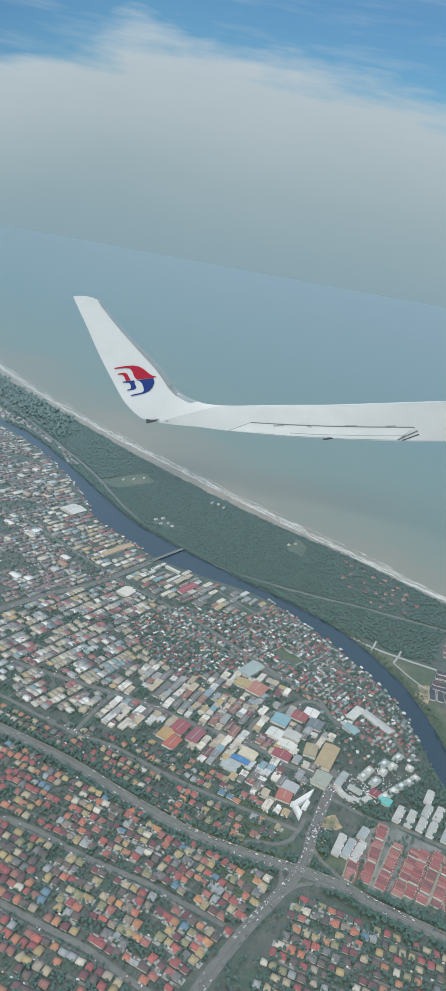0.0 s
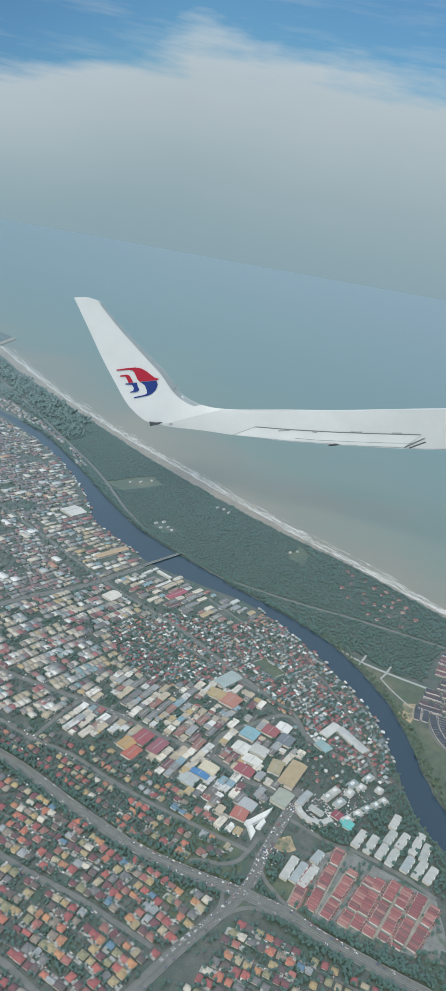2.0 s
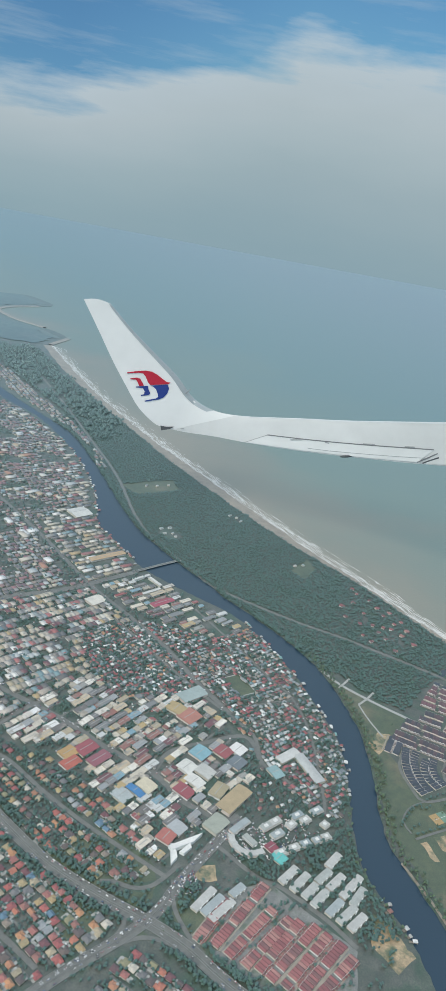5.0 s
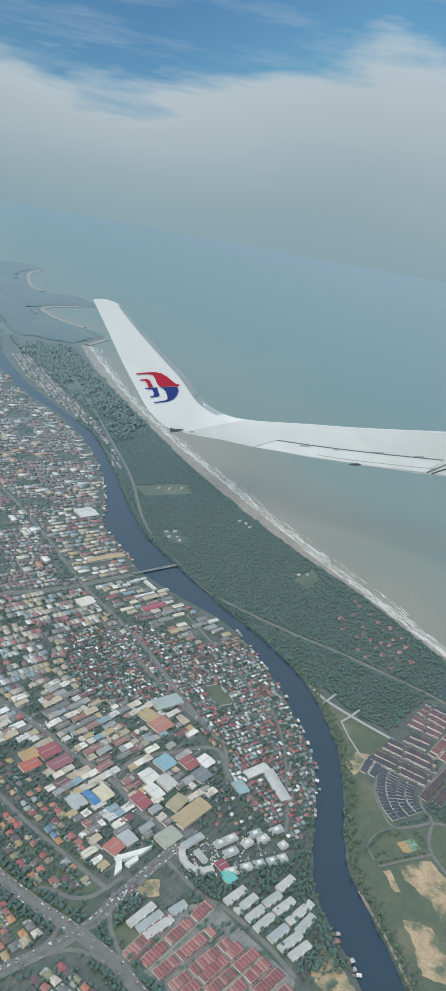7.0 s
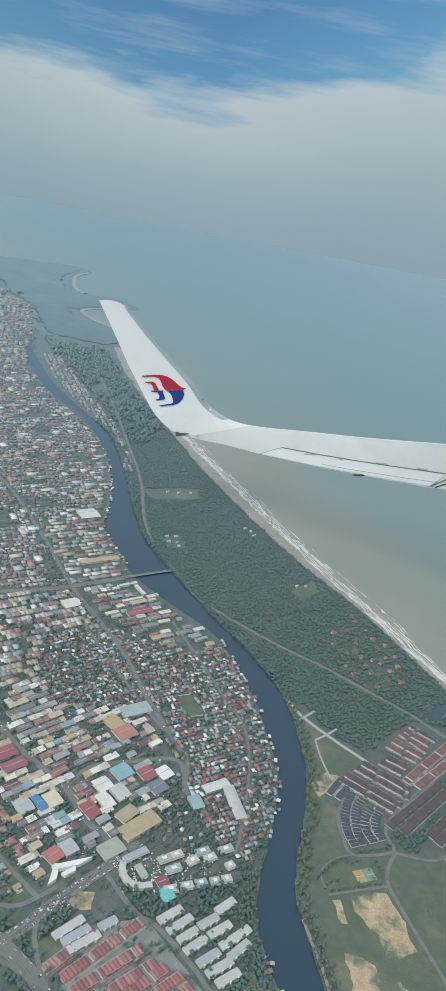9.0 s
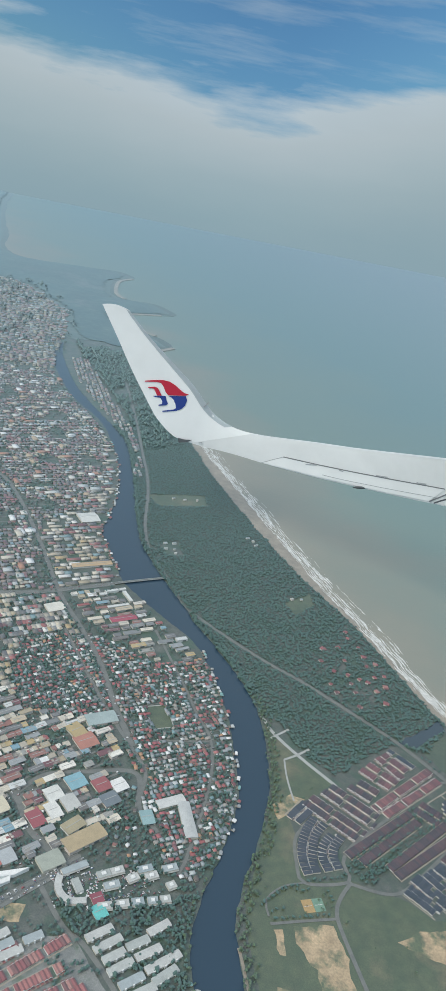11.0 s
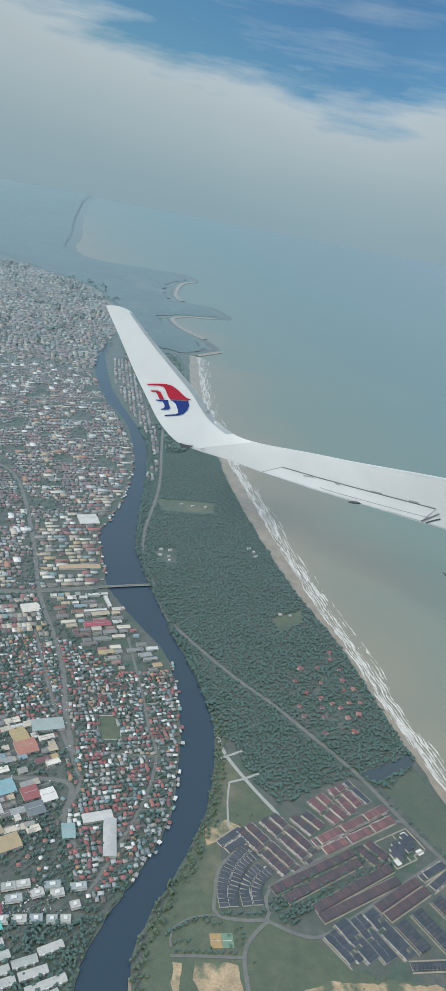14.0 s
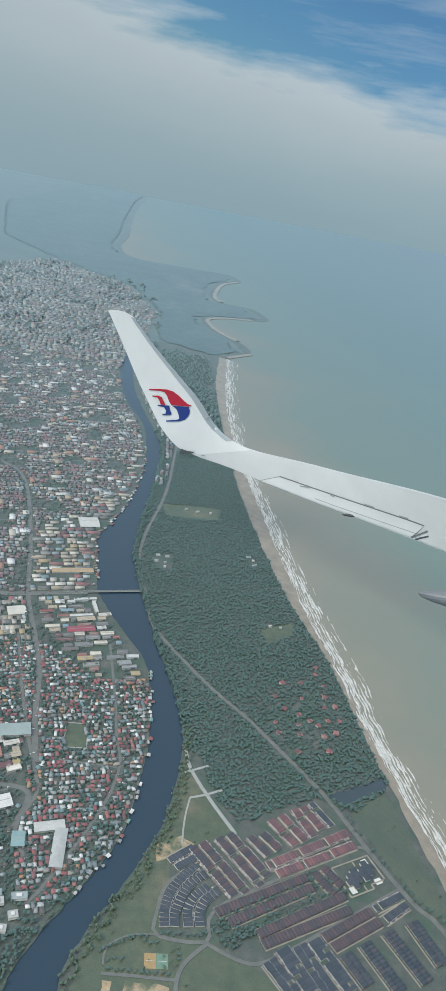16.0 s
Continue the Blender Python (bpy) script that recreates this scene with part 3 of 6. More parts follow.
# ---- roads ----
ROADS = {
    "highway": ([(-420, 655), (-200, 552), (-93, 503), (-37, 477), (16, 445), (65, 418), (110, 403), (148, 394), (176, 385), (204, 370), (238, 355), (340, 312), (700, 150)], 9.4),
    "trunk_road": ([(-40, 120), (60, 270), (83, 306), (107, 341), (148, 395), (163, 435), (180, 477), (192, 508)], 8.0),
    "terrace_street": ([(176, 476), (214, 455), (232, 452), (265, 437), (290, 420)], 3.6),
    "works_street": ([(192, 508), (184, 502), (168, 501), (143, 509), (116, 528), (65, 545), (33, 559), (-4, 571), (-110, 600)], 5.5),
    "works_lane": ([(114, 527), (122, 559), (148, 582), (182, 604), (202, 573)], 4.5),
    "riverside_lane": ([(90, 800), (153, 741), (190, 704), (216, 680), (238, 634), (257, 556), (259, 535)], 2.6),
    "village_street": ([(12, 740), (77, 689), (128, 651), (169, 624), (189, 608), (203, 574), (228, 560)], 3.2),
    "village_lane": ([(174, 647), (216, 677)], 2.0),
    "estate_street": ([(-68, 409), (-40, 399), (-7, 383), (37, 367), (67, 353), (92, 341)], 4.0),
    "lower_street": ([(-100, 358), (-49, 336), (-24, 325), (5, 313), (28, 299), (80, 270)], 4.5),
    "back_street": ([(-180, 580), (-104, 546), (-44, 514), (0, 500), (38, 479), (78, 460), (112, 447), (150, 433)], 3.6),
    "cross_street": ([(-37, 508), (-18, 554), (-4, 581)], 3.6),
    "ring_north": ([(108, 414), (118, 417), (129, 416), (141, 420), (149, 430), (158, 447)], 3.4),
    "ring_west": ([(118, 405), (126, 402), (131, 396), (134, 386), (131, 376)], 3.2),
    "ring_east": ([(157, 432), (159, 422), (163, 410), (174, 396), (190, 381)], 3.2),
    "ring_south": ([(126, 362), (137, 374), (149, 382), (167, 383), (188, 376)], 3.2),
    "bridge_road": ([(-240, 600), (-150, 682), (-104, 732), (-58, 772), (-14, 828), (4, 852)], 7.5),
    "west_road": ([(-520, 1060), (-420, 1015), (-334, 1005), (-285, 1000), (-219, 957), (-119, 873), (-36, 796), (30, 748), (76, 712), (120, 668), (163, 630)], 5.5),
    "coast_road": ([(-420, 1570), (-311, 1422), (-211, 1278), (-116, 1139), (-49, 1016), (-7, 955), (46, 907), (85, 872), (111, 856), (169, 837), (213, 825), (259, 817), (297, 807), (333, 797), (366, 787), (401, 772), (432, 758), (475, 741), (515, 729), (640, 640)], 4.2),
    "strip_road": ([(243, 740), (262, 724), (296, 708), (334, 694)], 3.2),
    "strip_arm": ([(283, 697), (290, 708), (298, 724)], 2.2),
    "strip_spur": ([(262, 716), (266, 725), (272, 738)], 2.2),
    "yard_track": ([(283, 697), (291, 681), (299, 668), (308, 655)], 1.5),
    "estate_drive": ([(326, 640), (323, 618), (332, 596), (344, 582), (373, 602), (364, 617), (365, 636), (377, 667), (412, 749), (424, 762)], 2.8),
    "estate_loop": ([(374, 601), (396, 606), (410, 614), (420, 634), (441, 690), (461, 745)], 2.8),
    "park_drive": ([(375, 603), (372, 586), (373, 571), (384, 554), (430, 500)], 3.0),
    "park_walk": ([(334, 535), (352, 549), (375, 566)], 2.2),
    "park_path": ([(331, 540), (324, 552), (331, 570), (345, 583)], 1.4),
}
LINES = {}
made_roads = []
for i, (name, (pts, width)) in enumerate(ROADS.items()):
    LINES[name] = (curve_through(pts, 5), width)
    ob = ribbon(name, LINES[name][0], width, 0.14 + 0.012 * i, M["asphalt"] if name not in ("strip_road", "strip_arm", "strip_spur", "yard_track") else M["concrete"], thick=0.14 + 0.012 * i)
    tagged(ob, {"highway": "busy grey dual carriageway with a planted median"}.get(name, "grey asphalt road between houses and trees"), "road", kind="structure")
for name, offs in (("highway", (-5.0, 5.0, -0.8, 0.8)), ("trunk_road", (-4.3, 4.3, -0.4, 0.4)), ("bridge_road", (-4.0, 4.0, 0.0))):
    for o in offs:
        tagged(ribbon("kerb", LINES[name][0], 0.25, 0.58, M["kerb"], offset=o * 0.95, thick=0.5), "pale concrete kerb along the road", "kerb", kind="structure")
deck = curve_through([(4, 852), (25, 880), (46, 907)], 3)
bridge = tagged(new("bridge"), "low pale concrete road bridge over the river", "bridge")
ribbon("deck", deck, 3.0, 1.0, M["asphalt"], parent=bridge, thick=0.6)
for o in (-1.6, 1.6):
    ribbon("parapet", deck, 0.3, 1.45, M["concrete"], offset=o, parent=bridge, thick=0.6)
for i in range(3, len(deck) - 2, 4):
    bm = bmesh.new()
    bmesh.ops.create_cone(bm, cap_ends=True, segments=8, radius1=0.55, radius2=0.5, depth=2.6)
    bmesh.ops.translate(bm, verts=bm.verts, vec=(*deck[i], -0.4))
    part("pier", bm, M["concrete"], bridge)

# ---- building shapes ----


def box_walls(w, d, h, z0=-0.3):
    x, y = w / 2, d / 2
    V = [(-x, -y, z0), (x, -y, z0), (x, y, z0), (-x, y, z0), (-x, -y, h), (x, -y, h), (x, y, h), (-x, y, h)]
    return V, [(0, 1, 5, 4), (1, 2, 6, 5), (2, 3, 7, 6), (3, 0, 4, 7), (4, 5, 6, 7)]


def pitched(w, d, z, h, ov=0.45, hip=1.0, fascia=0.18):
    """A ridged roof along x; hip: 1 for hipped ends, 0 for gables."""
    x, y = w / 2 + ov, d / 2 + ov
    r = max(0.05, x - hip * y)
    lo, up = z - fascia, z
    V = [(-x, -y, lo), (x, -y, lo), (x, y, lo), (-x, y, lo), (-x, -y, up), (x, -y, up), (x, y, up), (-x, y, up), (-r, 0, z + h), (r, 0, z + h)]
    return V, [(3, 2, 1, 0), (0, 1, 5, 4), (1, 2, 6, 5), (2, 3, 7, 6), (3, 0, 4, 7), (4, 5, 9, 8), (6, 7, 8, 9), (5, 6, 9), (7, 4, 8)]


def arched(w, d, z, h, n=7):
    """A shallow barrel roof whose curve spans d."""
    V, F = [], []
    for s in (-w / 2 - 0.2, w / 2 + 0.2):
        V += [(s, (i / n - 0.5) * (d + 0.4), z + h * math.sin(math.pi * (0.08 + 0.84 * i / n)) - h * 0.25) for i in range(n + 1)]
    F += [(i, n + 1 + i, n + 2 + i, i + 1) for i in range(n)]
    F += [tuple(range(n + 1)), tuple(range(2 * n + 1, n, -1)), (0, n, 2 * n + 1, n + 1)]
    return V, F


def slab(x, y, w, d, z, t):
    V = [(x + sx * w / 2, y + sy * d / 2, zz) for zz in (z - t, z) for sx, sy in ((-1, -1), (1, -1), (1, 1), (-1, 1))]
    return V, [(3, 2, 1, 0), (4, 5, 6, 7), (0, 1, 5, 4), (1, 2, 6, 5), (2, 3, 7, 6), (3, 0, 4, 7)]


def parapet_roof(w, d, z, t=0.25, up=0.45):
    """A flat roof sunk behind a low parapet."""
    V, F = [], []
    rings = [(w / 2, d / 2, z), (w / 2, d / 2, z + up), (w / 2 - t, d / 2 - t, z + up), (w / 2 - t, d / 2 - t, z + 0.05)]
    for x, y, zz in rings:
        V += [(-x, -y, zz), (x, -y, zz), (x, y, zz), (-x, y, zz)]
    for r in range(3):
        F += [(4 * r + i, 4 * r + (i + 1) % 4, 4 * r + 4 + (i + 1) % 4, 4 * r + 4 + i) for i in range(4)]
    return V, F + [(12, 13, 14, 15)]


def joined(*shapes):
    V, F = [], []
    for v, f in shapes:
        F += [tuple(i + len(V) for i in q) for q in f]
        V += list(v)
    return V, F


def building(name, label, category, group, parts):
    """A thing from named shapes: parts are (name or part/sub-part, shape, material, label)."""
    ob = tagged(new(name), label, category, group)
    made = {}
    for pname, (v, f), material, plabel in parts:
        holder, _, own = pname.rpartition("/")
        made[own] = link_mesh(own, v, f, material, made.get(holder, ob), plabel)
    return ob


class Kind:
    """Building kinds: the first one is made, the others are copies of it."""

    def __init__(self, maker):
        self.maker, self.first = maker, None

    def put(self, x, y, turn, z=0.0, s=(1, 1, 1)):
        m = pose(x, y, z, 0, 0, turn) @ Matrix.Diagonal((*s, 1))
        if self.first is None:
            self.first = self.maker()
            self.first.matrix_basis = m
            self.base = m
            return self.first
        ob = self.first.copy()
        made = {self.first: ob}
        scene.collection.objects.link(ob)
        for o in self.first.children_recursive:
            c = o.copy()
            scene.collection.objects.link(c)
            c.parent = made.get(o.parent, o.parent)
            made[o] = c
        ob.matrix_basis = m
        return ob


taken = []      # x, y, radius of all that stands


def lots(poly, turn, step, depth, street, seed, jitter=0.6, skip=0.0, clear=2.5, back=0.4, mixed=False):
    """Building plots in rows at the turn: two rows back to back, then a street. Gives x, y, turn (and the plot's share of a full width, if mixed) and the street lines."""
    rnd = random.Random(seed)
    c, s = math.cos(radians(turn)), math.sin(radians(turn))
    loc = [(x * c + y * s, -x * s + y * c) for x, y in poly]
    u0, u1, v0, v1 = min(p[0] for p in loc), max(p[0] for p in loc), min(p[1] for p in loc), max(p[1] for p in loc)
    out, lanes, v = [], [], v0 + street / 2
    while v < v1:
        lanes.append(v - street / 2)
        for row in range(2):
            vv = v + depth / 2
            u = u0 + rnd.uniform(0, step)
            while u < u1:
                share = rnd.choice((0.55, 0.8, 1.0, 1.0, 1.35, 1.8)) if mixed else 1.0
                u += step * (share - 1) / 2
                if rnd.random() >= skip:
                    a, b = u + rnd.uniform(-jitter, jitter), vv + rnd.uniform(-jitter, jitter)
                    out.append((a * c - b * s, a * s + b * c, turn + (180 if row else 0) + rnd.uniform(-3, 3)) + ((share,) if mixed else ()))
                u += step * ((share + 1) / 2 + 0.02 if mixed else rnd.uniform(0.93, 1.1))
                if mixed and rnd.random() < 0.16:
                    u += rnd.uniform(2, 5)
            v += depth + (back if row == 0 else 0) + (rnd.uniform(-0.1, 0.6) if mixed else 0)
        v += street
    P = np.array([o[:2] for o in out])
    ok = inside(poly, P)
    for line, width in LINES.values():
        ok &= gap_to(line, P) > width / 2 + clear
    T = np.array(taken) if taken else np.zeros((0, 3))
    for i in np.nonzero(ok)[0]:
        if len(T) and (np.hypot(*(T[:, :2] - P[i]).T) < T[:, 2] + clear).any():
            ok[i] = False
    ends = []
    for lv in lanes:
        us = np.arange(u0, u1, 2.0)
        L = np.stack([us * c - lv * s, us * s + lv * c], 1)
        run = inside(poly, L)
        start = None
        for i, r in enumerate(list(run) + [False]):
            if r and start is None:
                start = i
            if not r and start is not None:
                if i - start > 6:
                    ends.append((tuple(L[start]), tuple(L[i - 1])))
                start = None
    return [o for o, good in zip(out, ok) if good], ends


class Bulk:
    """Many far houses in one mesh for the walls and one for the roofs."""

    def __init__(self):
        self.rv, self.rf, self.wv, self.wf, self.rn, self.wn, self.rk = [], [], [], [], 0, 0, []

    def add(self, x, y, turn, w, d, hw, hr, hip):
        c, s = math.cos(radians(turn)), math.sin(radians(turn))

        def place(V):
            V = np.array(V)
            return np.stack([V[:, 0] * c - V[:, 1] * s + x, V[:, 0] * s + V[:, 1] * c + y, V[:, 2]], 1)

        def tris(F, base):
            return [(base + f[0], base + f[i], base + f[i + 1]) for f in F for i in range(1, len(f) - 1)]
        v, f = pitched(w, d, hw, hr, 0.35, hip)
        self.rv.append(place(v))
        new_faces = tris(f, self.rn)
        self.rf += new_faces
        self.rk += [noise.noise(Vector((x / 30, y / 30, 3.0))) + 0.3 * noise.noise(Vector((x / 3.1, y / 3.1, 8.0)))] * len(new_faces)
        self.rn += len(v)
        v, f = box_walls(w, d, hw)
        self.wv.append(place(v))
        self.wf += tris(f[:4], self.wn)
        self.wn += len(v)

    def finish(self, name, roof, wall, label):
        top = tagged(new(name), label, "houses", kind="stuff")
        for nm, V, F, m in (("roof", self.rv, self.rf, roof), ("wall", self.wv, self.wf, wall)):
            sets = m if isinstance(m, list) else [m]
            ob = tri_mesh(nm, np.vstack(V), np.array(F), sets[0])
            for extra_set in sets[1:]:
                ob.data.materials.append(extra_set)
            if len(sets) > 1:       # the quarter decides which set of colours a roof takes
                rank = np.clip((np.array(self.rk) + 0.42) / 0.84 * len(sets), 0, len(sets) - 1).astype(np.int32)
                ob.data.polygons.foreach_set("material_index", rank)
            ob.parent = top
            tagged(ob, kind="stuff")
        return top


STREETS = []


def streets(name, ends, width, z):
    STREETS.append((ends, width, z))
    V, F = [], []
    for a, b in ends:
        A, B = np.array(a), np.array(b)
        d = (B - A) / np.hypot(*(B - A))
        n = np.array([-d[1], d[0]]) * width / 2
        base = len(V)
        V += [(*(A + n), z), (*(A - n), z), (*(B - n), z), (*(B + n), z)]
        F.append((base, base + 1, base + 2, base + 3))
    tagged(link_mesh(name, V, F, M["asphalt"]), "narrow grey streets between rows of houses", "street", kind="structure")


# ---- landmarks: centre, length, width, turn ----


def works(w, d, turn, roof, shape, tall=4.5):
    def make():
        top = {"arch": arched(w, d, tall, min(1.2, d * 0.09)), "gable": pitched(w, d, tall, d * 0.07, 0.3, 0.0), "flat": parapet_roof(w, d, tall)}[shape]
        ps = [("wall", box_walls(w, d, tall - (0.1 if shape != "arch" else 0.4)), M["wall"], ""), ("roof", top, roof, "")]
        if shape == "gable":
            ps.append(("roof/ridge_vent", slab(0, 0, w * 0.8, 0.5, tall + d * 0.07 + 0.1, 0.3), M["concrete"], "raised ridge vent"))
        ps.append(("roller_door", slab(w * 0.2, -d / 2 - 0.06, min(4, w * 0.3), 0.12, tall * 0.7, tall * 0.7), M["dark"], "dark roller door"))
        return ps
    return make


def plain(name, col, var=0.14, stain=None):
    return mat(name, [col], var=var, fine=1.2, rough=0.55, stain=stain, stain_scale=0.12, stain_at=0.58)


LANDMARKS = [
    (122, 642, 28, 15, 51, plain("teal_grey_sheet", (0.33, 0.40, 0.39)), "arch", 6, "long hall with a curved teal-grey sheet roof"),
    (127, 610, 18, 17, 61, plain("orange_sheet", (0.42, 0.17, 0.12)), "gable", 5, "workshop with a faded orange sheet roof"),
    (113, 616, 13, 18, 69, plain("ochre_sheet", (0.43, 0.32, 0.15)), "gable", 5, "workshop with an ochre sheet roof"),
    (185, 522, 33, 14, 65, plain("tan_sheet", (0.42, 0.32, 0.18)), "arch", 7, "large hall with a tan curved roof"),
    (171, 528, 17, 11, 72, plain("olive_sheet", (0.36, 0.30, 0.18)), "gable", 5, "hall with an olive-tan roof"),
    (142, 467, 12, 12, 70, plain("coral_sheet", (0.42, 0.13, 0.10)), "gable", 4.5, "square workshop with a coral red roof"),
    (114, 511, 12, 15, 63, plain("cream_sheet", (0.60, 0.54, 0.40)), "arch", 6, "hall with a cream barrel roof"),
    (107, 503, 6, 16, 63, plain("blue_sheet", (0.05, 0.19, 0.42)), "gable", 5, "narrow hall with a bright blue roof"),
    (98, 495, 12, 15, 63, plain("pale_sheet", (0.40, 0.44, 0.44)), "gable", 4.5, "hall with a pale grey roof"),
    (144, 517, 11, 16, 63, plain("crimson_sheet", (0.30, 0.06, 0.07)), "gable", 5, "hall with a crimson sheet roof"),
    (150, 531, 10, 16, 63, plain("chalk_sheet", (0.68, 0.67, 0.63)), "gable", 5, "hall with a chalk white roof"),
    (156, 545, 12, 16, 63, plain("ash_sheet", (0.50, 0.50, 0.47)), "arch", 5, "hall with a pale ash roof"),
    (140, 545, 13, 14, 63, plain("milk_sheet", (0.64, 0.64, 0.60)), "gable", 5, "hall with a milk white roof"),
    (147, 566, 15, 15, 63, plain("sky_sheet", (0.22, 0.40, 0.46)), "gable", 5, "hall with a washed-out sky blue roof"),
    (166, 575, 13, 14, 63, plain("red_sheet", (0.30, 0.07, 0.07)), "gable", 5, "hall with a dark red roof"),
    (178, 583, 12, 13, 63, plain("snow_sheet", (0.72, 0.71, 0.69)), "gable", 5, "hall with a white roof"),
    (180, 566, 14, 13, 63, plain("slate_sheet", (0.15, 0.17, 0.19)), "gable", 5, "hall with a slate grey roof"),
    (242, 583, 36, 10, -51, plain("zinc_sheet", (0.46, 0.47, 0.46)), "arch", 5, "long shed with a zinc barrel roof"),
    (222, 592, 24, 9, 53, plain("light_zinc_sheet", (0.56, 0.56, 0.54)), "arch", 5, "long shed with a light zinc roof"),
    (214, 567, 10, 14, 45, plain("aqua_sheet", (0.25, 0.38, 0.39)), "gable", 4.5, "shed with an aqua grey roof"),
    (228, 477, 9, 11, 61, plain("turquoise_sheet", (0.12, 0.50, 0.47)), "gable", 3.5, "shop with a turquoise roof"),
    (221, 485, 8, 8, 54, plain("wine_sheet", (0.26, 0.04, 0.06)), "gable", 3.5, "shop with a wine red roof"),
    (176, 492, 18, 14, 62, plain("moss_sheet", (0.34, 0.36, 0.30)), "arch", 6, "hall with a moss grey barrel roof"),
    (148, 478, 11, 13, 62, plain("steel_sheet", (0.42, 0.44, 0.45)), "arch", 5, "hall with a steel grey roof"),
    (54, 535, 18, 13, 61, plain("scarlet_sheet", (0.30, 0.06, 0.07)), "gable", 5, "workshop with a scarlet roof"),
    (42, 524, 14, 12, 61, plain("amber_sheet", (0.44, 0.27, 0.10)), "gable", 5, "workshop with an amber roof"),
    (48, 514, 16, 11, 61, plain("vermilion_sheet", (0.42, 0.10, 0.06)), "gable", 5, "workshop with a vermilion roof"),
    (68, 527, 20, 11, 61, plain("rose_sheet", (0.27, 0.08, 0.10)), "gable", 5, "workshop with a rose red roof"),
    (52, 794, 30, 9, 54, plain("raspberry_sheet", (0.34, 0.05, 0.08)), "gable", 5, "long market hall with a raspberry roof"),
    (-114, 972, 26, 26, 53, plain("white_grey_sheet", (0.60, 0.60, 0.57)), "gable", 6, "wide depot with a white-grey roof"),
    (-40, 870, 50, 9, 51, plain("apricot_sheet", (0.48, 0.33, 0.18)), "gable", 5, "long timber shed with an apricot roof"),
    (-18, 764, 20, 16, 58, plain("bone_sheet", (0.66, 0.63, 0.56)), "arch", 5, "depot with a bone white roof"),
    (14, 838, 26, 4, 55, plain("pearl_sheet", (0.62, 0.62, 0.60)), "flat", 5, "white shop block around a car park"),
    (34, 812, 26, 4, 55, plain("pearl_sheet_b", (0.62, 0.62, 0.60)), "flat", 5, "white shop block around a car park"),
    (32, 836, 4, 22, 55, plain("pearl_sheet_c", (0.60, 0.60, 0.58)), "flat", 5, "white shop block around a car park"),
]
for x, y, w, d, turn, roof, shape, tall, label in LANDMARKS:
    ob = building("workshop", label, "workshop", "", works(w, d, turn, roof, shape, tall * 0.46)())
    ob.matrix_basis = pose(x, y, 0, 0, 0, turn)
    taken.append((x, y, min(w, d) / 2 + 1.0))
    for f in (-0.3, 0.3):
        taken.append((x + math.cos(radians(turn)) * w * f, y + math.sin(radians(turn)) * w * f, min(w, d) / 2))

# white folded-roof building by the junction
ob = tagged(new("showroom"), "white showroom with sharp folded roofs beside the junction", "showroom")
for pts, z in (([(152, 443), (147, 460), (150, 462), (155, 450)], 2.4), ([(146, 458), (168, 478), (163, 468), (150, 455)], 2.9), ([(155, 456), (161, 466), (163, 463), (159, 455)], 2.2)):
    V = [(x, y, -0.2) for x, y in pts] + [(x, y, z + (0.9 if i % 2 else 0.0)) for i, (x, y) in enumerate(pts)]
    link_mesh("wing", V, [(0, 1, 5, 4), (1, 2, 6, 5), (2, 3, 7, 6), (3, 0, 4, 7), (4, 5, 6), (4, 6, 7)], M["white"], ob)
taken += [(152, 446, 5), (150, 454, 8), (156, 462, 9), (165, 473, 6)]

# curved white shops
ob = tagged(new("shop_crescent"), "curved two-storey white shop block with a flat roof", "shops")
arc = curve_through([(189, 486), (192, 479), (198, 474), (207, 473), (216, 479)], 2.5)
nn = sides(arc)
V = []
for z in (-0.2, 2.0):
    V += [(x, y, z) for x, y in arc + nn * 2.6] + [(x, y, z) for x, y in arc - nn * 2.6]
k = len(arc)
F = [(i, i + 1, 2 * k + i + 1, 2 * k + i) for i in range(k - 1)] + [(k + i, 3 * k + i, 3 * k + i + 1, k + i + 1) for i in range(k - 1)] + [(0, 2 * k, 3 * k, k), (k - 1, 2 * k - 1, 4 * k - 1, 3 * k - 1)]
link_mesh("wall", V, F, M["wall"], ob)
ribbon("roof", arc, 5.0, 2.25, M["roof_grey"], parent=ob, thick=0.4)
taken += [(190, 484, 4), (196, 476, 4), (207, 474, 4), (214, 478, 4)]
for x, y, w, d, turn, label in ((194, 497, 20, 5.5, 58, "white shop row with a flat roof"), (204, 486, 12, 5, -35, "grey-white shop row with a flat roof")):
    o2 = building("shop_row", label, "shops", "", [("wall", box_walls(w, d, 2.0), M["wall"], ""), ("roof", parapet_roof(w, d, 2.0, 0.2, 0.25), M["roof_grey"], ""), ("canopy", slab(0, -d / 2 - 0.5, w, 1.0, 1.6, 0.12), M["concrete"], "")])
    o2.matrix_basis = pose(x, y, 0, 0, 0, turn)
    taken.append((x, y, 6))

# ---- rows of terraced houses ----


def cross(shape):
    """The same shape with its ridge turned across."""
    v, f = shape
    return [(-y, x, z) for x, y, z in v], f


M["porch"] = mat("porch_roof_paint", [(0.42, 0.38, 0.35), (0.30, 0.25, 0.24), (0.22, 0.17, 0.17), (0.52, 0.48, 0.44), (0.16, 0.11, 0.12)], "object", var=0.15)


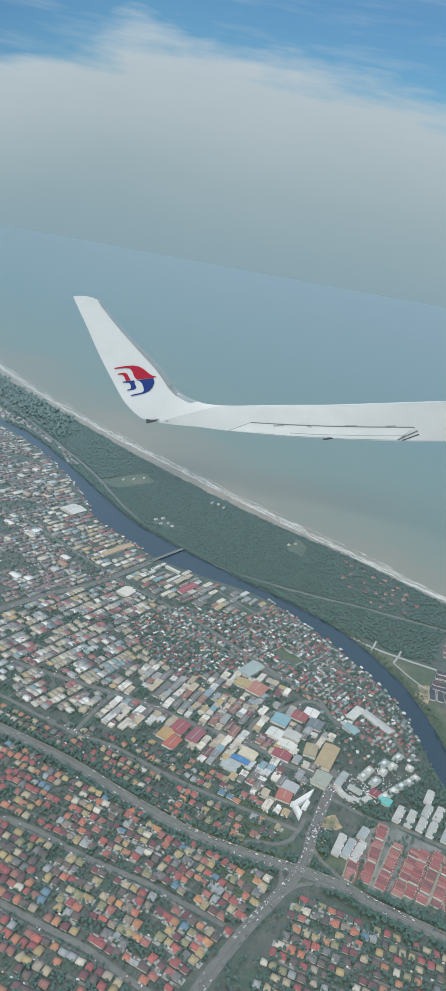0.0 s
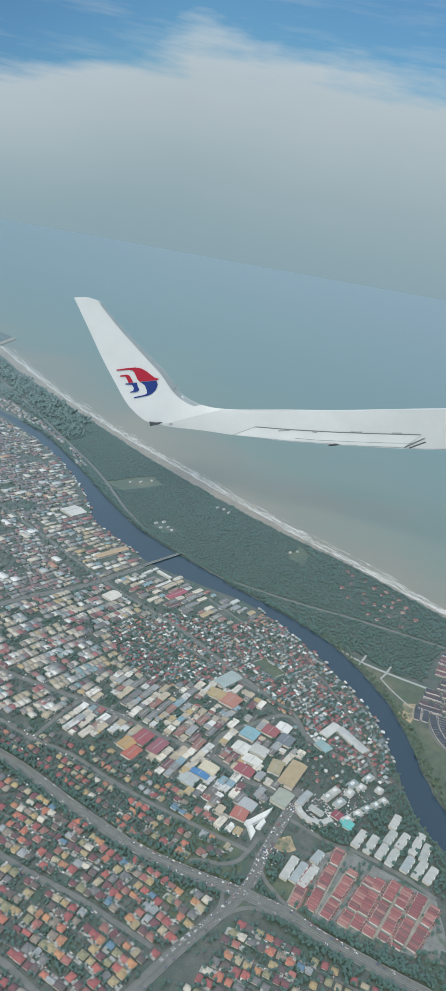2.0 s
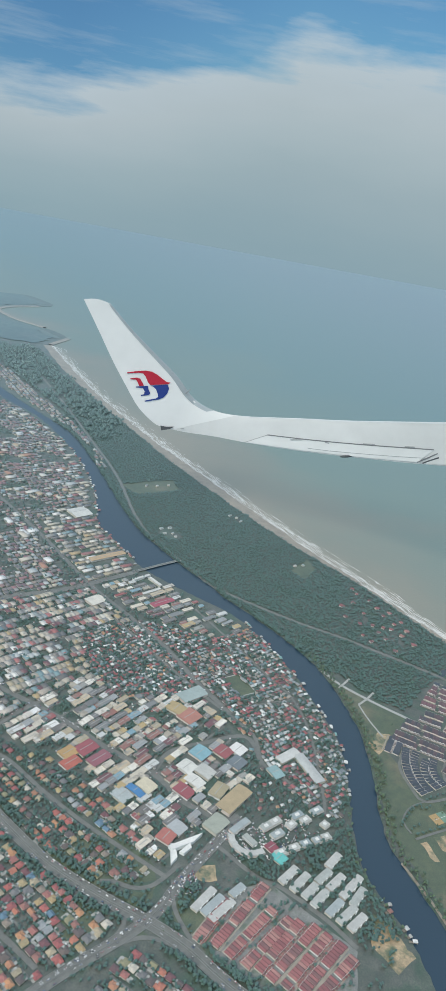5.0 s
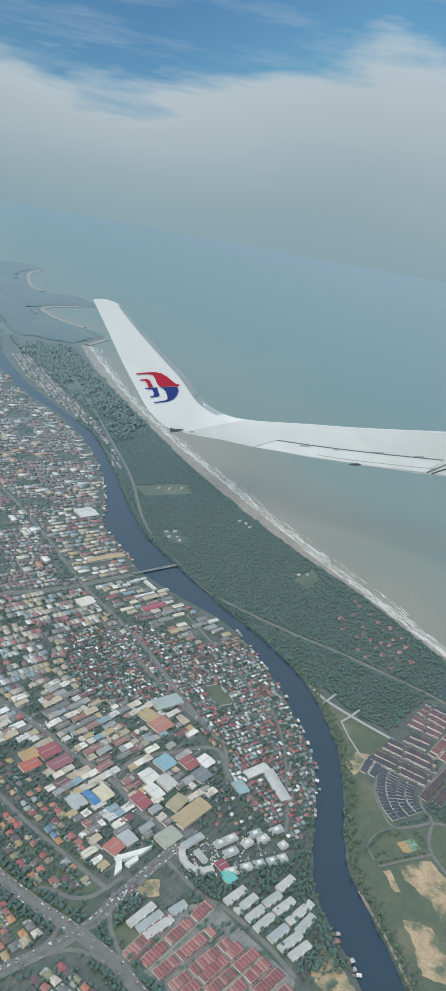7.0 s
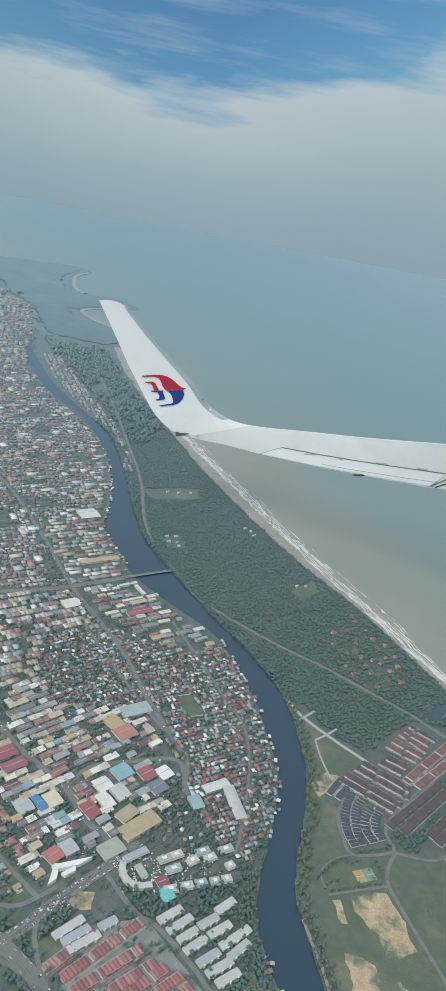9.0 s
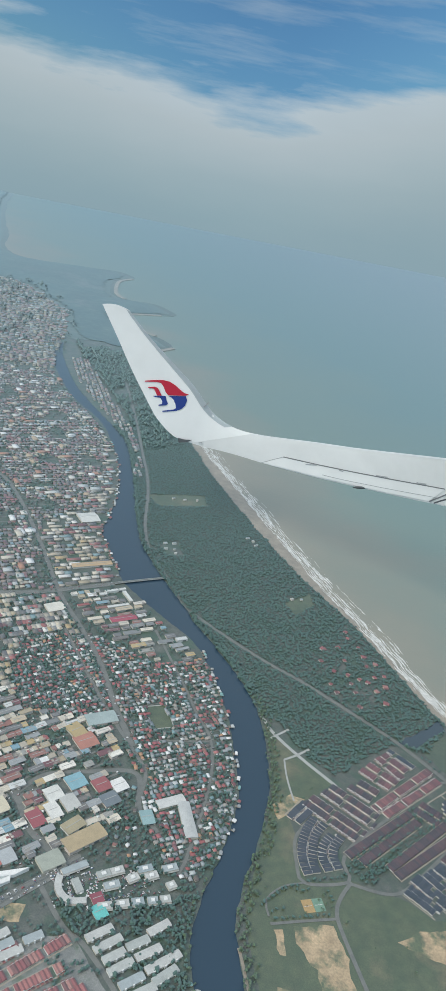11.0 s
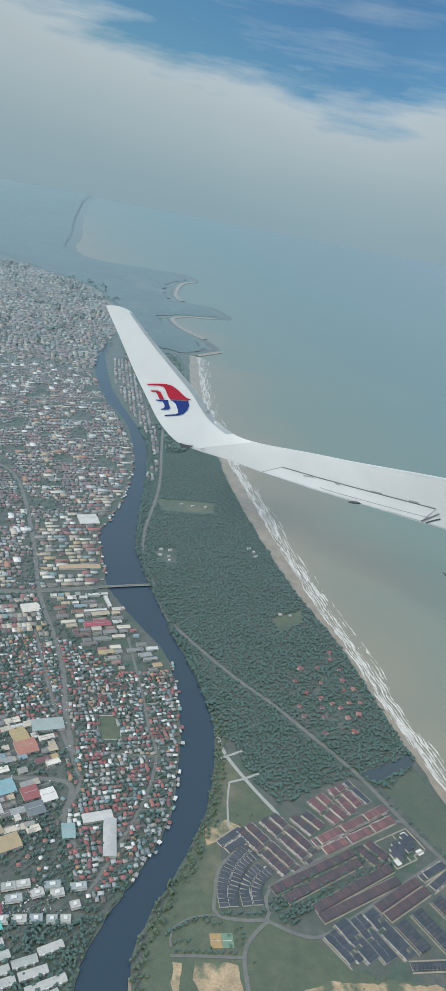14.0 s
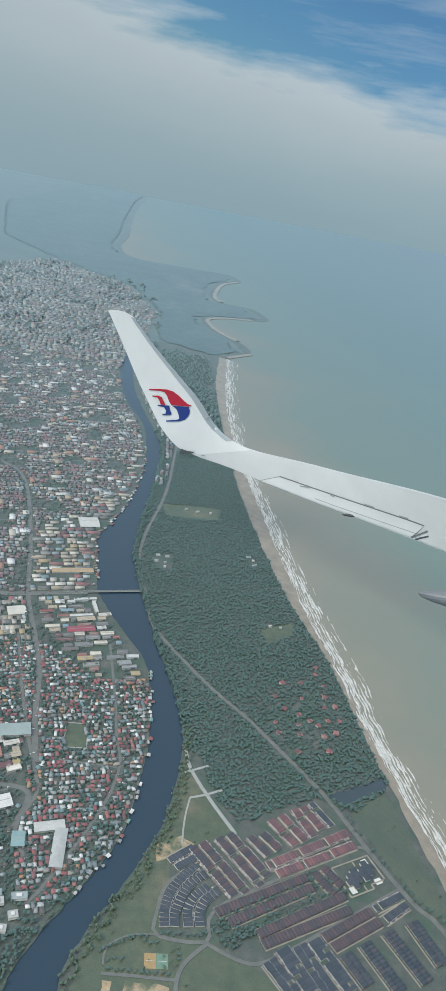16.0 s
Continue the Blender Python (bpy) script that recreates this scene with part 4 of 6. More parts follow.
def terrace_maker(w, d, hw, hr, roof, label, group, name="terraced_house", hip=0.0, porch=None):
    def make():
        return building(name, label, "house", group, [
            ("wall", box_walls(w * 0.98, d, hw), M["wall"], ""),
            ("roof", cross(pitched(d, w * 0.95, hw, hr, 0.05, 0.2)), roof, ""),
            ("porch_roof", slab(0, -d / 2 - 0.8, w * 0.62, 1.6, 0.85, 0.1), porch or M["porch"], "flat porch roof"),
            ("gable", ([(-w * 0.46, -d / 2 - 0.16, hw), (w * 0.46, -d / 2 - 0.16, hw), (0, -d / 2 - 0.16, hw + hr * 0.95), (-w * 0.46, -d / 2 - 0.05, hw), (w * 0.46, -d / 2 - 0.05, hw), (0, -d / 2 - 0.05, hw + hr * 0.95)], [(0, 1, 2), (5, 4, 3), (0, 3, 4, 1), (1, 4, 5, 2), (2, 5, 3, 0)]), M["white"], "white gable end"),
            ("wall/window", slab(0, -d / 2 - 0.03, w * 0.55, 0.08, hw - 0.3, 0.5), M["dark"], "dark window")])
    return Kind(make)


def terrace(kind, x0, y0, x1, y1, step, flip=0, s=1.0, seed=0):
    rnd = random.Random(seed)
    L = math.dist((x0, y0), (x1, y1))
    n = max(1, round(L / step))
    a = math.degrees(math.atan2(y1 - y0, x1 - x0))
    for i in range(n):
        t = (i + 0.5) / n
        if n > 8 and (i + seed) % 9 == 8:
            continue
        kind.put(x0 + (x1 - x0) * t, y0 + (y1 - y0) * t, a + 180 * flip, 0, (L / n / step, s * rnd.uniform(0.9, 1.08), s * rnd.uniform(0.9, 1.12)))
    for i in range(0, n, 2):
        t = (i + 0.5) / n
        taken.append((x0 + (x1 - x0) * t, y0 + (y1 - y0) * t, 4.0))


purple = terrace_maker(3.0, 7.2, 1.5, 0.85, M["roof_purple"], "two-storey terraced house with a purple-brown tiled roof", "estate terraces")
slate = terrace_maker(3.0, 7.2, 1.5, 0.85, M["roof_slate"], "two-storey terraced house with a blue-black tiled roof", "estate terraces")
scarlet = terrace_maker(2.9, 6.9, 1.5, 0.8, M["roof_red"], "two-storey terraced house with a weathered red roof", "red terraces", "row_house", 0.0, M["roof_red"])
EST_P = [(316, 658, 367, 646), (319, 667, 372, 655), (326, 680, 377, 668), (330, 690, 376, 679), (344, 700, 366, 696), (350, 710, 369, 707), (365, 625, 400, 701), (377, 625, 408, 696), (398, 632, 431, 708), (405, 628, 440, 700), (402, 708, 424, 703), (405, 718, 425, 713), (436, 664, 453, 710), (445, 662, 462, 707)]
EST_R = [(347, 727, 377, 720), (351, 738, 381, 730), (356, 752, 384, 739), (360, 760, 385, 751), (371, 687, 404, 765), (380, 683, 414, 757)]
EST_S = [(363, 769, 390, 760), (454, 714, 465, 741), (464, 709, 472, 736), (414, 619, 441, 611), (416, 633, 449, 621), (424, 644, 459, 629), (430, 655, 470, 641), (453, 662, 477, 653), (460, 680, 497, 665), (469, 701, 509, 685), (480, 722, 512, 706), (473, 636, 519, 676), (311, 635, 317, 659), (319, 634, 324, 653)]
RED_ROWS = [(183, 390, 198, 429), (195, 390, 222, 450), (205, 386, 230, 432), (217, 382, 243, 428), (226, 382, 250, 428), (234, 378, 262, 428), (244, 376, 270, 424), (253, 372, 280, 420), (262, 370, 288, 412)]
purple_back = Bulk()


def bulk_row(bulk, r, step, w, d, hw, hr):
    L = math.dist(r[:2], r[2:])
    n, a = max(1, round(L / step)), math.degrees(math.atan2(r[3] - r[1], r[2] - r[0]))
    for j in range(n):
        t = (j + 0.5) / n
        bulk.add(r[0] + (r[2] - r[0]) * t, r[1] + (r[3] - r[1]) * t, a + 90, d, w, hw, hr, 0.45)
        taken.append((r[0] + (r[2] - r[0]) * t, r[1] + (r[3] - r[1]) * t, 3.5))


for i, r in enumerate(EST_P):
    if i < 6:
        terrace(purple, *r, 3.0, i % 2, seed=i)
    else:
        bulk_row(purple_back, r, 3.0, 2.2, 6.8, 1.5, 0.85)
purple_back.finish("purple_houses", mat("purple_roof_rows", [PURPLE, (0.08, 0.04, 0.048), (0.055, 0.034, 0.044), (0.095, 0.042, 0.048)], "island", var=0.18, fine=2.0), M["wall_stuff"], "rows of terraced houses with purple-brown tiled roofs")
M["tan_paving"] = mat("tan_paving", [(0.28, 0.24, 0.19), (0.38, 0.33, 0.27)], "noise", var=0.2, scale=0.1)
lanes_v, lanes_f = [], []
for x0, y0, x1, y1 in EST_P + EST_R + EST_S + RED_ROWS:
    n = np.array([-(y1 - y0), x1 - x0]) / math.dist((x0, y0), (x1, y1))
    for o in (-4.3, 4.3):
        base = len(lanes_v)
        for (x, y), s in (((x0, y0), 1), ((x0, y0), -1), ((x1, y1), -1), ((x1, y1), 1)):
            lanes_v.append((x + n[0] * (o + 0.6 * s), y + n[1] * (o + 0.6 * s), 0.115 + 0.0004 * base))
        lanes_f.append((base, base + 1, base + 2, base + 3))
tagged(link_mesh("estate_lanes", lanes_v, lanes_f, M["tan_paving"]), "pale concrete lanes between terraced rows", "lane", kind="structure")
redbrown = terrace_maker(3.0, 7.2, 1.5, 0.85, mat("rust_terrace_roof", [(0.17, 0.06, 0.068), (0.14, 0.055, 0.062), (0.20, 0.075, 0.078), (0.12, 0.05, 0.058)], "object", var=0.18, fine=2.0), "two-storey terraced house with a rust red tiled roof", "estate terraces")
for i, r in enumerate(EST_R):
    terrace(redbrown, *r, 3.0, i % 2, seed=30 + i)
extra = []
for x0, y0, x1, y1 in EST_S[3:11]:
    n = np.array([-(y1 - y0), x1 - x0]) / math.dist((x0, y0), (x1, y1))
    extra.append((x0 + n[0] * 5.4, y0 + n[1] * 5.4, x1 + n[0] * 5.4, y1 + n[1] * 5.4))
EST_S += extra
tagged(patch("estate_ground", [(308, 640), (318, 664), (334, 698), (348, 745), (362, 776), (392, 768), (420, 760), (470, 740), (516, 718), (528, 690), (474, 628), (440, 606), (414, 612), (396, 604), (372, 606), (346, 586), (334, 596), (324, 618)], 0.07, M["soil"], 0.5, 15), "paved and bare ground of the housing estate", "ground", kind="structure")
estate_back = Bulk()
for i, r in enumerate(EST_S):
    if r[0] < 440 or i < 3:
        terrace(slate, *r, 3.0, i % 2, 0.8, 60 + i)
    else:
        bulk_row(estate_back, r, 3.0, 2.2, 4.6, 1.4, 0.9)
estate_back.finish("estate_houses", mat("slate_roof_rows", [SLATE, (0.026, 0.029, 0.045), (0.045, 0.045, 0.06), (0.06, 0.045, 0.055)], "island", var=0.18, fine=2.0), M["wall_stuff"], "rows of terraced houses with blue-black tiled roofs")
for j, pts in enumerate(([(344, 590), (337, 598), (331, 610), (328, 627), (329, 647)], [(349, 595), (343, 603), (338, 617), (336, 631), (339, 646)], [(357, 602), (348, 612), (345, 624), (348, 638)], [(363, 608), (356, 616), (353, 627), (355, 641)])):
    line = curve_through(pts, 3.1)
    for a, b in zip(line[:-1], line[1:]):
        slate.put((a[0] + b[0]) / 2, (a[1] + b[1]) / 2, math.degrees(math.atan2(b[1] - a[1], b[0] - a[0])) + 180 * (j % 2), 0, (1.03, 1, 1))
        taken.append(((a[0] + b[0]) / 2, (a[1] + b[1]) / 2, 3.5))
for i, r in enumerate(RED_ROWS):
    terrace(scarlet, *r, 2.9, i % 2, seed=90 + i)
tagged(patch("terrace_ground", [(180, 386), (176, 412), (196, 434), (222, 454), (290, 418), (292, 366), (240, 372)], 0.07, M["plot"], 0.5, 16), "paved ground between the red terraces", "ground", kind="structure")


def block(w, d):
    return building("apartment_block", "long pale walk-up apartment block with a pitched grey roof", "apartments", "pale apartment blocks", [
        ("wall", box_walls(w, d, 2.1), M["wall"], ""), ("roof", pitched(w, d, 2.1, 0.6, 0.2, 0.0), M["roof_grey"], "")]
        + [("stair_hood", slab(w * f, -d / 2 - 0.3, 1.2, 0.7, 2.5, 2.5), M["white"], "white stair tower") for f in (-0.33, 0.0, 0.33)]
        + [("gallery", slab(0, d / 2 + 0.2, w * 0.96, 0.4, z, 0.15), M["concrete"], "") for z in (0.75, 1.45)])


BLOCKS = [(232, 455, 242, 472), (241, 451, 251, 469), (250, 448, 258, 462), (258, 464, 267, 478), (265, 481, 273, 496), (267, 461, 277, 477), (257, 443, 266, 459), (277, 457, 290, 480), (268, 439, 277, 454), (276, 435, 287, 452), (285, 453, 293, 470), (284, 432, 294, 447),
          (183, 411, 193, 429), (189, 408, 201, 428), (199, 432, 206, 443), (176, 412, 186, 433)]
blocks = Kind(lambda: block(18.0, 5.8))
for x0, y0, x1, y1 in BLOCKS:
    blocks.put((x0 + x1) / 2, (y0 + y1) / 2, math.degrees(math.atan2(y1 - y0, x1 - x0)), 0, (math.dist((x0, y0), (x1, y1)) / 18.0, 1, 1))
    taken += [((x0 + x1) / 2, (y0 + y1) / 2, 6), (x0, y0, 4), (x1, y1, 4)]
YARDS = [(211, 500, 224, 516), (220, 495, 228, 504), (231, 509, 236, 517), (233, 520, 241, 529), (241, 518, 247, 526), (248, 531, 256, 540), (258, 520, 262, 526), (225, 479, 233, 486), (234, 487, 242, 494), (243, 495, 250, 501), (252, 502, 258, 507), (259, 508, 265, 513)]
shops = Kind(lambda: building("shophouse", "white flat-roofed shophouse with a rooftop room", "shophouse", "white shophouses", [
    ("wall", box_walls(9, 6, 1.9), M["wall"], ""), ("roof", parapet_roof(9, 6, 1.9, 0.2, 0.25), M["roof_grey"], ""), ("roof/roof_room", joined(box_walls(2.8, 2.4, 2.7, 1.9), slab(0, 0, 3.1, 2.7, 2.8, 0.1)), M["white"], "white rooftop room"), ("canopy", slab(0, -3.5, 9, 1.0, 1.1, 0.1), M["concrete"], "")]))
for x0, y0, x1, y1 in YARDS:
    n = max(1, round(math.dist((x0, y0), (x1, y1)) / 9))
    for i in range(n):
        t = (i + 0.5) / n
        shops.put(x0 + (x1 - x0) * t, y0 + (y1 - y0) * t, math.degrees(math.atan2(y1 - y0, x1 - x0)), 0, (math.dist((x0, y0), (x1, y1)) / n / 9.3, 1, 1))
        taken.append((x0 + (x1 - x0) * t, y0 + (y1 - y0) * t, 5))

# club house in a walled garden
ob = tagged(new("mansion"), "large slate-roofed villa inside a pale walled garden", "mansion")
for i, (w, d, dx, dy) in enumerate(((5, 13, -3, 8), (13, 5, -3, 9), (6, 5, 3.5, 4), (5, 13, 3, -8), (13, 5, 3, -9), (6, 5, -3.5, -4), (4, 7, 0, 0))):
    link_mesh("wing", *box_walls(w, d, 2.4), M["wall"], ob).matrix_basis = pose(dx, dy, 0)
    link_mesh("roof", *pitched(d, w, 2.45 + 0.03 * i, 1.3, 0.4, 1.0), M["roof_slate"], ob).matrix_basis = pose(dx, dy, 0, 0, 0, 90)
for w, d, dx, dy in ((6, 5, -9, 12), (6, 5, 9, -13), (5, 6, 9.5, 12)):
    link_mesh("terrace_wall", *slab(dx, dy, w, d, 0.5, 0.5), M["white"], ob, "pale raised garden terrace")
for w, d, dx, dy in ((1.2, 36, -14, 0), (1.2, 22, 14, -7), (1.2, 12, 10, 11), (28, 1.2, 0, -18.4), (24, 1.2, -2.4, 18.4), (4, 1.2, 12, 4.6), (4.5, 0.8, -11, 2), (4.5, 0.8, 11, -2)):
    link_mesh("garden_wall", *slab(dx, dy, w, d, 0.6, 0.6), M["tan_paving"], ob, "pale garden wall and walk")
ob.matrix_basis = pose(431, 733, 0, 0, 0, -26)
taken.append((431, 733, 20))

# ---- houses by quarter ----
def bungalow_maker(w, d, hip, wing):
    def make():
        roofs = [pitched(w, d, 1.15, 1.2, 0.3, hip)]
        walls = [box_walls(w, d, 1.1)]
        if wing:
            v, f = pitched(d * 0.75, w * 0.5, 1.1, 0.85, 0.3, hip)
            roofs.append(([(y + w * 0.2, -x - d * 0.45, z) for x, y, z in v], f))
            walls.append(([(x + w * 0.2, y - d * 0.55, z) for x, y, z in box_walls(w * 0.48, d * 0.5, 1.05)[0]], box_walls(1, 1, 1)[1]))
        return building("bungalow", "detached house with a hipped tile roof and car porch", "house", "garden quarter houses", [
            ("wall", joined(*walls), M["wall"], ""), ("roof", joined(*roofs), M["roof_bungalow"], ""),
            ("car_porch", slab(-w * 0.28, -d / 2 - 1.2, w * 0.4, 1.8, 0.95, 0.1), M["concrete"], "pale flat car porch roof"),
            ("forecourt", slab(0, -d / 2 - 1.9, w * 0.95, 2.4, 0.10, 0.1), M["concrete"], "paved forecourt")])
    return Kind(make)


bungalows = [bungalow_maker(4.9, 4.1, 1.0, True), bungalow_maker(4.4, 4.4, 1.0, False), bungalow_maker(5.6, 3.8, 1.0, True), bungalow_maker(4.5, 3.7, 0.0, False)]
rnd = random.Random(11)
GARDEN = [(-330, 590), (-90, 490), (-35, 465), (65, 408), (108, 392), (127, 385), (104, 349), (72, 303), (40, 258), (-200, 258), (-330, 330)]
GARDEN_S = [(153, 375), (192, 358), (235, 344), (330, 300), (290, 230), (80, 230), (113, 310), (140, 360)]
MID = [(-240, 590), (-98, 532), (35, 512), (60, 505), (103, 476), (140, 440), (132, 420), (112, 412), (65, 428), (-38, 488), (-94, 512), (-230, 575)]
town_trees = []
spots = []
for east, west_end, turn, seed in ((400, 45, -31, 21), (45, -75, -23, 121), (-75, -400, -27, 221)):
    some, lanes_here = lots(GARDEN, turn, 6.1, 6.5, 2.3, seed, 0.7, 0.08, 2.0)
    c, q = math.cos(radians(turn)), math.sin(radians(turn))
    # cross streets break the rows into blocks, and a plot here and there is a garden
    spots += [p for p in some if west_end < p[0] <= east and (p[0] * c + p[1] * q + 11 * math.sin((p[1] * c - p[0] * q) / 23)) % 41 > 3.6 and noise.noise(Vector((p[0] / 14, p[1] / 14, 5.0))) < 0.42]
    streets("garden_streets", [e for e in ((tuple(np.array(a) + (np.array(b) - np.array(a)) * max(0.0, min(1.0, (west_end - a[0]) / (b[0] - a[0])))), tuple(np.array(a) + (np.array(b) - np.array(a)) * max(0.0, min(1.0, (east - a[0]) / (b[0] - a[0]))))) for a, b in lanes_here) if math.dist(*e) > 12], 1.9, 0.09)
far_town = Bulk()
outer = Bulk()
near_first = sorted(spots, key=lambda p: math.dist(p[:2], (70, 390)))
for i, (x, y, a) in enumerate(near_first):
    if i < 215:
        bungalows[rnd.choice((0, 0, 1, 1, 2, 3))].put(x, y, a + rnd.choice((0, 0, 0, 90)), 0, (rnd.uniform(0.84, 1.22), rnd.uniform(0.84, 1.18), rnd.uniform(1.0, 1.4)))
    else:
        outer.add(x, y, a + rnd.choice((0, 90)), rnd.uniform(4.2, 5.9), rnd.uniform(3.9, 5.0), 1.25, 1.3, rnd.choice((1.0, 1.0, 0.0)))
    taken.append((x, y, 2.5))
for poly, seed, turn, skip in ((GARDEN_S, 22, -20, 0.12), (MID, 23, -27, 0.2)):
    spots, ends = lots(poly, turn, 6.6, 6.9, 2.4, seed, 0.6, skip, 2.0)
    streets("side_streets", ends, 2.0, 0.085)
    spots = sorted(spots, key=lambda p: math.dist(p[:2], (130, 410)))
    for i, (x, y, a) in enumerate(spots):
        if i >= 42:
            outer.add(x, y, a + rnd.choice((0, 90)), rnd.uniform(4, 5.4), rnd.uniform(3.6, 4.7), 1.15, 0.85, 1.0)
            taken.append((x, y, 2.5))
            continue
        bungalows[rnd.choice((0, 1, 2, 3))].put(x, y, a + rnd.choice((0, 90)), 0, (rnd.uniform(0.85, 1.15), rnd.uniform(0.85, 1.15), rnd.uniform(0.9, 1.2)))
        taken.append((x, y, 2.5))

TILE_SETS = [[RED, (0.40, 0.11, 0.08), MAROON, BRICK, RED, ORANGE, (0.36, 0.13, 0.10), GREY], [BROWN, MAROON, (0.11, 0.075, 0.07), (0.13, 0.06, 0.06), BRICK, (0.16, 0.15, 0.15), RED, BEIGE],
             [BEIGE, (0.42, 0.32, 0.15), OLIVE, ORANGE, (0.36, 0.26, 0.12), (0.44, 0.17, 0.10), CREAM, RED], [GREY, BROWN, (0.13, 0.22, 0.30), BRICK, ORANGE, (0.34, 0.28, 0.22), (0.16, 0.15, 0.15), RED, MAROON]]
outer.finish("outer_houses", [mat("outer_roof_tile", c, "island", var=0.2, fine=2.0) for c in TILE_SETS], M["wall_stuff"], "detached houses with red, orange and brown tile roofs")

# works quarter: sheds of several sizes in blocks
WORKS = [(-180, 640), (-139, 690), (-104, 722), (-58, 766), (-36, 788), (28, 742), (72, 708), (105, 672), (135, 640), (164, 608), (197, 545), (190, 503), (151, 441), (140, 442), (104, 478), (60, 508), (35, 520), (-100, 545), (-180, 600)]


def shed_maker(w, d, shape, tall):
    return Kind(lambda: building("warehouse", "works shed with a weathered sheet roof", "warehouse", "works quarter sheds", works(w, d, 0, M["roof_works"], shape, tall)()))


sheds = [shed_maker(9, 5.2, "gable", 1.8), shed_maker(9, 5.2, "arch", 1.8), shed_maker(8.5, 5, "flat", 1.9), shed_maker(10, 5.4, "gable", 2.0)]
WORKS_W = [(-180, 640), (-139, 690), (-104, 722), (-58, 766), (-36, 788), (28, 742), (10, 650), (-20, 565), (-40, 535), (-100, 545), (-180, 600)]
WORKS_E = [(28, 742), (72, 708), (105, 672), (135, 640), (164, 608), (197, 545), (190, 503), (151, 441), (140, 442), (104, 478), (60, 508), (35, 520), (-40, 535), (-20, 565), (10, 650)]
units, ends = lots(WORKS_W, 54, 5.0, 7.6, 3.0, 31, 0.1, 0.04, 1.8, 0.1)
spots = []
more, ends_e = lots(WORKS_E, 63, 7.2, 6.2, 2.1, 35, 0.4, 0.08, 1.8, 0.05, True)
spots, ends = spots + more, ends + ends_e
VILLAGE_W = [(-14, 700), (10, 722), (28, 740), (66, 712), (115, 668), (126, 655), (104, 636), (60, 612), (25, 632), (0, 672)]
spots = [p for p in spots if not inside(VILLAGE_W, np.array([p[:2]]))[0] and noise.noise(Vector((p[0] / 19, p[1] / 19, 4.0))) < 0.30]
streets("works_yards", ends, 2.0, 0.10)
spots = sorted(spots, key=lambda p: math.dist(p[:2], (150, 520)))
back_works = Bulk()
for x, y, a in units:
    u, v = x * math.cos(radians(54)) + y * math.sin(radians(54)), y * math.cos(radians(54)) - x * math.sin(radians(54))
    if (u + 9 * math.sin(v / 17)) % 47 < 5 or noise.noise(Vector((x / 19, y / 19, 4.0))) > 0.30 or inside(VILLAGE_W, np.array([(x, y)]))[0]:
        continue        # side lanes and spare ground between the terraces
    long = rnd.uniform(6.6, 7.5)
    back_works.add(x, y, a, 5.05, long, 1.75 + 0.35 * noise.noise(Vector((x / 9, y / 9, 2.0))), rnd.uniform(0.35, 0.6), 0.0)
    if rnd.random() < 0.3:
        back_works.add(x + rnd.uniform(-2, 2), y + rnd.uniform(-2, 2), a, rnd.uniform(1.2, 2.6), rnd.uniform(1.0, 1.8), rnd.uniform(2.1, 2.5), 0.12, 0.0)
    taken.append((x, y, 3.6))
for i, (x, y, a, sh) in enumerate(spots):
    k = rnd.random()
    if i >= 205:
        back_works.add(x, y, a, sh * rnd.uniform(7.3, 8.2), rnd.uniform(5.7, 6.6), rnd.uniform(1.5, 2.1), rnd.uniform(0.25, 0.55), 0.0)
    elif k < 0.85 or sh > 1:
        sheds[rnd.choice((0, 0, 1, 2, 3))].put(x, y, a, 0, (sh * rnd.uniform(0.77, 0.83), rnd.uniform(1.02, 1.2), rnd.uniform(0.8, 1.3)))
    else:
        for o in (-2.4, 2.4):
            sheds[rnd.choice((0, 2))].put(x + o * math.cos(radians(a)), y + o * math.sin(radians(a)), a + 90, 0, (0.55, 0.82, 0.9))
    taken.append((x, y, 3.4))
    for _ in range(rnd.choice((0, 1, 2))):
        back_works.add(x + rnd.uniform(-4, 4), y + rnd.uniform(-4, 4), a + rnd.choice((0, 90)), rnd.uniform(1.2, 2.6), rnd.uniform(1.0, 1.8), rnd.uniform(0.7, 2.3), 0.12, 0.0)
    if sh > 1.2:
        taken += [(x + f * math.cos(radians(a)), y + f * math.sin(radians(a)), 2.6) for f in (-4.5, 4.5)]
STRIP = [(-20, 880), (-50, 918), (-84, 950), (-112, 1015), (-143, 1080), (-190, 1155), (-245, 1225), (-225, 1190), (-160, 1060), (-140, 985), (-150, 915), (-116, 882), (-36, 806), (-5, 850)]
spots, ends = lots(STRIP, 52, 10.0, 7.2, 2.4, 33, 0.8, 0.1, 2.2, 0.3, True)
for x, y, a, sh in spots:
    back_works.add(x, y, a, sh * rnd.uniform(7.5, 9.8), rnd.uniform(4.6, 6.6), rnd.uniform(1.5, 2.2), rnd.uniform(0.25, 0.55), 0.0)
    taken.append((x, y, 5.0))
QUAY = [(10, 850), (74, 825), (125, 802), (150, 775), (120, 745), (60, 762), (20, 775), (-20, 800)]
spots, ends = lots(QUAY, 54, 12.0, 7.0, 2.6, 34, 0.8, 0.12, 2.6, 0.3, True)
for x, y, a, sh in spots:
    sheds[rnd.choice((0, 1, 2, 3))].put(x, y, a, 0, (sh * rnd.uniform(1.0, 1.15), rnd.uniform(0.8, 1.25), rnd.uniform(0.8, 1.1)))
    taken.append((x, y, 5.0))

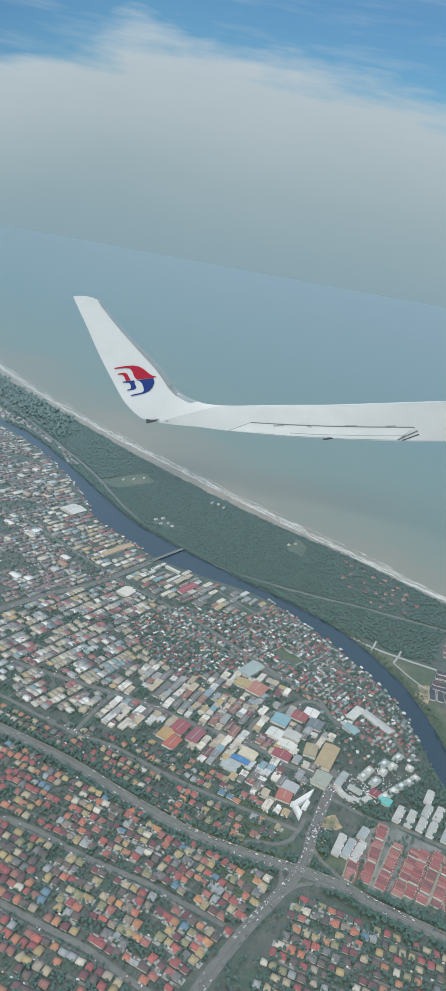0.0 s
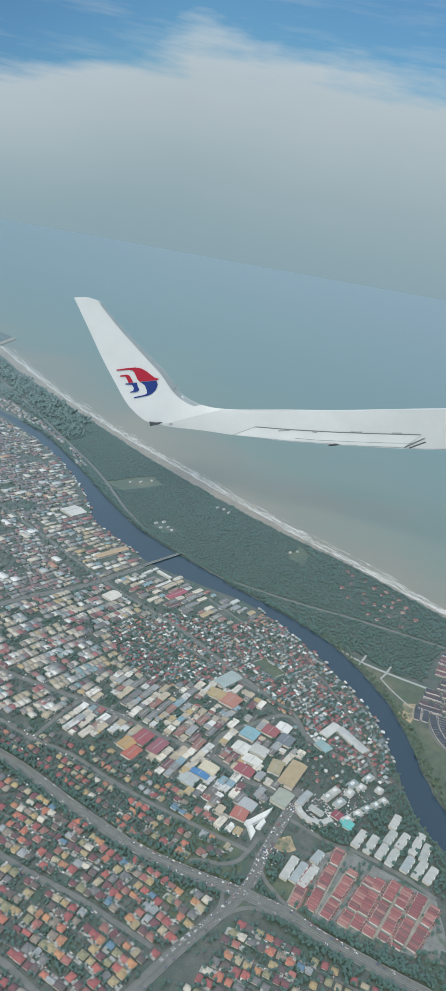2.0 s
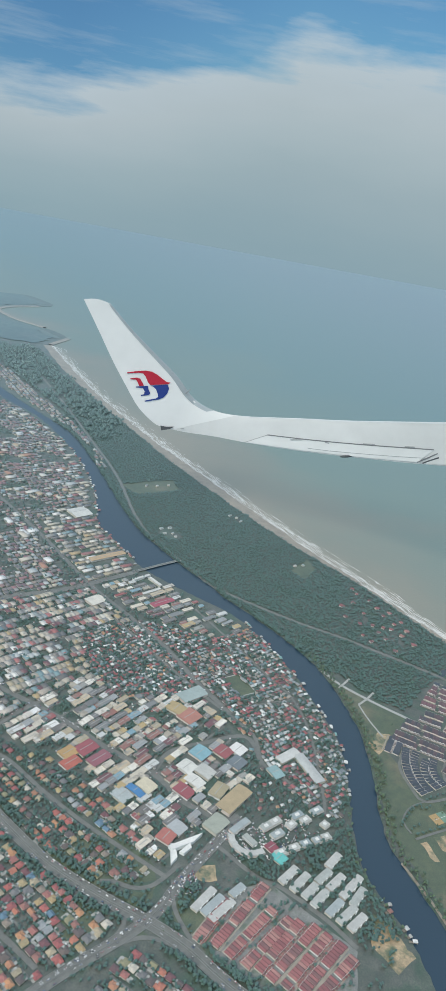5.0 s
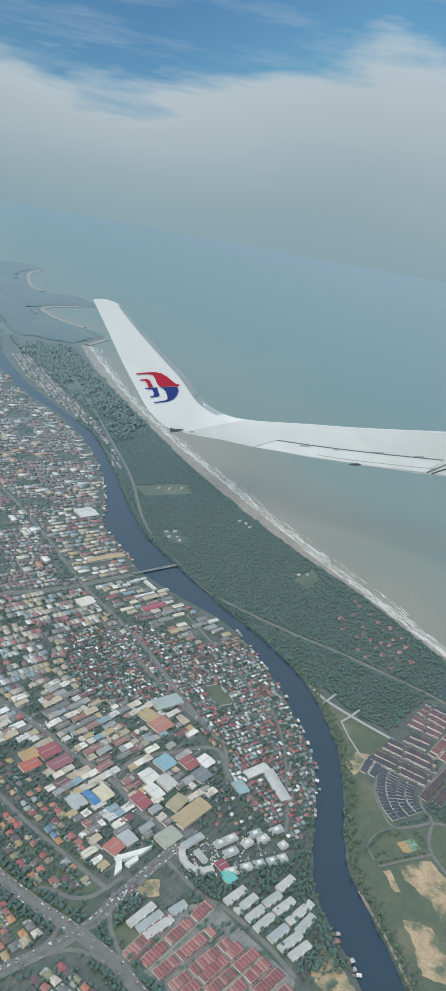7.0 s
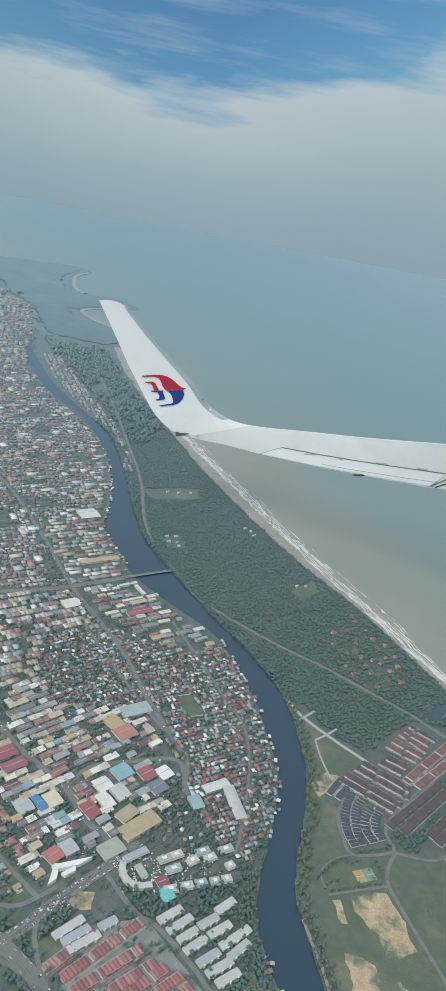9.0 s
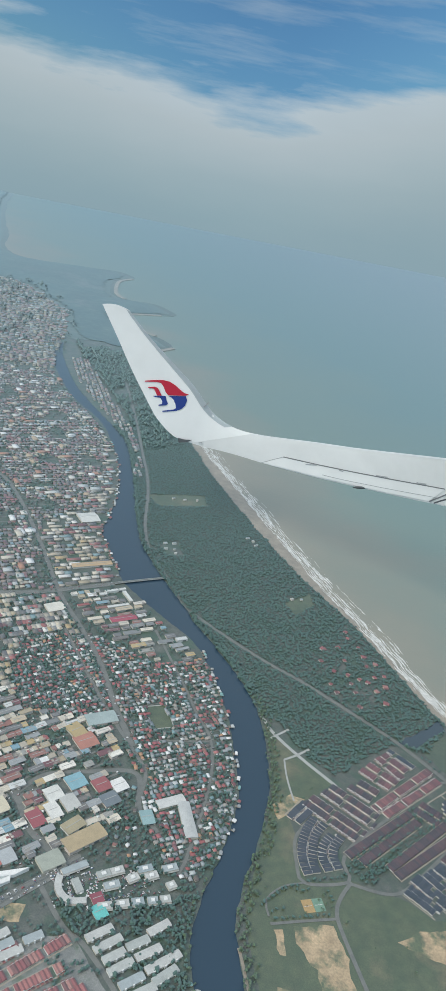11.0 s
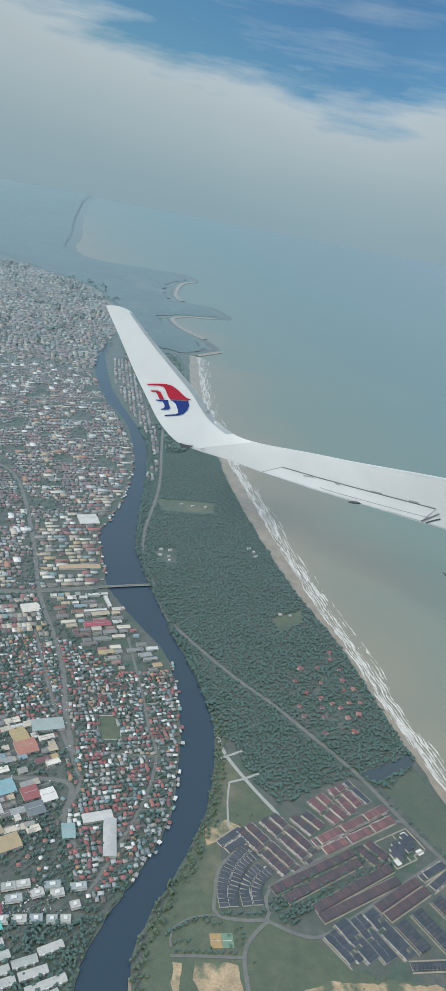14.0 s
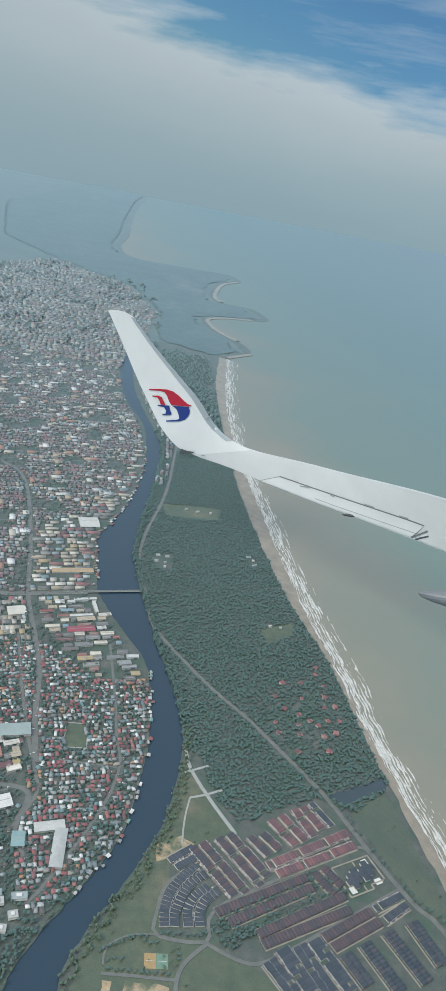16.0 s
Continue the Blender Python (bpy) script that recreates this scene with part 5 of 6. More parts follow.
back_works.finish("works_sheds", [mat("works_roof_rows", c, "island", rough=0.5, var=0.16, fine=1.2, stain=(0.27, 0.235, 0.20), stain_scale=0.12, stain_at=0.6) for c in (
    [(0.60, 0.54, 0.44), (0.46, 0.38, 0.28), (0.52, 0.46, 0.36), BEIGE, (0.62, 0.58, 0.51), (0.44, 0.32, 0.16), (0.36, 0.32, 0.26), (0.26, 0.22, 0.19)],
    [(0.26, 0.25, 0.24), (0.36, 0.12, 0.11), (0.52, 0.46, 0.40), (0.20, 0.18, 0.16), MAROON, (0.72, 0.70, 0.66), (0.42, 0.36, 0.30), (0.30, 0.10, 0.09), (0.14, 0.13, 0.13)],
    [GREY, (0.27, 0.31, 0.32), (0.68, 0.67, 0.64), (0.54, 0.50, 0.43), PALE, (0.14, 0.12, 0.11), (0.33, 0.12, 0.11), (0.42, 0.37, 0.30), (0.20, 0.30, 0.32)])], M["wall_stuff"], "rows of works sheds with cream and grey sheet roofs")

# riverside village: small close-set houses
VILLAGE = [(20, 745), (60, 750), (120, 745), (150, 785), (166, 777), (198, 738), (224, 700), (245, 666), (260, 640), (271, 605), (276, 565), (272, 535), (255, 530), (225, 556), (205, 570), (188, 600), (165, 619), (135, 645), (105, 672), (77, 692), (30, 700)]
field = [(145, 683), (160, 697), (181, 674), (166, 660)]
taken += [(155, 685, 9), (163, 677, 9), (170, 672, 9)]
village = Bulk()
stilt = Kind(lambda: building("stilt_house", "small riverside house on stilts with a sheet roof", "house", "riverside stilt houses", [
    ("wall", box_walls(3.6, 2.8, 1.4, 0.4), M["wall"], ""), ("roof", pitched(3.6, 2.8, 1.4, 0.45, 0.3, 0.0), mat("stilt_roof_sheet", [PALE, RED, WHITE, GREY, TEAL, BRICK, (0.4, 0.4, 0.38)], "object", var=0.2), ""),
    ("jetty", slab(0, -2.9, 3.0, 2.6, 0.4, 0.2), M["timber"], "timber jetty")] + [("post", slab(sx * 1.8, sy * 1.5, 0.25, 0.25, 0.4, 1.8), M["timber"], "") for sx in (-1, 1) for sy in (-1, 1)]))
for poly, turn, seed in ((VILLAGE, 50, 41), (VILLAGE_W, 56, 42)):
    spots, ends = lots(poly, turn, 4.4, 4.1, 1.3, seed, 0.8, 0.17, 0.9, 0.2)
    streets("village_paths", ends, 1.3, 0.085)
    for x, y, a in spots:
        village.add(x, y, a + rnd.uniform(-8, 8) + rnd.choice((0, 90)), rnd.choice((1.0, 1.0, 1.0, 1.35)) * rnd.uniform(2.5, 4.3), rnd.uniform(2.0, 3.2), rnd.uniform(0.9, 1.6), rnd.uniform(0.3, 0.6), rnd.choice((0.0, 0.0, 1.0)))
        taken.append((x, y, 1.5))
        if rnd.random() < 0.45:
            village.add(x + rnd.uniform(-2.2, 2.2), y + rnd.uniform(-2.2, 2.2), a + rnd.uniform(-20, 20), rnd.uniform(0.9, 1.8), rnd.uniform(0.7, 1.3), rnd.uniform(0.6, 0.8), 0.15, 0.0)
for i in range(0, len(bank_w), 1):
    x, y = bank_w[i]
    if 430 < y < 470 or 560 < y < 800 or 870 < y < 1250:
        nrm = sides(bank_w)[i]
        if rnd.random() < 0.62:
            o = rnd.uniform(-2.6, 3.4)
            stilt.put(x + nrm[0] * o, y + nrm[1] * o, math.degrees(math.atan2(nrm[1], nrm[0])) + 90 + rnd.uniform(-15, 15), 0, (rnd.uniform(0.5, 1.15), rnd.uniform(0.55, 1.1), rnd.uniform(0.8, 1)))
WOODED = [(190, 600), (205, 575), (225, 556), (255, 532), (240, 520), (205, 515), (192, 530), (185, 560)]
spots, ends = lots(WOODED, 40, 7.5, 7.0, 2.0, 44, 2.0, 0.35, 2.0)
for x, y, a in spots:
    village.add(x, y, a + rnd.uniform(-40, 40), rnd.uniform(2.0, 3.4), rnd.uniform(1.6, 2.6), 1.4, 0.35, 0.0)
    taken.append((x, y, 2.0))
village.finish("village_houses", M["roof_village"], M["wall_stuff"], "close-packed village houses with red, grey and teal sheet roofs")

# town beyond the bridge road, then the far town
NORTH = [(-60, 772), (-125, 720), (-330, 560), (-650, 620), (-900, 1100), (-780, 1370), (-560, 1500), (-433, 1388), (-323, 1312), (-237, 1222), (-160, 1062), (-140, 985), (-150, 915), (-116, 882), (-36, 806)]
far_sheds = Bulk()
spots, ends = lots(NORTH, 52, 6.2, 5.6, 2.6, 51, 0.8, 0.12, 2.4, 0.5)
streets("north_streets", ends, 1.7, 0.08)
for x, y, a in spots:
    if noise.noise(Vector((x / 45, y / 45, 9.0))) > 0.25:
        continue
    if rnd.random() < 0.05:
        far_sheds.add(x, y, a + rnd.choice((0, 90)), rnd.uniform(8, 16), rnd.uniform(6, 9), rnd.uniform(2.4, 3.6), 0.6, 0.0)
        continue
    far_town.add(x, y, a + rnd.choice((0, 90)), rnd.uniform(4.0, 5.8), rnd.uniform(3.5, 5.0), rnd.uniform(1.0, 1.8), rnd.uniform(0.4, 0.7), rnd.choice((0.0, 1.0)))
    taken.append((x, y, 2.4))
far_sheds.finish("depot_roofs", mat("depot_roof_sheet", [CREAM, (0.6, 0.58, 0.54), (0.44, 0.33, 0.22), PALE, (0.40, 0.20, 0.13), WHITE], "island", var=0.15), M["wall_stuff"], "larger pale depot roofs among the town houses")
SPITTOWN = [(-190, 1222), (-240, 1285), (-290, 1328), (-400, 1412), (-487, 1490), (-600, 1625), (-560, 1640), (-430, 1500), (-320, 1390), (-225, 1290), (-130, 1155), (-150, 1150)]
spots, ends = lots(SPITTOWN, 130, 7.5, 6.5, 2.6, 52, 1.0, 0.25, 2.5)
for x, y, a in spots:
    far_town.add(x, y, a, rnd.uniform(4, 6), rnd.uniform(3.6, 5), 2.6, 1.0, 0.0)
    taken.append((x, y, 3.0))
CITY = [(-560, 1510), (-640, 1620), (-705, 1750), (-880, 2010), (-1150, 2180), (-1500, 2200), (-1500, 1700), (-1100, 1300), (-800, 1380)]
spots, ends = lots(CITY, 40, 12.0, 10.0, 6.0, 53, 2.0, 0.15, 3.0)
for x, y, a in spots:
    b = rnd.random() < 0.06
    far_town.add(x, y, a + rnd.choice((0, 90)), rnd.uniform(7, 11), rnd.uniform(6, 9), rnd.uniform(5, 12) if b else rnd.uniform(2, 4), 1.0, 0.0)
far_town.finish("town_houses", M["roof_far"], M["wall_stuff"], "dense town houses with faded red, grey and cream roofs")

# sports field
tagged(patch("sports_field", field, 0.12, M["grass"]), "green sports field with a pale border", "field", kind="structure")
for a, b in zip(field, field[1:] + field[:1]):
    tagged(ribbon("running_track", np.array([a, ((a[0] + b[0]) / 2, (a[1] + b[1]) / 2), b], float), 1.1, 0.16, M["concrete"]), "pale track edge round the sports field", "track", kind="structure")
court = tagged(new("ball_court"), "orange and green ball courts in the park", "court")
for i, (col, n) in enumerate((((0.42, 0.27, 0.10), "orange"), ((0.16, 0.27, 0.19), "green"))):
    link_mesh("court_surface", *slab(-4.2 + 8.4 * i, 0, 8.2, 11, 0.15, 0.1), mat("court_" + n, [col], var=0.15), court)
for x in (-4.2, 4.2):
    link_mesh("court_line", *slab(x, 0, 6.2, 0.35, 0.17, 0.02), M["lane"], court)
court.matrix_basis = pose(356, 567, 0, 0, 0, 40)

# villas among the coastal trees
villas = Kind(lambda: building("villa", "villa with a bright red hipped roof among trees", "house", "forest villas", [
    ("wall", box_walls(5.5, 4.4, 2.2), M["wall"], ""), ("roof", pitched(5.5, 4.4, 2.2, 1.3, 0.5, 1.0), M["roof_red"], ""), ("veranda", slab(0, -3.6, 5, 2.2, 2.0, 0.2), M["roof_red"], "")]))
VILLAS = [(268, 941), (284, 885), (262, 867), (295, 860), (280, 858), (308, 861), (308, 891), (321, 876), (311, 836), (294, 823), (330, 852), (274, 931), (284, 833), (321, 815), (300, 905), (290, 920), (317, 862), (336, 866), (302, 848), (270, 905), (256, 890), (343, 838), (315, 900), (330, 885)]
for x, y in VILLAS:
    villas.put(x, y, rnd.uniform(0, 180), 0, (rnd.uniform(0.55, 0.95),) * 3)
    taken.append((x, y, 3.0))
lodges = Kind(lambda: building("lodge", "pale flat-roofed lodge in a forest clearing", "building", "forest lodges", [("wall", box_walls(7, 4, 3), M["wall"], ""), ("roof", parapet_roof(7, 4, 3), M["roof_grey"], "")]))
for x, y in ((0, 985), (10, 992), (18, 978), (24, 970), (8, 972), (80, 1082), (90, 1078), (98, 1070), (-60, 1120), (-45, 1128), (-30, 1140), (190, 968), (200, 975)):
    lodges.put(x, y, rnd.uniform(30, 70), 0, (rnd.uniform(0.45, 0.9), rnd.uniform(0.5, 0.9), rnd.uniform(0.5, 0.8)))
    taken.append((x, y, 5))

# ---- trees ----
PHI = (1 + 5 ** 0.5) / 2
ICO_V = np.array([(-1, PHI, 0), (1, PHI, 0), (-1, -PHI, 0), (1, -PHI, 0), (0, -1, PHI), (0, 1, PHI), (0, -1, -PHI), (0, 1, -PHI), (PHI, 0, -1), (PHI, 0, 1), (-PHI, 0, -1), (-PHI, 0, 1)]) / math.hypot(1, PHI)
ICO_F = np.array([(0, 11, 5), (0, 5, 1), (0, 1, 7), (0, 7, 10), (0, 10, 11), (1, 5, 9), (5, 11, 4), (11, 10, 2), (10, 7, 6), (7, 1, 8), (3, 9, 4), (3, 4, 2), (3, 2, 6), (3, 6, 8), (3, 8, 9), (4, 9, 5), (2, 4, 11), (6, 2, 10), (8, 6, 7), (9, 8, 1)])

ICO_F = ICO_F[ICO_V[ICO_F].mean(axis=1)[:, 2] > -0.45]      # the undersides of leaf clumps are never seen


def crown(rng, lobes, spread, tall, squash=0.8):
    """A crown of uneven leaf clumps round a stem; unit radius."""
    V, F = [], []
    for i in range(lobes):
        a, r = rng.uniform(0, 2 * np.pi), spread * rng.uniform(0.2, 1.0) * (i > 0)
        c = np.array([r * np.cos(a), r * np.sin(a), tall * rng.uniform(0.45, 0.85) + (0.25 * tall if i == 0 else 0)])
        R = rng.uniform(0.34, 0.62)
        F.append(ICO_F + 12 * i)
        V.append(ICO_V * R * rng.uniform(0.62, 1.32, (12, 1)) * (1, 1, squash) + c)
    V, F = np.vstack(V), np.vstack(F)
    n = len(V)
    stem = np.array([(0.09 * np.cos(k * 2.1), 0.09 * np.sin(k * 2.1), -0.2) for k in range(3)] + [(0, 0, tall * 0.7)])
    return np.vstack([V, stem]), np.vstack([F, np.array([(0, 1, 3), (1, 2, 3), (2, 0, 3)]) + n])


def plant(name, P, size, material, label, lobes, seed, category="trees", spread=0.6, tall=1.5, squash=0.8):
    rng = np.random.default_rng(seed)
    kinds = [crown(rng, lobes, spread, tall, squash) for _ in range(7)]
    Vs, Fs, n = [], [], 0
    pick, turn, sc, hi = rng.integers(0, 7, len(P)), rng.uniform(0, 6.28, len(P)), size * rng.uniform(0.6, 1.3, len(P)), rng.uniform(0.8, 1.25, len(P))
    for (x, y), k, a, s, h in zip(P, pick, turn, sc, hi):
        v, f = kinds[k]
        c, q = math.cos(a) * s, math.sin(a) * s
        Vs.append(np.stack([v[:, 0] * c - v[:, 1] * q + x, v[:, 0] * q + v[:, 1] * c + y, v[:, 2] * s * h], 1))
        Fs.append(f + n)
        n += len(v)
    return tagged(tri_mesh(name, np.vstack(Vs), np.vstack(Fs), material), label, category, kind="stuff")


def scatter(poly, step, seed, keep=1.0, roads=1.5, houses=True, patchy=None, margin=0.0):
    rng = np.random.default_rng(seed)
    A = np.array(poly)
    gx, gy = np.meshgrid(np.arange(A[:, 0].min(), A[:, 0].max(), step), np.arange(A[:, 1].min(), A[:, 1].max(), step))
    P = np.stack([gx.ravel(), gy.ravel()], 1).astype(float)
    P += rng.uniform(-0.55 * step, 0.55 * step, P.shape)
    P = P[inside(list(poly), P) & (rng.random(len(P)) < keep)]
    if patchy:
        P = P[[noise.noise(Vector((x / patchy[0], y / patchy[0], seed))) > patchy[1] for x, y in P]]
    for line, width in LINES.values():
        P = P[gap_to(line, P) > width / 2 + roads]
    if houses and len(P):
        T = np.array(taken)
        cell = {}
        for i, (x, y, r) in enumerate(T):
            cell.setdefault((int(x // 12), int(y // 12)), []).append(i)
        ok = []
        for x, y in P:
            near_by = [i for dx in (-1, 0, 1) for dy in (-1, 0, 1) for i in cell.get((int(x // 12) + dx, int(y // 12) + dy), ())]
            ok.append(all((T[i, 0] - x) ** 2 + (T[i, 1] - y) ** 2 > (T[i, 2] + margin) ** 2 for i in near_by))
        P = P[np.array(ok, bool)]
    return P


HOLES = [[(369, 788), (387, 824), (397, 847), (407, 837), (394, 812), (385, 789)], [(185, 953), (203, 998), (218, 974), (205, 937)], [(-99, 1103), (-30, 1168), (-10, 1133), (-64, 1083)], [(-3, 976), (7, 1006), (34, 973), (18, 958)]]
WOOD = [tuple(p) for p in bank_e[(bank_e[:, 1] > 735) & (bank_e[:, 1] < 1320)]] + [tuple(p) for p in dune[(dune[:, 1] < 1500) & (dune[:, 1] > 838)]] + [(398, 790), (366, 780), (360, 768), (346, 745), (340, 722), (328, 706), (296, 714), (262, 742)]
P = scatter(WOOD, 3.05, 61, roads=1.0)
for h in HOLES:
    P = P[~inside(h, P)]
villa_zone = inside([(245, 850), (265, 945), (325, 905), (350, 850), (325, 805), (285, 818)], P)
P = P[~villa_zone | (np.random.default_rng(3).random(len(P)) < 0.72)]
plant("forest", P, 2.0, M["leaf"], "dense dark green coastal forest canopy", 4, 62, "forest", spread=0.95, tall=0.75, squash=0.42)
far_poly = [(-530, 1790), (-415, 1655), (-279, 1495), (-150, 1350), (-190, 1260), (-320, 1400), (-440, 1520), (-600, 1665), (-680, 1760)]
P = scatter(far_poly, 6.5, 63, 0.9, patchy=(60, -0.25))
plant("far_forest", P, 4.0, M["leaf"], "green trees on the far end of the spit", 4, 64, "forest")
HILLS = [(-900, 2030), (-700, 1790), (-540, 1830)] + [(x - 8, y - 8) for x, y in INLAND[::-1]] + [(-3400, 4300), (-2600, 2900), (-1900, 2300), (-1500, 2210), (-1150, 2190)]
step = 13.0
A = np.array(HILLS, float)
cols, rows_of = int((A[:, 0].max() - A[:, 0].min()) / step) + 2, int((A[:, 1].max() - A[:, 1].min()) / step) + 2
G = np.array([(A[:, 0].min() + i * step, A[:, 1].min() + j * step) for j in range(rows_of) for i in range(cols)])
G += np.random.default_rng(65).uniform(-4, 4, G.shape)
within = inside([tuple(p) for p in A], G)
edge = within.astype(float).reshape(rows_of, cols)
for _ in range(14):
    soft_edge = np.pad(edge, 1)
    edge = sum(soft_edge[1 + v:1 + v + rows_of, 1 + u:1 + u + cols] for u in (-1, 0, 1) for v in (-1, 0, 1)) / 9.0
edge = edge.ravel()
V = []
for (x, y), e in zip(G, edge):
    a = noise.noise(Vector((x / 330, y / 330, 2.0)))
    b = noise.noise(Vector((x / 28, y / 28, 5.0)))
    V.append((x, y, 0.9 + max(0.0, e - 0.5) ** 2 * (10.0 + max(0.0, a) * 70.0 + 5.0 * (b + 0.7))))
F = [t for j in range(rows_of - 1) for i in range(cols - 1) for t in ((j * cols + i, j * cols + i + 1, (j + 1) * cols + i + 1), (j * cols + i, (j + 1) * cols + i + 1, (j + 1) * cols + i)) if all(within[k] for k in t)]
tagged(link_mesh("far_hills", V, F, mat("far_canopy", [(0.020, 0.050, 0.040), (0.034, 0.066, 0.050), (0.060, 0.085, 0.06)], "noise", var=0.4, scale=0.015, fine=0.06, rough=0.9, low=0.24, high=0.72, stain=(0.10, 0.11, 0.095), stain_scale=0.006, stain_at=0.62), smooth=True), "hazy wooded hills behind the far town", "hills", kind="structure")
P = scatter([(-1500, 1700), (-1100, 1300), (-800, 1380), (-560, 1510), (-745, 1850), (-900, 2080), (-1150, 2250), (-1500, 2200)], 16, 67, 0.4, houses=False, patchy=(90, 0.0))
plant("city_trees", P, 6.0, M["leaf_far"], "trees between the far town houses", 4, 68)
P = scatter(NORTH, 5.0, 69, 0.5, roads=0.4, margin=0.0)
plant("town_trees", P, 1.9, M["leaf"], "trees between the town houses", 3, 70)
P = scatter(GARDEN, 2.7, 71, 0.62, roads=0.6, margin=0.2)
plant("garden_trees", P, 1.25, M["leaf"], "garden trees and hedges between houses", 4, 72)
P = np.vstack([scatter(GARDEN_S, 3.0, 73, 0.8, margin=0.4), scatter(MID, 2.9, 74, 0.9, margin=0.3)])
plant("roadside_trees", P, 1.5, M["leaf"], "thick roadside trees and hedges", 4, 75)
P = scatter(WORKS, 2.9, 76, 0.6, margin=0.0)
plant("works_trees", P, 1.4, M["leaf"], "scattered trees among the works sheds", 4, 77)
P = np.vstack([scatter(VILLAGE, 2.7, 78, 0.85, margin=0.0), scatter(VILLAGE_W, 2.7, 178, 0.9, margin=0.0), scatter(WOODED, 2.9, 79, 0.95, margin=0.2)])
plant("village_trees", P, 1.35, M["leaf"], "palms and trees between village houses", 4, 80)
ALL_TOWN = [(-150, 640), (-60, 772), (0, 850), (130, 800), (250, 660), (278, 560), (284, 500), (320, 430), (290, 360), (240, 340), (100, 285), (-200, 258), (-330, 330), (-330, 590)]
P = scatter(ALL_TOWN, 3.3, 105, 0.6, roads=0.7, margin=0.5, patchy=(17, 0.02))
plant("spare_ground_trees", P, 1.6, M["leaf"], "dark trees on spare ground in the town", 4, 106)
SOUTH_BELT = [(176, 476), (214, 455), (222, 452), (300, 425), (322, 438), (303, 468), (288, 492), (281, 530), (268, 530), (266, 512), (236, 492), (224, 478), (200, 470)]
P = np.vstack([scatter(SOUTH_BELT, 3.0, 81, 0.9, roads=0.6, margin=-0.6), scatter([(163, 400), (175, 415), (180, 440), (165, 436), (160, 420)], 2.8, 82, margin=0), scatter([(190, 378), (240, 358), (300, 350), (300, 376), (250, 372), (200, 384)], 3.2, 83, 0.85, margin=0.3)])
plant("riverside_trees", P, 1.9, M["leaf"], "dense green trees between the blocks and river", 4, 84)


def along(line, off, step, seed, lo, hi):
    rng = np.random.default_rng(seed)
    n = sides(line)
    out = []
    for p, q in zip(line, n):
        if lo < p[1] < hi:
            for _ in range(step):
                out.append(p + q * rng.uniform(*off) + rng.uniform(-2, 2, 2))
    return np.array(out)


P = np.vstack([along(bank_e, (-10.0, -0.4), 5, 85, 410, 760), along(bank_w, (-0.2, 3.5), 1, 86, 440, 560)])
P = P[~inside([(330, 533), (373, 570), (400, 550), (428, 500), (398, 456), (360, 456), (350, 492)], P)]
plant("bank_scrub", P, 1.7, M["leaf_pale"], "mangrove scrub along the river bank", 4, 87, "scrub")
P = np.vstack([along(bank_e, (-6.0, -0.2), 4, 88, 760, 1320)])
plant("mangrove", P, 2.0, M["leaf"], "mangroves overhanging the river", 4, 89)
P = np.vstack([scatter(GRASS_E, 6.0, 90, 0.30, patchy=(25, 0.12)), scatter(MARSH, 9, 91, 0.10)])
P = P[~inside([(336, 533), (373, 566), (398, 546), (424, 500), (396, 462), (366, 458), (358, 492)], P)]
plant("meadow_bushes", P, 1.1, M["leaf_pale"], "low bushes dotted over rough grass", 3, 92, "scrub")
hw = LINES["highway"][0]
P = np.vstack([along(hw, (5.8, 11.5), 8, 93, 330, 640), along(hw, (-11.5, -5.8), 8, 94, 330, 640), along(LINES["west_road"][0], (-6, -4), 1, 95, 700, 1010), along(LINES["coast_road"][0], (3.0, 4.2), 1, 97, 700, 800)])
keepers = np.ones(len(P), bool)
for nm in ("trunk_road", "ring_north", "ring_west", "ring_east", "ring_south", "back_street", "highway"):
    keepers &= gap_to(LINES[nm][0], P) > LINES[nm][1] / 2 + 1.2
plant("avenue_trees", P[keepers], 1.75, M["leaf"], "rows of shade trees along the highway", 4, 96)
P = np.vstack([along(hw, (-0.6, 0.6), 1, 98, 300, 600)])
P = P[gap_to(LINES["trunk_road"][0], P) > 7]
plant("median_bushes", P, 0.55, M["leaf_pale"], "clipped bushes on the highway median", 2, 99, "scrub")
P = scatter([(378, 618), (420, 712), (400, 710), (366, 630)], 2.6, 100, 0.9, roads=0.5, margin=-0.9)
P = np.vstack([P, scatter([(386, 608), (432, 712), (424, 716), (380, 620)], 3.0, 101, 0.9, roads=0.4, margin=-0.6), scatter([(366, 606), (394, 612), (394, 626), (366, 628)], 3.0, 102, 0.9, roads=0.5, margin=0)])
plant("estate_trees", P, 1.5, M["leaf"], "street trees in the housing estate", 4, 103)


def park_tree():
    t = tagged(new("tree"), "young round park tree with a thin trunk", "tree", "park trees")
    bm = bmesh.new()
    bmesh.ops.create_cone(bm, cap_ends=True, segments=7, radius1=0.18, radius2=0.08, depth=2.2)
    bmesh.ops.translate(bm, verts=bm.verts, vec=(0, 0, 0.9))
    part("trunk", bm, M["trunk"], t)
    v, f = crown(np.random.default_rng(8), 9, 0.75, 1.7)
    link_mesh("crown", v * 1.35, [tuple(int(i) for i in q) for q in f], M["leaf"], t)
    return t


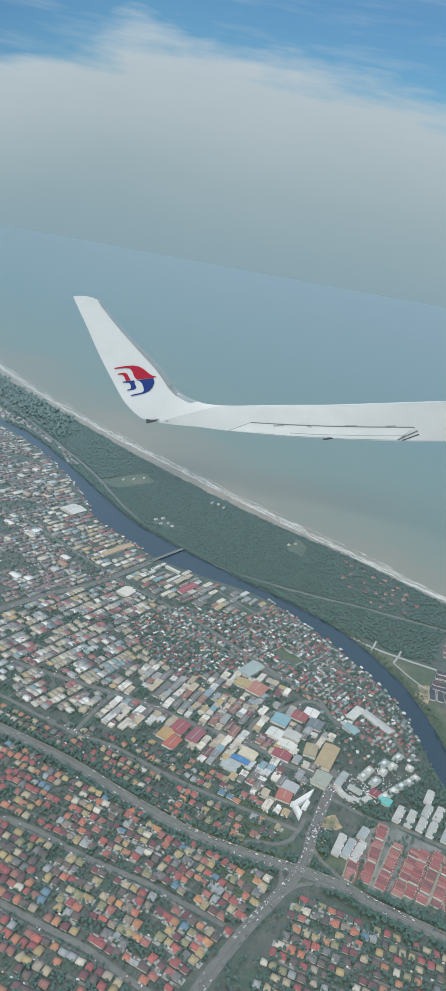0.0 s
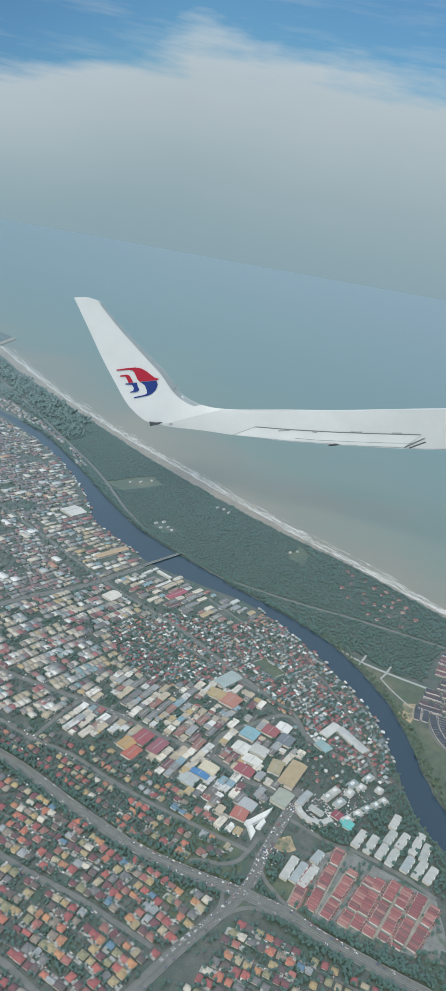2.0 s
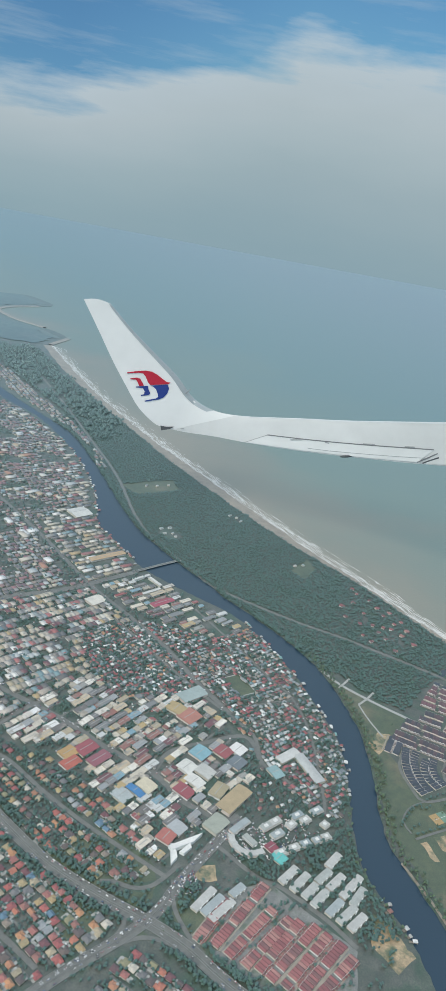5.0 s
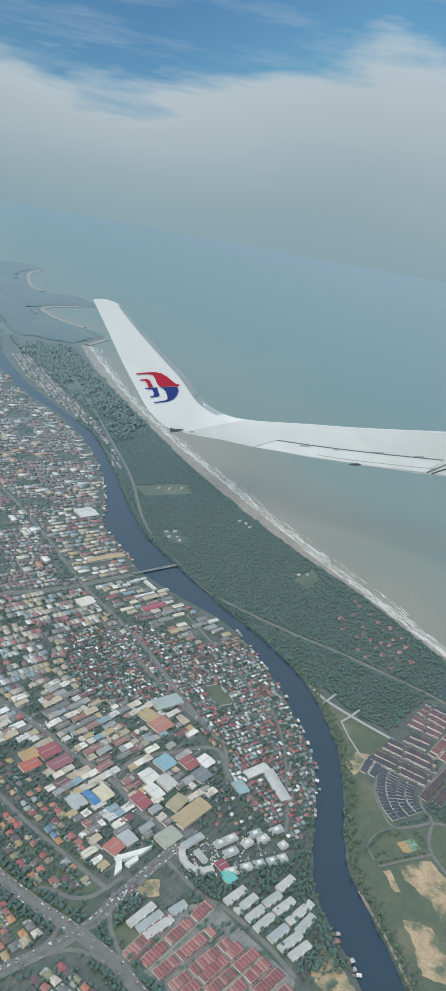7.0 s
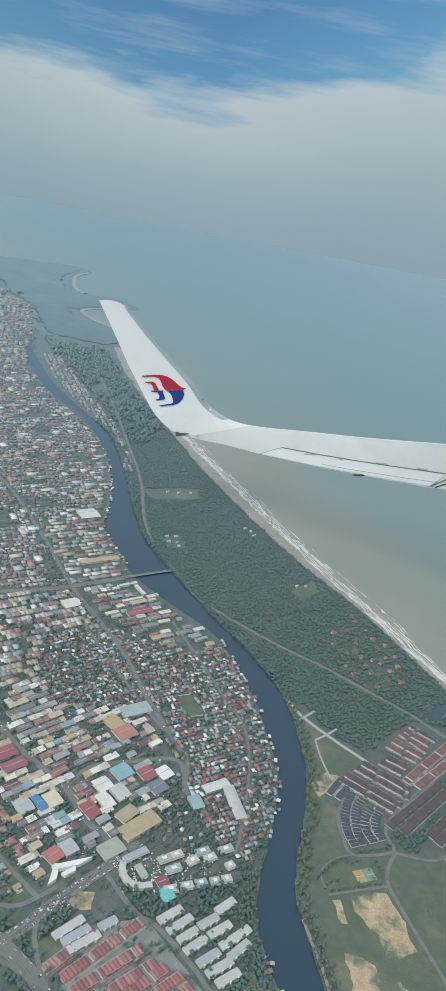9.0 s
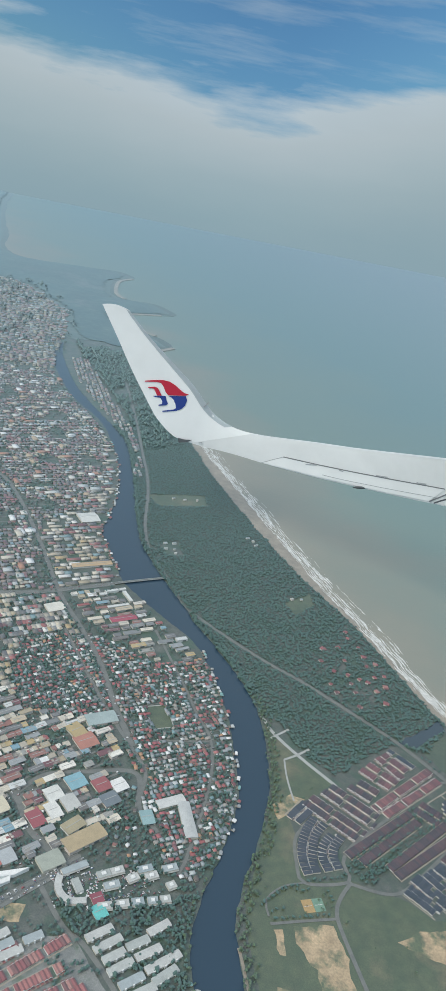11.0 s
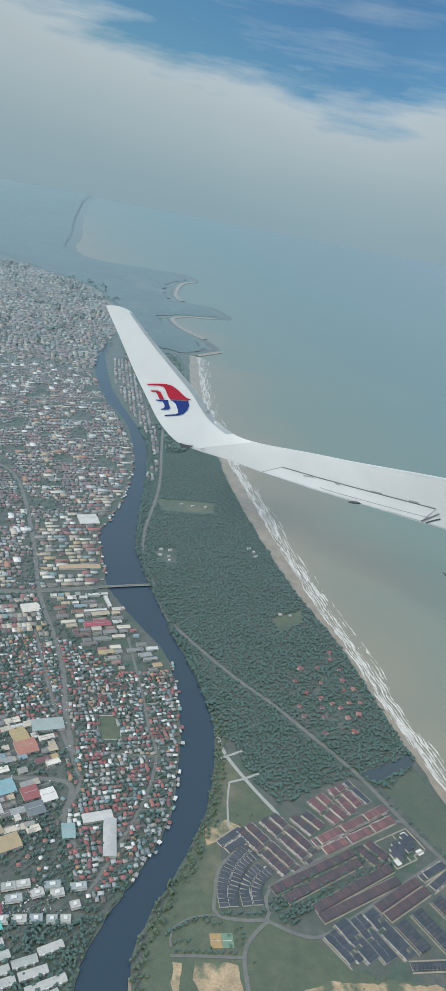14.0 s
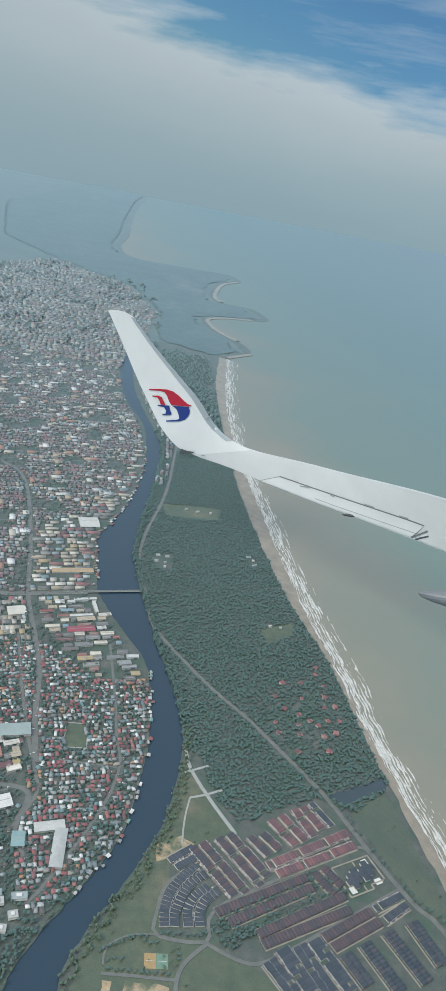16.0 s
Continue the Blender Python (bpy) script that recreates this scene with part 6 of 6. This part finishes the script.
trees = Kind(park_tree)
for i, (a, b) in enumerate((((322, 545), (330, 566)), ((330, 566), (344, 579)), ((336, 540), (372, 568)), ((331, 545), (341, 554)), ((345, 585), (371, 606)), ((340, 572), (352, 580)), ((362, 585), (370, 575)))):
    n = max(2, int(math.dist(a, b) / 4.2))
    for j in range(n):
        trees.put(a[0] + (b[0] - a[0]) * j / n + rnd.uniform(-1, 1), a[1] + (b[1] - a[1]) * j / n + rnd.uniform(-1, 1), rnd.uniform(0, 360), 0, (rnd.uniform(0.7, 1.2),) * 3)

# ---- cars ----


def car():
    c = tagged(new("car"), "small family car driving on the road", "car", "cars in traffic")
    link_mesh("body", *joined(slab(0, 0, 2.0, 0.85, 0.45, 0.33)), M["car"], c)
    V = [(-0.75, -0.38, 0.45), (0.55, -0.38, 0.45), (0.55, 0.38, 0.45), (-0.75, 0.38, 0.45), (-0.5, -0.32, 0.74), (0.2, -0.32, 0.74), (0.2, 0.32, 0.74), (-0.5, 0.32, 0.74)]
    link_mesh("cabin", V, [(4, 5, 6, 7), (0, 1, 5, 4), (1, 2, 6, 5), (2, 3, 7, 6), (3, 0, 4, 7)], M["dark"], c, "dark glazed cabin")
    link_mesh("roof", *slab(-0.15, 0, 0.68, 0.62, 0.78, 0.035), M["car"], c)
    for sx in (-0.62, 0.62):
        for sy in (-0.4, 0.4):
            bm = bmesh.new()
            bmesh.ops.create_cone(bm, cap_ends=True, segments=8, radius1=0.16, radius2=0.16, depth=0.1, matrix=pose(sx, sy, 0.16, 90))
            part("wheel", bm, M["dark"], c)
    return c


cars = Kind(car)


def traffic(name, lanes, lo, hi, every, seed):
    line, width = LINES[name]
    z = list(ROADS).index(name) * 0.012 + 0.15
    r = random.Random(seed)
    d = np.gradient(line, axis=0)
    n = sides(line)
    for i in range(len(line)):
        if not lo < line[i, 0] < hi:
            continue
        for o in lanes:
            if r.random() < every:
                p = line[i] + n[i] * o + d[i] / np.hypot(*d[i]) * r.uniform(-1.5, 1.5)
                cars.put(p[0], p[1], math.degrees(math.atan2(d[i][1], d[i][0])) + (180 if o > 0 else 0), z)


traffic("highway", (-4.2, -2.6, 2.6, 4.2), -110, 250, 0.22, 1)
traffic("trunk_road", (-3.0, -1.6, 1.6, 3.0), 60, 195, 0.32, 2)
traffic("works_street", (-1.3, 1.3), -10, 190, 0.16, 3)
traffic("bridge_road", (-2.2, 2.2), -140, 4, 0.2, 4)
traffic("west_road", (-1.5, 1.5), -200, 100, 0.1, 5)
parked = random.Random(6)
for _ in range(32):
    x, y = parked.choice(((204, 479), (200, 490), (213, 489), (236, 500), (22, 824), (196, 468), (222, 490)))
    cars.put(x + parked.uniform(-4, 4), y + parked.uniform(-4, 4), parked.choice((60, 150)), 0.02)

# cars standing along the side streets, in yards and in the queues at the junction: past counting
def parked_cars(spots, seed):
    rng = np.random.default_rng(seed)
    base = np.array([(-1, -0.43, 0.12), (1, -0.43, 0.12), (1, 0.43, 0.12), (-1, 0.43, 0.12), (-1, -0.43, 0.45), (1, -0.43, 0.45), (1, 0.43, 0.45), (-1, 0.43, 0.45),
                     (-0.75, -0.38, 0.45), (0.55, -0.38, 0.45), (0.55, 0.38, 0.45), (-0.75, 0.38, 0.45), (-0.5, -0.32, 0.74), (0.2, -0.32, 0.74), (0.2, 0.32, 0.74), (-0.5, 0.32, 0.74)])
    quads = [(4, 5, 6, 7), (0, 1, 5, 4), (1, 2, 6, 5), (2, 3, 7, 6), (3, 0, 4, 7), (12, 13, 14, 15), (8, 9, 13, 12), (9, 10, 14, 13), (10, 11, 15, 14), (11, 8, 12, 15)]
    tri = np.array([t for q in quads for t in ((q[0], q[1], q[2]), (q[0], q[2], q[3]))])
    Vs, Fs = [], []
    for k, (x, y, a, z) in enumerate(spots):
        c, q = math.cos(radians(a)), math.sin(radians(a))
        v = base * (rng.uniform(0.9, 1.2), rng.uniform(0.95, 1.15), rng.choice((1.0, 1.0, 1.2, 1.6)))
        Vs.append(np.stack([v[:, 0] * c - v[:, 1] * q + x, v[:, 0] * q + v[:, 1] * c + y, v[:, 2] + z], 1))
        Fs.append(tri + 16 * k)
    return tagged(tri_mesh("parked_cars", np.vstack(Vs), np.vstack(Fs), mat("parked_car_paint", [WHITE, (0.6, 0.6, 0.6), (0.06, 0.06, 0.065), WHITE, (0.3, 0.3, 0.32), (0.75, 0.75, 0.74), (0.25, 0.04, 0.04), (0.5, 0.5, 0.5), (0.05, 0.09, 0.2), (0.03, 0.03, 0.03)], "island", rough=0.3, spec=0.5, var=0.05)), "cars parked along side streets and queueing at the junction", "cars", kind="stuff")


pick = random.Random(77)
stand = []
for ends, width, z in STREETS:
    for a, b in ends:
        n = int(math.dist(a, b) / 3.2)
        turn = math.degrees(math.atan2(b[1] - a[1], b[0] - a[0]))
        for i in range(n):
            t = (i + pick.random()) / n
            x, y = a[0] + (b[0] - a[0]) * t, a[1] + (b[1] - a[1]) * t
            if y > 800 or pick.random() > (0.42 if width > 1.5 else 0.12):
                continue
            o = pick.choice((-1, 1)) * (width / 2 + pick.uniform(-0.3, 0.9))
            across = pick.random() < 0.35
            stand.append((x - o * math.sin(radians(turn)), y + o * math.cos(radians(turn)), turn + (90 if across else 0) + pick.uniform(-6, 6), z))
for pts, n in (([(181, 483), (187, 496), (197, 506), (211, 500), (221, 474), (206, 469), (190, 477)], 50), ([(161, 426), (162, 437), (169, 442), (179, 434), (173, 425), (164, 421)], 22), ([(196, 500), (226, 486), (258, 514), (236, 526)], 60)):
    A = np.array(pts)
    for x, y in np.stack([np.random.default_rng(n).uniform(A[:, 0].min(), A[:, 0].max(), 3 * n), np.random.default_rng(n + 1).uniform(A[:, 1].min(), A[:, 1].max(), 3 * n)], 1):
        if inside(pts, np.array([(x, y)]))[0]:
            stand.append((x, y, pick.choice((60, 150, 62, 148)), 0.09))
for nm, lanes, lo, hi, share in (("highway", (-4.3, -2.9, 2.9, 4.3), 60, 143, 0.5), ("highway", (2.9, 4.3), 153, 215, 0.35), ("trunk_road", (-3.2, -1.7, 1.6, 3.1), 150, 186, 0.55), ("trunk_road", (1.6, 3.1), 100, 146, 0.5)):
    line = LINES[nm][0]
    d, q = np.gradient(line, axis=0), sides(line)
    for i in range(len(line)):
        if lo < line[i, 0] < hi:
            for o in lanes:
                if pick.random() < share:
                    p = line[i] + q[i] * o
                    stand.append((p[0], p[1], math.degrees(math.atan2(d[i][1], d[i][0])), list(ROADS).index(nm) * 0.012 + 0.12))
P = np.array([s[:2] for s in stand])
T = np.array([t for t in taken if t[1] < 810])
clear_of = [not (np.hypot(*(T[:, :2] - p).T) < T[:, 2] * 0.45).any() for p in P]
parked_cars([s for s, ok in zip(stand, clear_of) if ok], 78)

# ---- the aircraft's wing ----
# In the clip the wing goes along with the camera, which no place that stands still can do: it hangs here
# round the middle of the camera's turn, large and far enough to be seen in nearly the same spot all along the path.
# the camera's pose at 8 s: the wing is shaped to fit this view
VIEW_POSE = pose(*[a for a in PATH if a[0] == 8.0][0][1:])
paint = mat("wing_paint", [(0.75, 0.76, 0.76)], var=0.05, fine=0.02, gloss=False, rough=0.35, spec=0.5)
winglet_paint = mat("winglet_paint", [(0.87, 0.88, 0.88)], var=0.04, fine=0.02, gloss=False, rough=0.3, spec=0.5)
metal = mat("bare_metal_edge", [(0.56, 0.60, 0.63)], var=0.06, fine=0.05, rough=0.4, metal=0.5, gloss=False)
bright = mat("polished_edge", [(0.78, 0.80, 0.82)], var=0.04, fine=0.05, rough=0.3, gloss=False)
sealant = mat("dark_sealant", [(0.10, 0.11, 0.12)], var=0.1, gloss=False)
joint_dark = mat("joint_dark", [(0.20, 0.21, 0.22)], var=0.05, gloss=False)
joint_grey = mat("joint_grey", [(0.40, 0.42, 0.43)], var=0.05, gloss=False)
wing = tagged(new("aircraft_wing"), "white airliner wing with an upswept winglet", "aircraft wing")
wing.matrix_basis = VIEW_POSE
# outline by position in the camera's view at 8 s: points of the trailing and of the leading edge from the winglet's tip
# inwards
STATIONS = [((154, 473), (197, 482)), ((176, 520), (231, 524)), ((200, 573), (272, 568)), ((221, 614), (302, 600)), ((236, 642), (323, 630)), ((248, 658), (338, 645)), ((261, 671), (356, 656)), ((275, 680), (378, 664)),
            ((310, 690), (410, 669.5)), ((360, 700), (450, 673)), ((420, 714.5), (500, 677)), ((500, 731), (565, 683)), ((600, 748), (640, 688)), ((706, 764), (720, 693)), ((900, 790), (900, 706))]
# focal length of that view, in the same units as the outline
VIEW_FOCAL = 1248.5


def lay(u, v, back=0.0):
    """A position in the camera's view laid into space; its depth is fitted to hold it still in the view along the path.
    """
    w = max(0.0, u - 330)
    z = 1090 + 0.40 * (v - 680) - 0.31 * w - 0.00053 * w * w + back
    return ((u - 353) / VIEW_FOCAL * z, (784 - v) / VIEW_FOCAL * z, -z)


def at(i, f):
    """View position: station i (may lie between two), f along the chord from the trailing edge."""
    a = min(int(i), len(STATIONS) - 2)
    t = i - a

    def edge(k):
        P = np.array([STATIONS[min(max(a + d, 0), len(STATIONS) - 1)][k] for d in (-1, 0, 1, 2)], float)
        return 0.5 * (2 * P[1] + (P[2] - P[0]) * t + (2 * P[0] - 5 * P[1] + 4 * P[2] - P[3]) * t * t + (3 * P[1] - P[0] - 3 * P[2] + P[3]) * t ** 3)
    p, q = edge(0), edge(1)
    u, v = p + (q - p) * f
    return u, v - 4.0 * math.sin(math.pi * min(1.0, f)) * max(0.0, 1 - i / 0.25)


def skin(name, i0, i1, steps, f0, f1, material, label="", proud=0.0, deep=20.0):
    """A closed shell over a stretch of the viewed outline: a bowed upper skin and a lower skin behind it."""
    V, F, m = [], [], 11
    for side in (0, 1):
        base = len(V)
        for k in range(steps + 1):
            for j in range(m):
                f = f0 + (f1 - f0) * j / (m - 1)
                i = i0 + (i1 - i0) * k / steps
                bow = math.sqrt(max(0.0, 1 - f)) * f ** 0.7 * deep
                V.append(lay(*at(i, f), back=(-0.1 * bow - proud if side == 0 else 0.8 * bow + 0.8)))
        F += [(base + k * m + j, base + k * m + j + 1, base + (k + 1) * m + j + 1, base + (k + 1) * m + j) for k in range(steps) for j in range(m - 1)]
    h = (steps + 1) * m
    rims = [(j, h + j, h + j + 1, j + 1) for j in range(m - 1)] + [(steps * m + j, steps * m + j + 1, h + steps * m + j + 1, h + steps * m + j) for j in range(m - 1)]
    rims += [(k * m, k * m + m, h + k * m + m, h + k * m) for k in range(steps)] + [(k * m + m - 1, h + k * m + m - 1, h + k * m + 2 * m - 1, k * m + 2 * m - 1) for k in range(steps)]
    for q in rims:      # corners of their own keep the edges crisp
        F.append(tuple(range(len(V), len(V) + 4)))
        V += [V[c] for c in q]
    return link_mesh(name, V, F, material, wing, label, smooth=True)


def band(name, low, high, material, label="", proud=1.7, thick=0.5, n=28):
    """A thin plate lying on the upper skin between two lines given in the camera's view."""
    def along_line(pts):
        P = np.array(pts, float)
        d = np.r_[0, np.cumsum(np.hypot(*np.diff(P, axis=0).T))]
        t = np.linspace(0, d[-1], n + 1)
        return np.stack([np.interp(t, d, P[:, 0]), np.interp(t, d, P[:, 1])], 1)
    A, B = along_line(low), along_line(high)
    V, F, m = [], [], 4
    for back in (-proud, thick - proud):
        V += [lay(*(a + (b - a) * j / m), back) for a, b in zip(A, B) for j in range(m + 1)]
    h, w = (n + 1) * (m + 1), m + 1
    F += [(k * w + j, k * w + j + 1, (k + 1) * w + j + 1, (k + 1) * w + j) for k in range(n) for j in range(m)]
    F += [(k * w, (k + 1) * w, h + (k + 1) * w, h + k * w) for k in range(n)] + [(k * w + m, h + k * w + m, h + (k + 1) * w + m, (k + 1) * w + m) for k in range(n)]
    F += [(j, h + j, h + j + 1, j + 1) for j in range(m)] + [(n * w + j, n * w + j + 1, h + n * w + j + 1, h + n * w + j) for j in range(m)]
    return link_mesh(name, V, F, material, wing, label)


def seam(name, points, width, material, label, proud=2.1):
    """A narrow gap between panels along a line."""
    L = np.array(points, float)
    o = sides(L) * width / 2
    return band(name, L - o, L + o, material, label, proud)


def plate(name, outline, material, label, proud=2.2, thick=0.5):
    """A small flat plate on the upper skin, by its outline in the camera's view."""
    V = [lay(u, v, -proud) for u, v in outline]
    F = [tuple(f) for f in tessellate([[Vector((u, v, 0)) for u, v in outline]])]
    k = len(V)
    V += [lay(u, v, thick - proud) for u, v in outline]
    F += [(j, (j + 1) % k, k + (j + 1) % k, k + j) for j in range(k)]
    return link_mesh(name, V, F, material, wing, label)


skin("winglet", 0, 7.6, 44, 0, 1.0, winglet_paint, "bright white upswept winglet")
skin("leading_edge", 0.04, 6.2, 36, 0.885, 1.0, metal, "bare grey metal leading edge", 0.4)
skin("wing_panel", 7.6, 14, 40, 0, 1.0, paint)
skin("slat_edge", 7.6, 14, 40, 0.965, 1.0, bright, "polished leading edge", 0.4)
# panel lines, also placed by position in the view at 8 s
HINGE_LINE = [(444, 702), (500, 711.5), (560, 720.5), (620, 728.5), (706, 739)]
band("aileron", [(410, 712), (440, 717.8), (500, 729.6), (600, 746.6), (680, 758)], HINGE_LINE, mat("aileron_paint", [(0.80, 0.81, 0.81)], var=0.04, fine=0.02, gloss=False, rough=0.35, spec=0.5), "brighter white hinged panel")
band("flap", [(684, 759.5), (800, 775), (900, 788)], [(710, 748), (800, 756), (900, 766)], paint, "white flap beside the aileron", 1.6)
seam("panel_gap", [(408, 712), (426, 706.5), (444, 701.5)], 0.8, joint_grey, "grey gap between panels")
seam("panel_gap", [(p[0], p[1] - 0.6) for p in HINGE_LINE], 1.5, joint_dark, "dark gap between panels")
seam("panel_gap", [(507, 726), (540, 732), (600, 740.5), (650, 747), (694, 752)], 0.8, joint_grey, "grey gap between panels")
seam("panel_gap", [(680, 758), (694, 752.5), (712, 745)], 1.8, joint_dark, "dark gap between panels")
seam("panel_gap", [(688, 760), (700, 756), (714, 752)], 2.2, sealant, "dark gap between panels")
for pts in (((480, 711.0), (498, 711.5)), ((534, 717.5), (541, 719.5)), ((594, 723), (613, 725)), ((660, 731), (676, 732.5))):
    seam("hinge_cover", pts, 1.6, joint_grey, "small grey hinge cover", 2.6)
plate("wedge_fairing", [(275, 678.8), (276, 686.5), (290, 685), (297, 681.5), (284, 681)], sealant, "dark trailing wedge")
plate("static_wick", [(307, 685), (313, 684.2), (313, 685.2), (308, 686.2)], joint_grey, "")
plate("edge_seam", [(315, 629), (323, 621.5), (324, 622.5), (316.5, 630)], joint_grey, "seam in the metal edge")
bm = bmesh.new()
bmesh.ops.create_uvsphere(bm, u_segments=16, v_segments=8, radius=1.0)
bmesh.ops.scale(bm, verts=bm.verts, vec=(9, 1.6, 5))
bmesh.ops.translate(bm, verts=bm.verts, vec=lay(568, 742.5, -2.0))
part("hinge_fairing", bm, sealant, wing, "dark hinge fairing")
bm = bmesh.new()
bmesh.ops.create_uvsphere(bm, u_segments=24, v_segments=16, radius=1.0)
for v in bm.verts:
    v.co.y *= 0.75 if v.co.y > 0 else 1.0
bmesh.ops.scale(bm, verts=bm.verts, vec=(80, 11, 14))
bmesh.ops.translate(bm, verts=bm.verts, vec=lay(885, 822))
part("flap_fairing", bm, mat("fairing_paint", [(0.20, 0.22, 0.24)], var=0.06, fine=0.05, rough=0.4, gloss=False), wing, "grey flap track fairing")
# emblem outlines, by position in the same view
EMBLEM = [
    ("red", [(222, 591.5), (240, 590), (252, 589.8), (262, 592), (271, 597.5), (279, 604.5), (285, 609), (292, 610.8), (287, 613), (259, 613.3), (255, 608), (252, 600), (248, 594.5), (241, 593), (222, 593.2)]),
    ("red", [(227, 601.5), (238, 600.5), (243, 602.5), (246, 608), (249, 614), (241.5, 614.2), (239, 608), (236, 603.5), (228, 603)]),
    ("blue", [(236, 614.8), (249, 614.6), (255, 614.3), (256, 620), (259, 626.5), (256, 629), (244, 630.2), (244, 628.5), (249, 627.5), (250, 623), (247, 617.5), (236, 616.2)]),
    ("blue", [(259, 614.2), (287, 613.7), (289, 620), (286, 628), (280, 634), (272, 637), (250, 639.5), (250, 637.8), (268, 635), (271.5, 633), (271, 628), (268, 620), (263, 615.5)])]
inks = {"red": mat("emblem_red", [(0.52, 0.03, 0.06)], var=0.04, gloss=False), "blue": mat("emblem_blue", [(0.03, 0.06, 0.26)], var=0.04, gloss=False)}
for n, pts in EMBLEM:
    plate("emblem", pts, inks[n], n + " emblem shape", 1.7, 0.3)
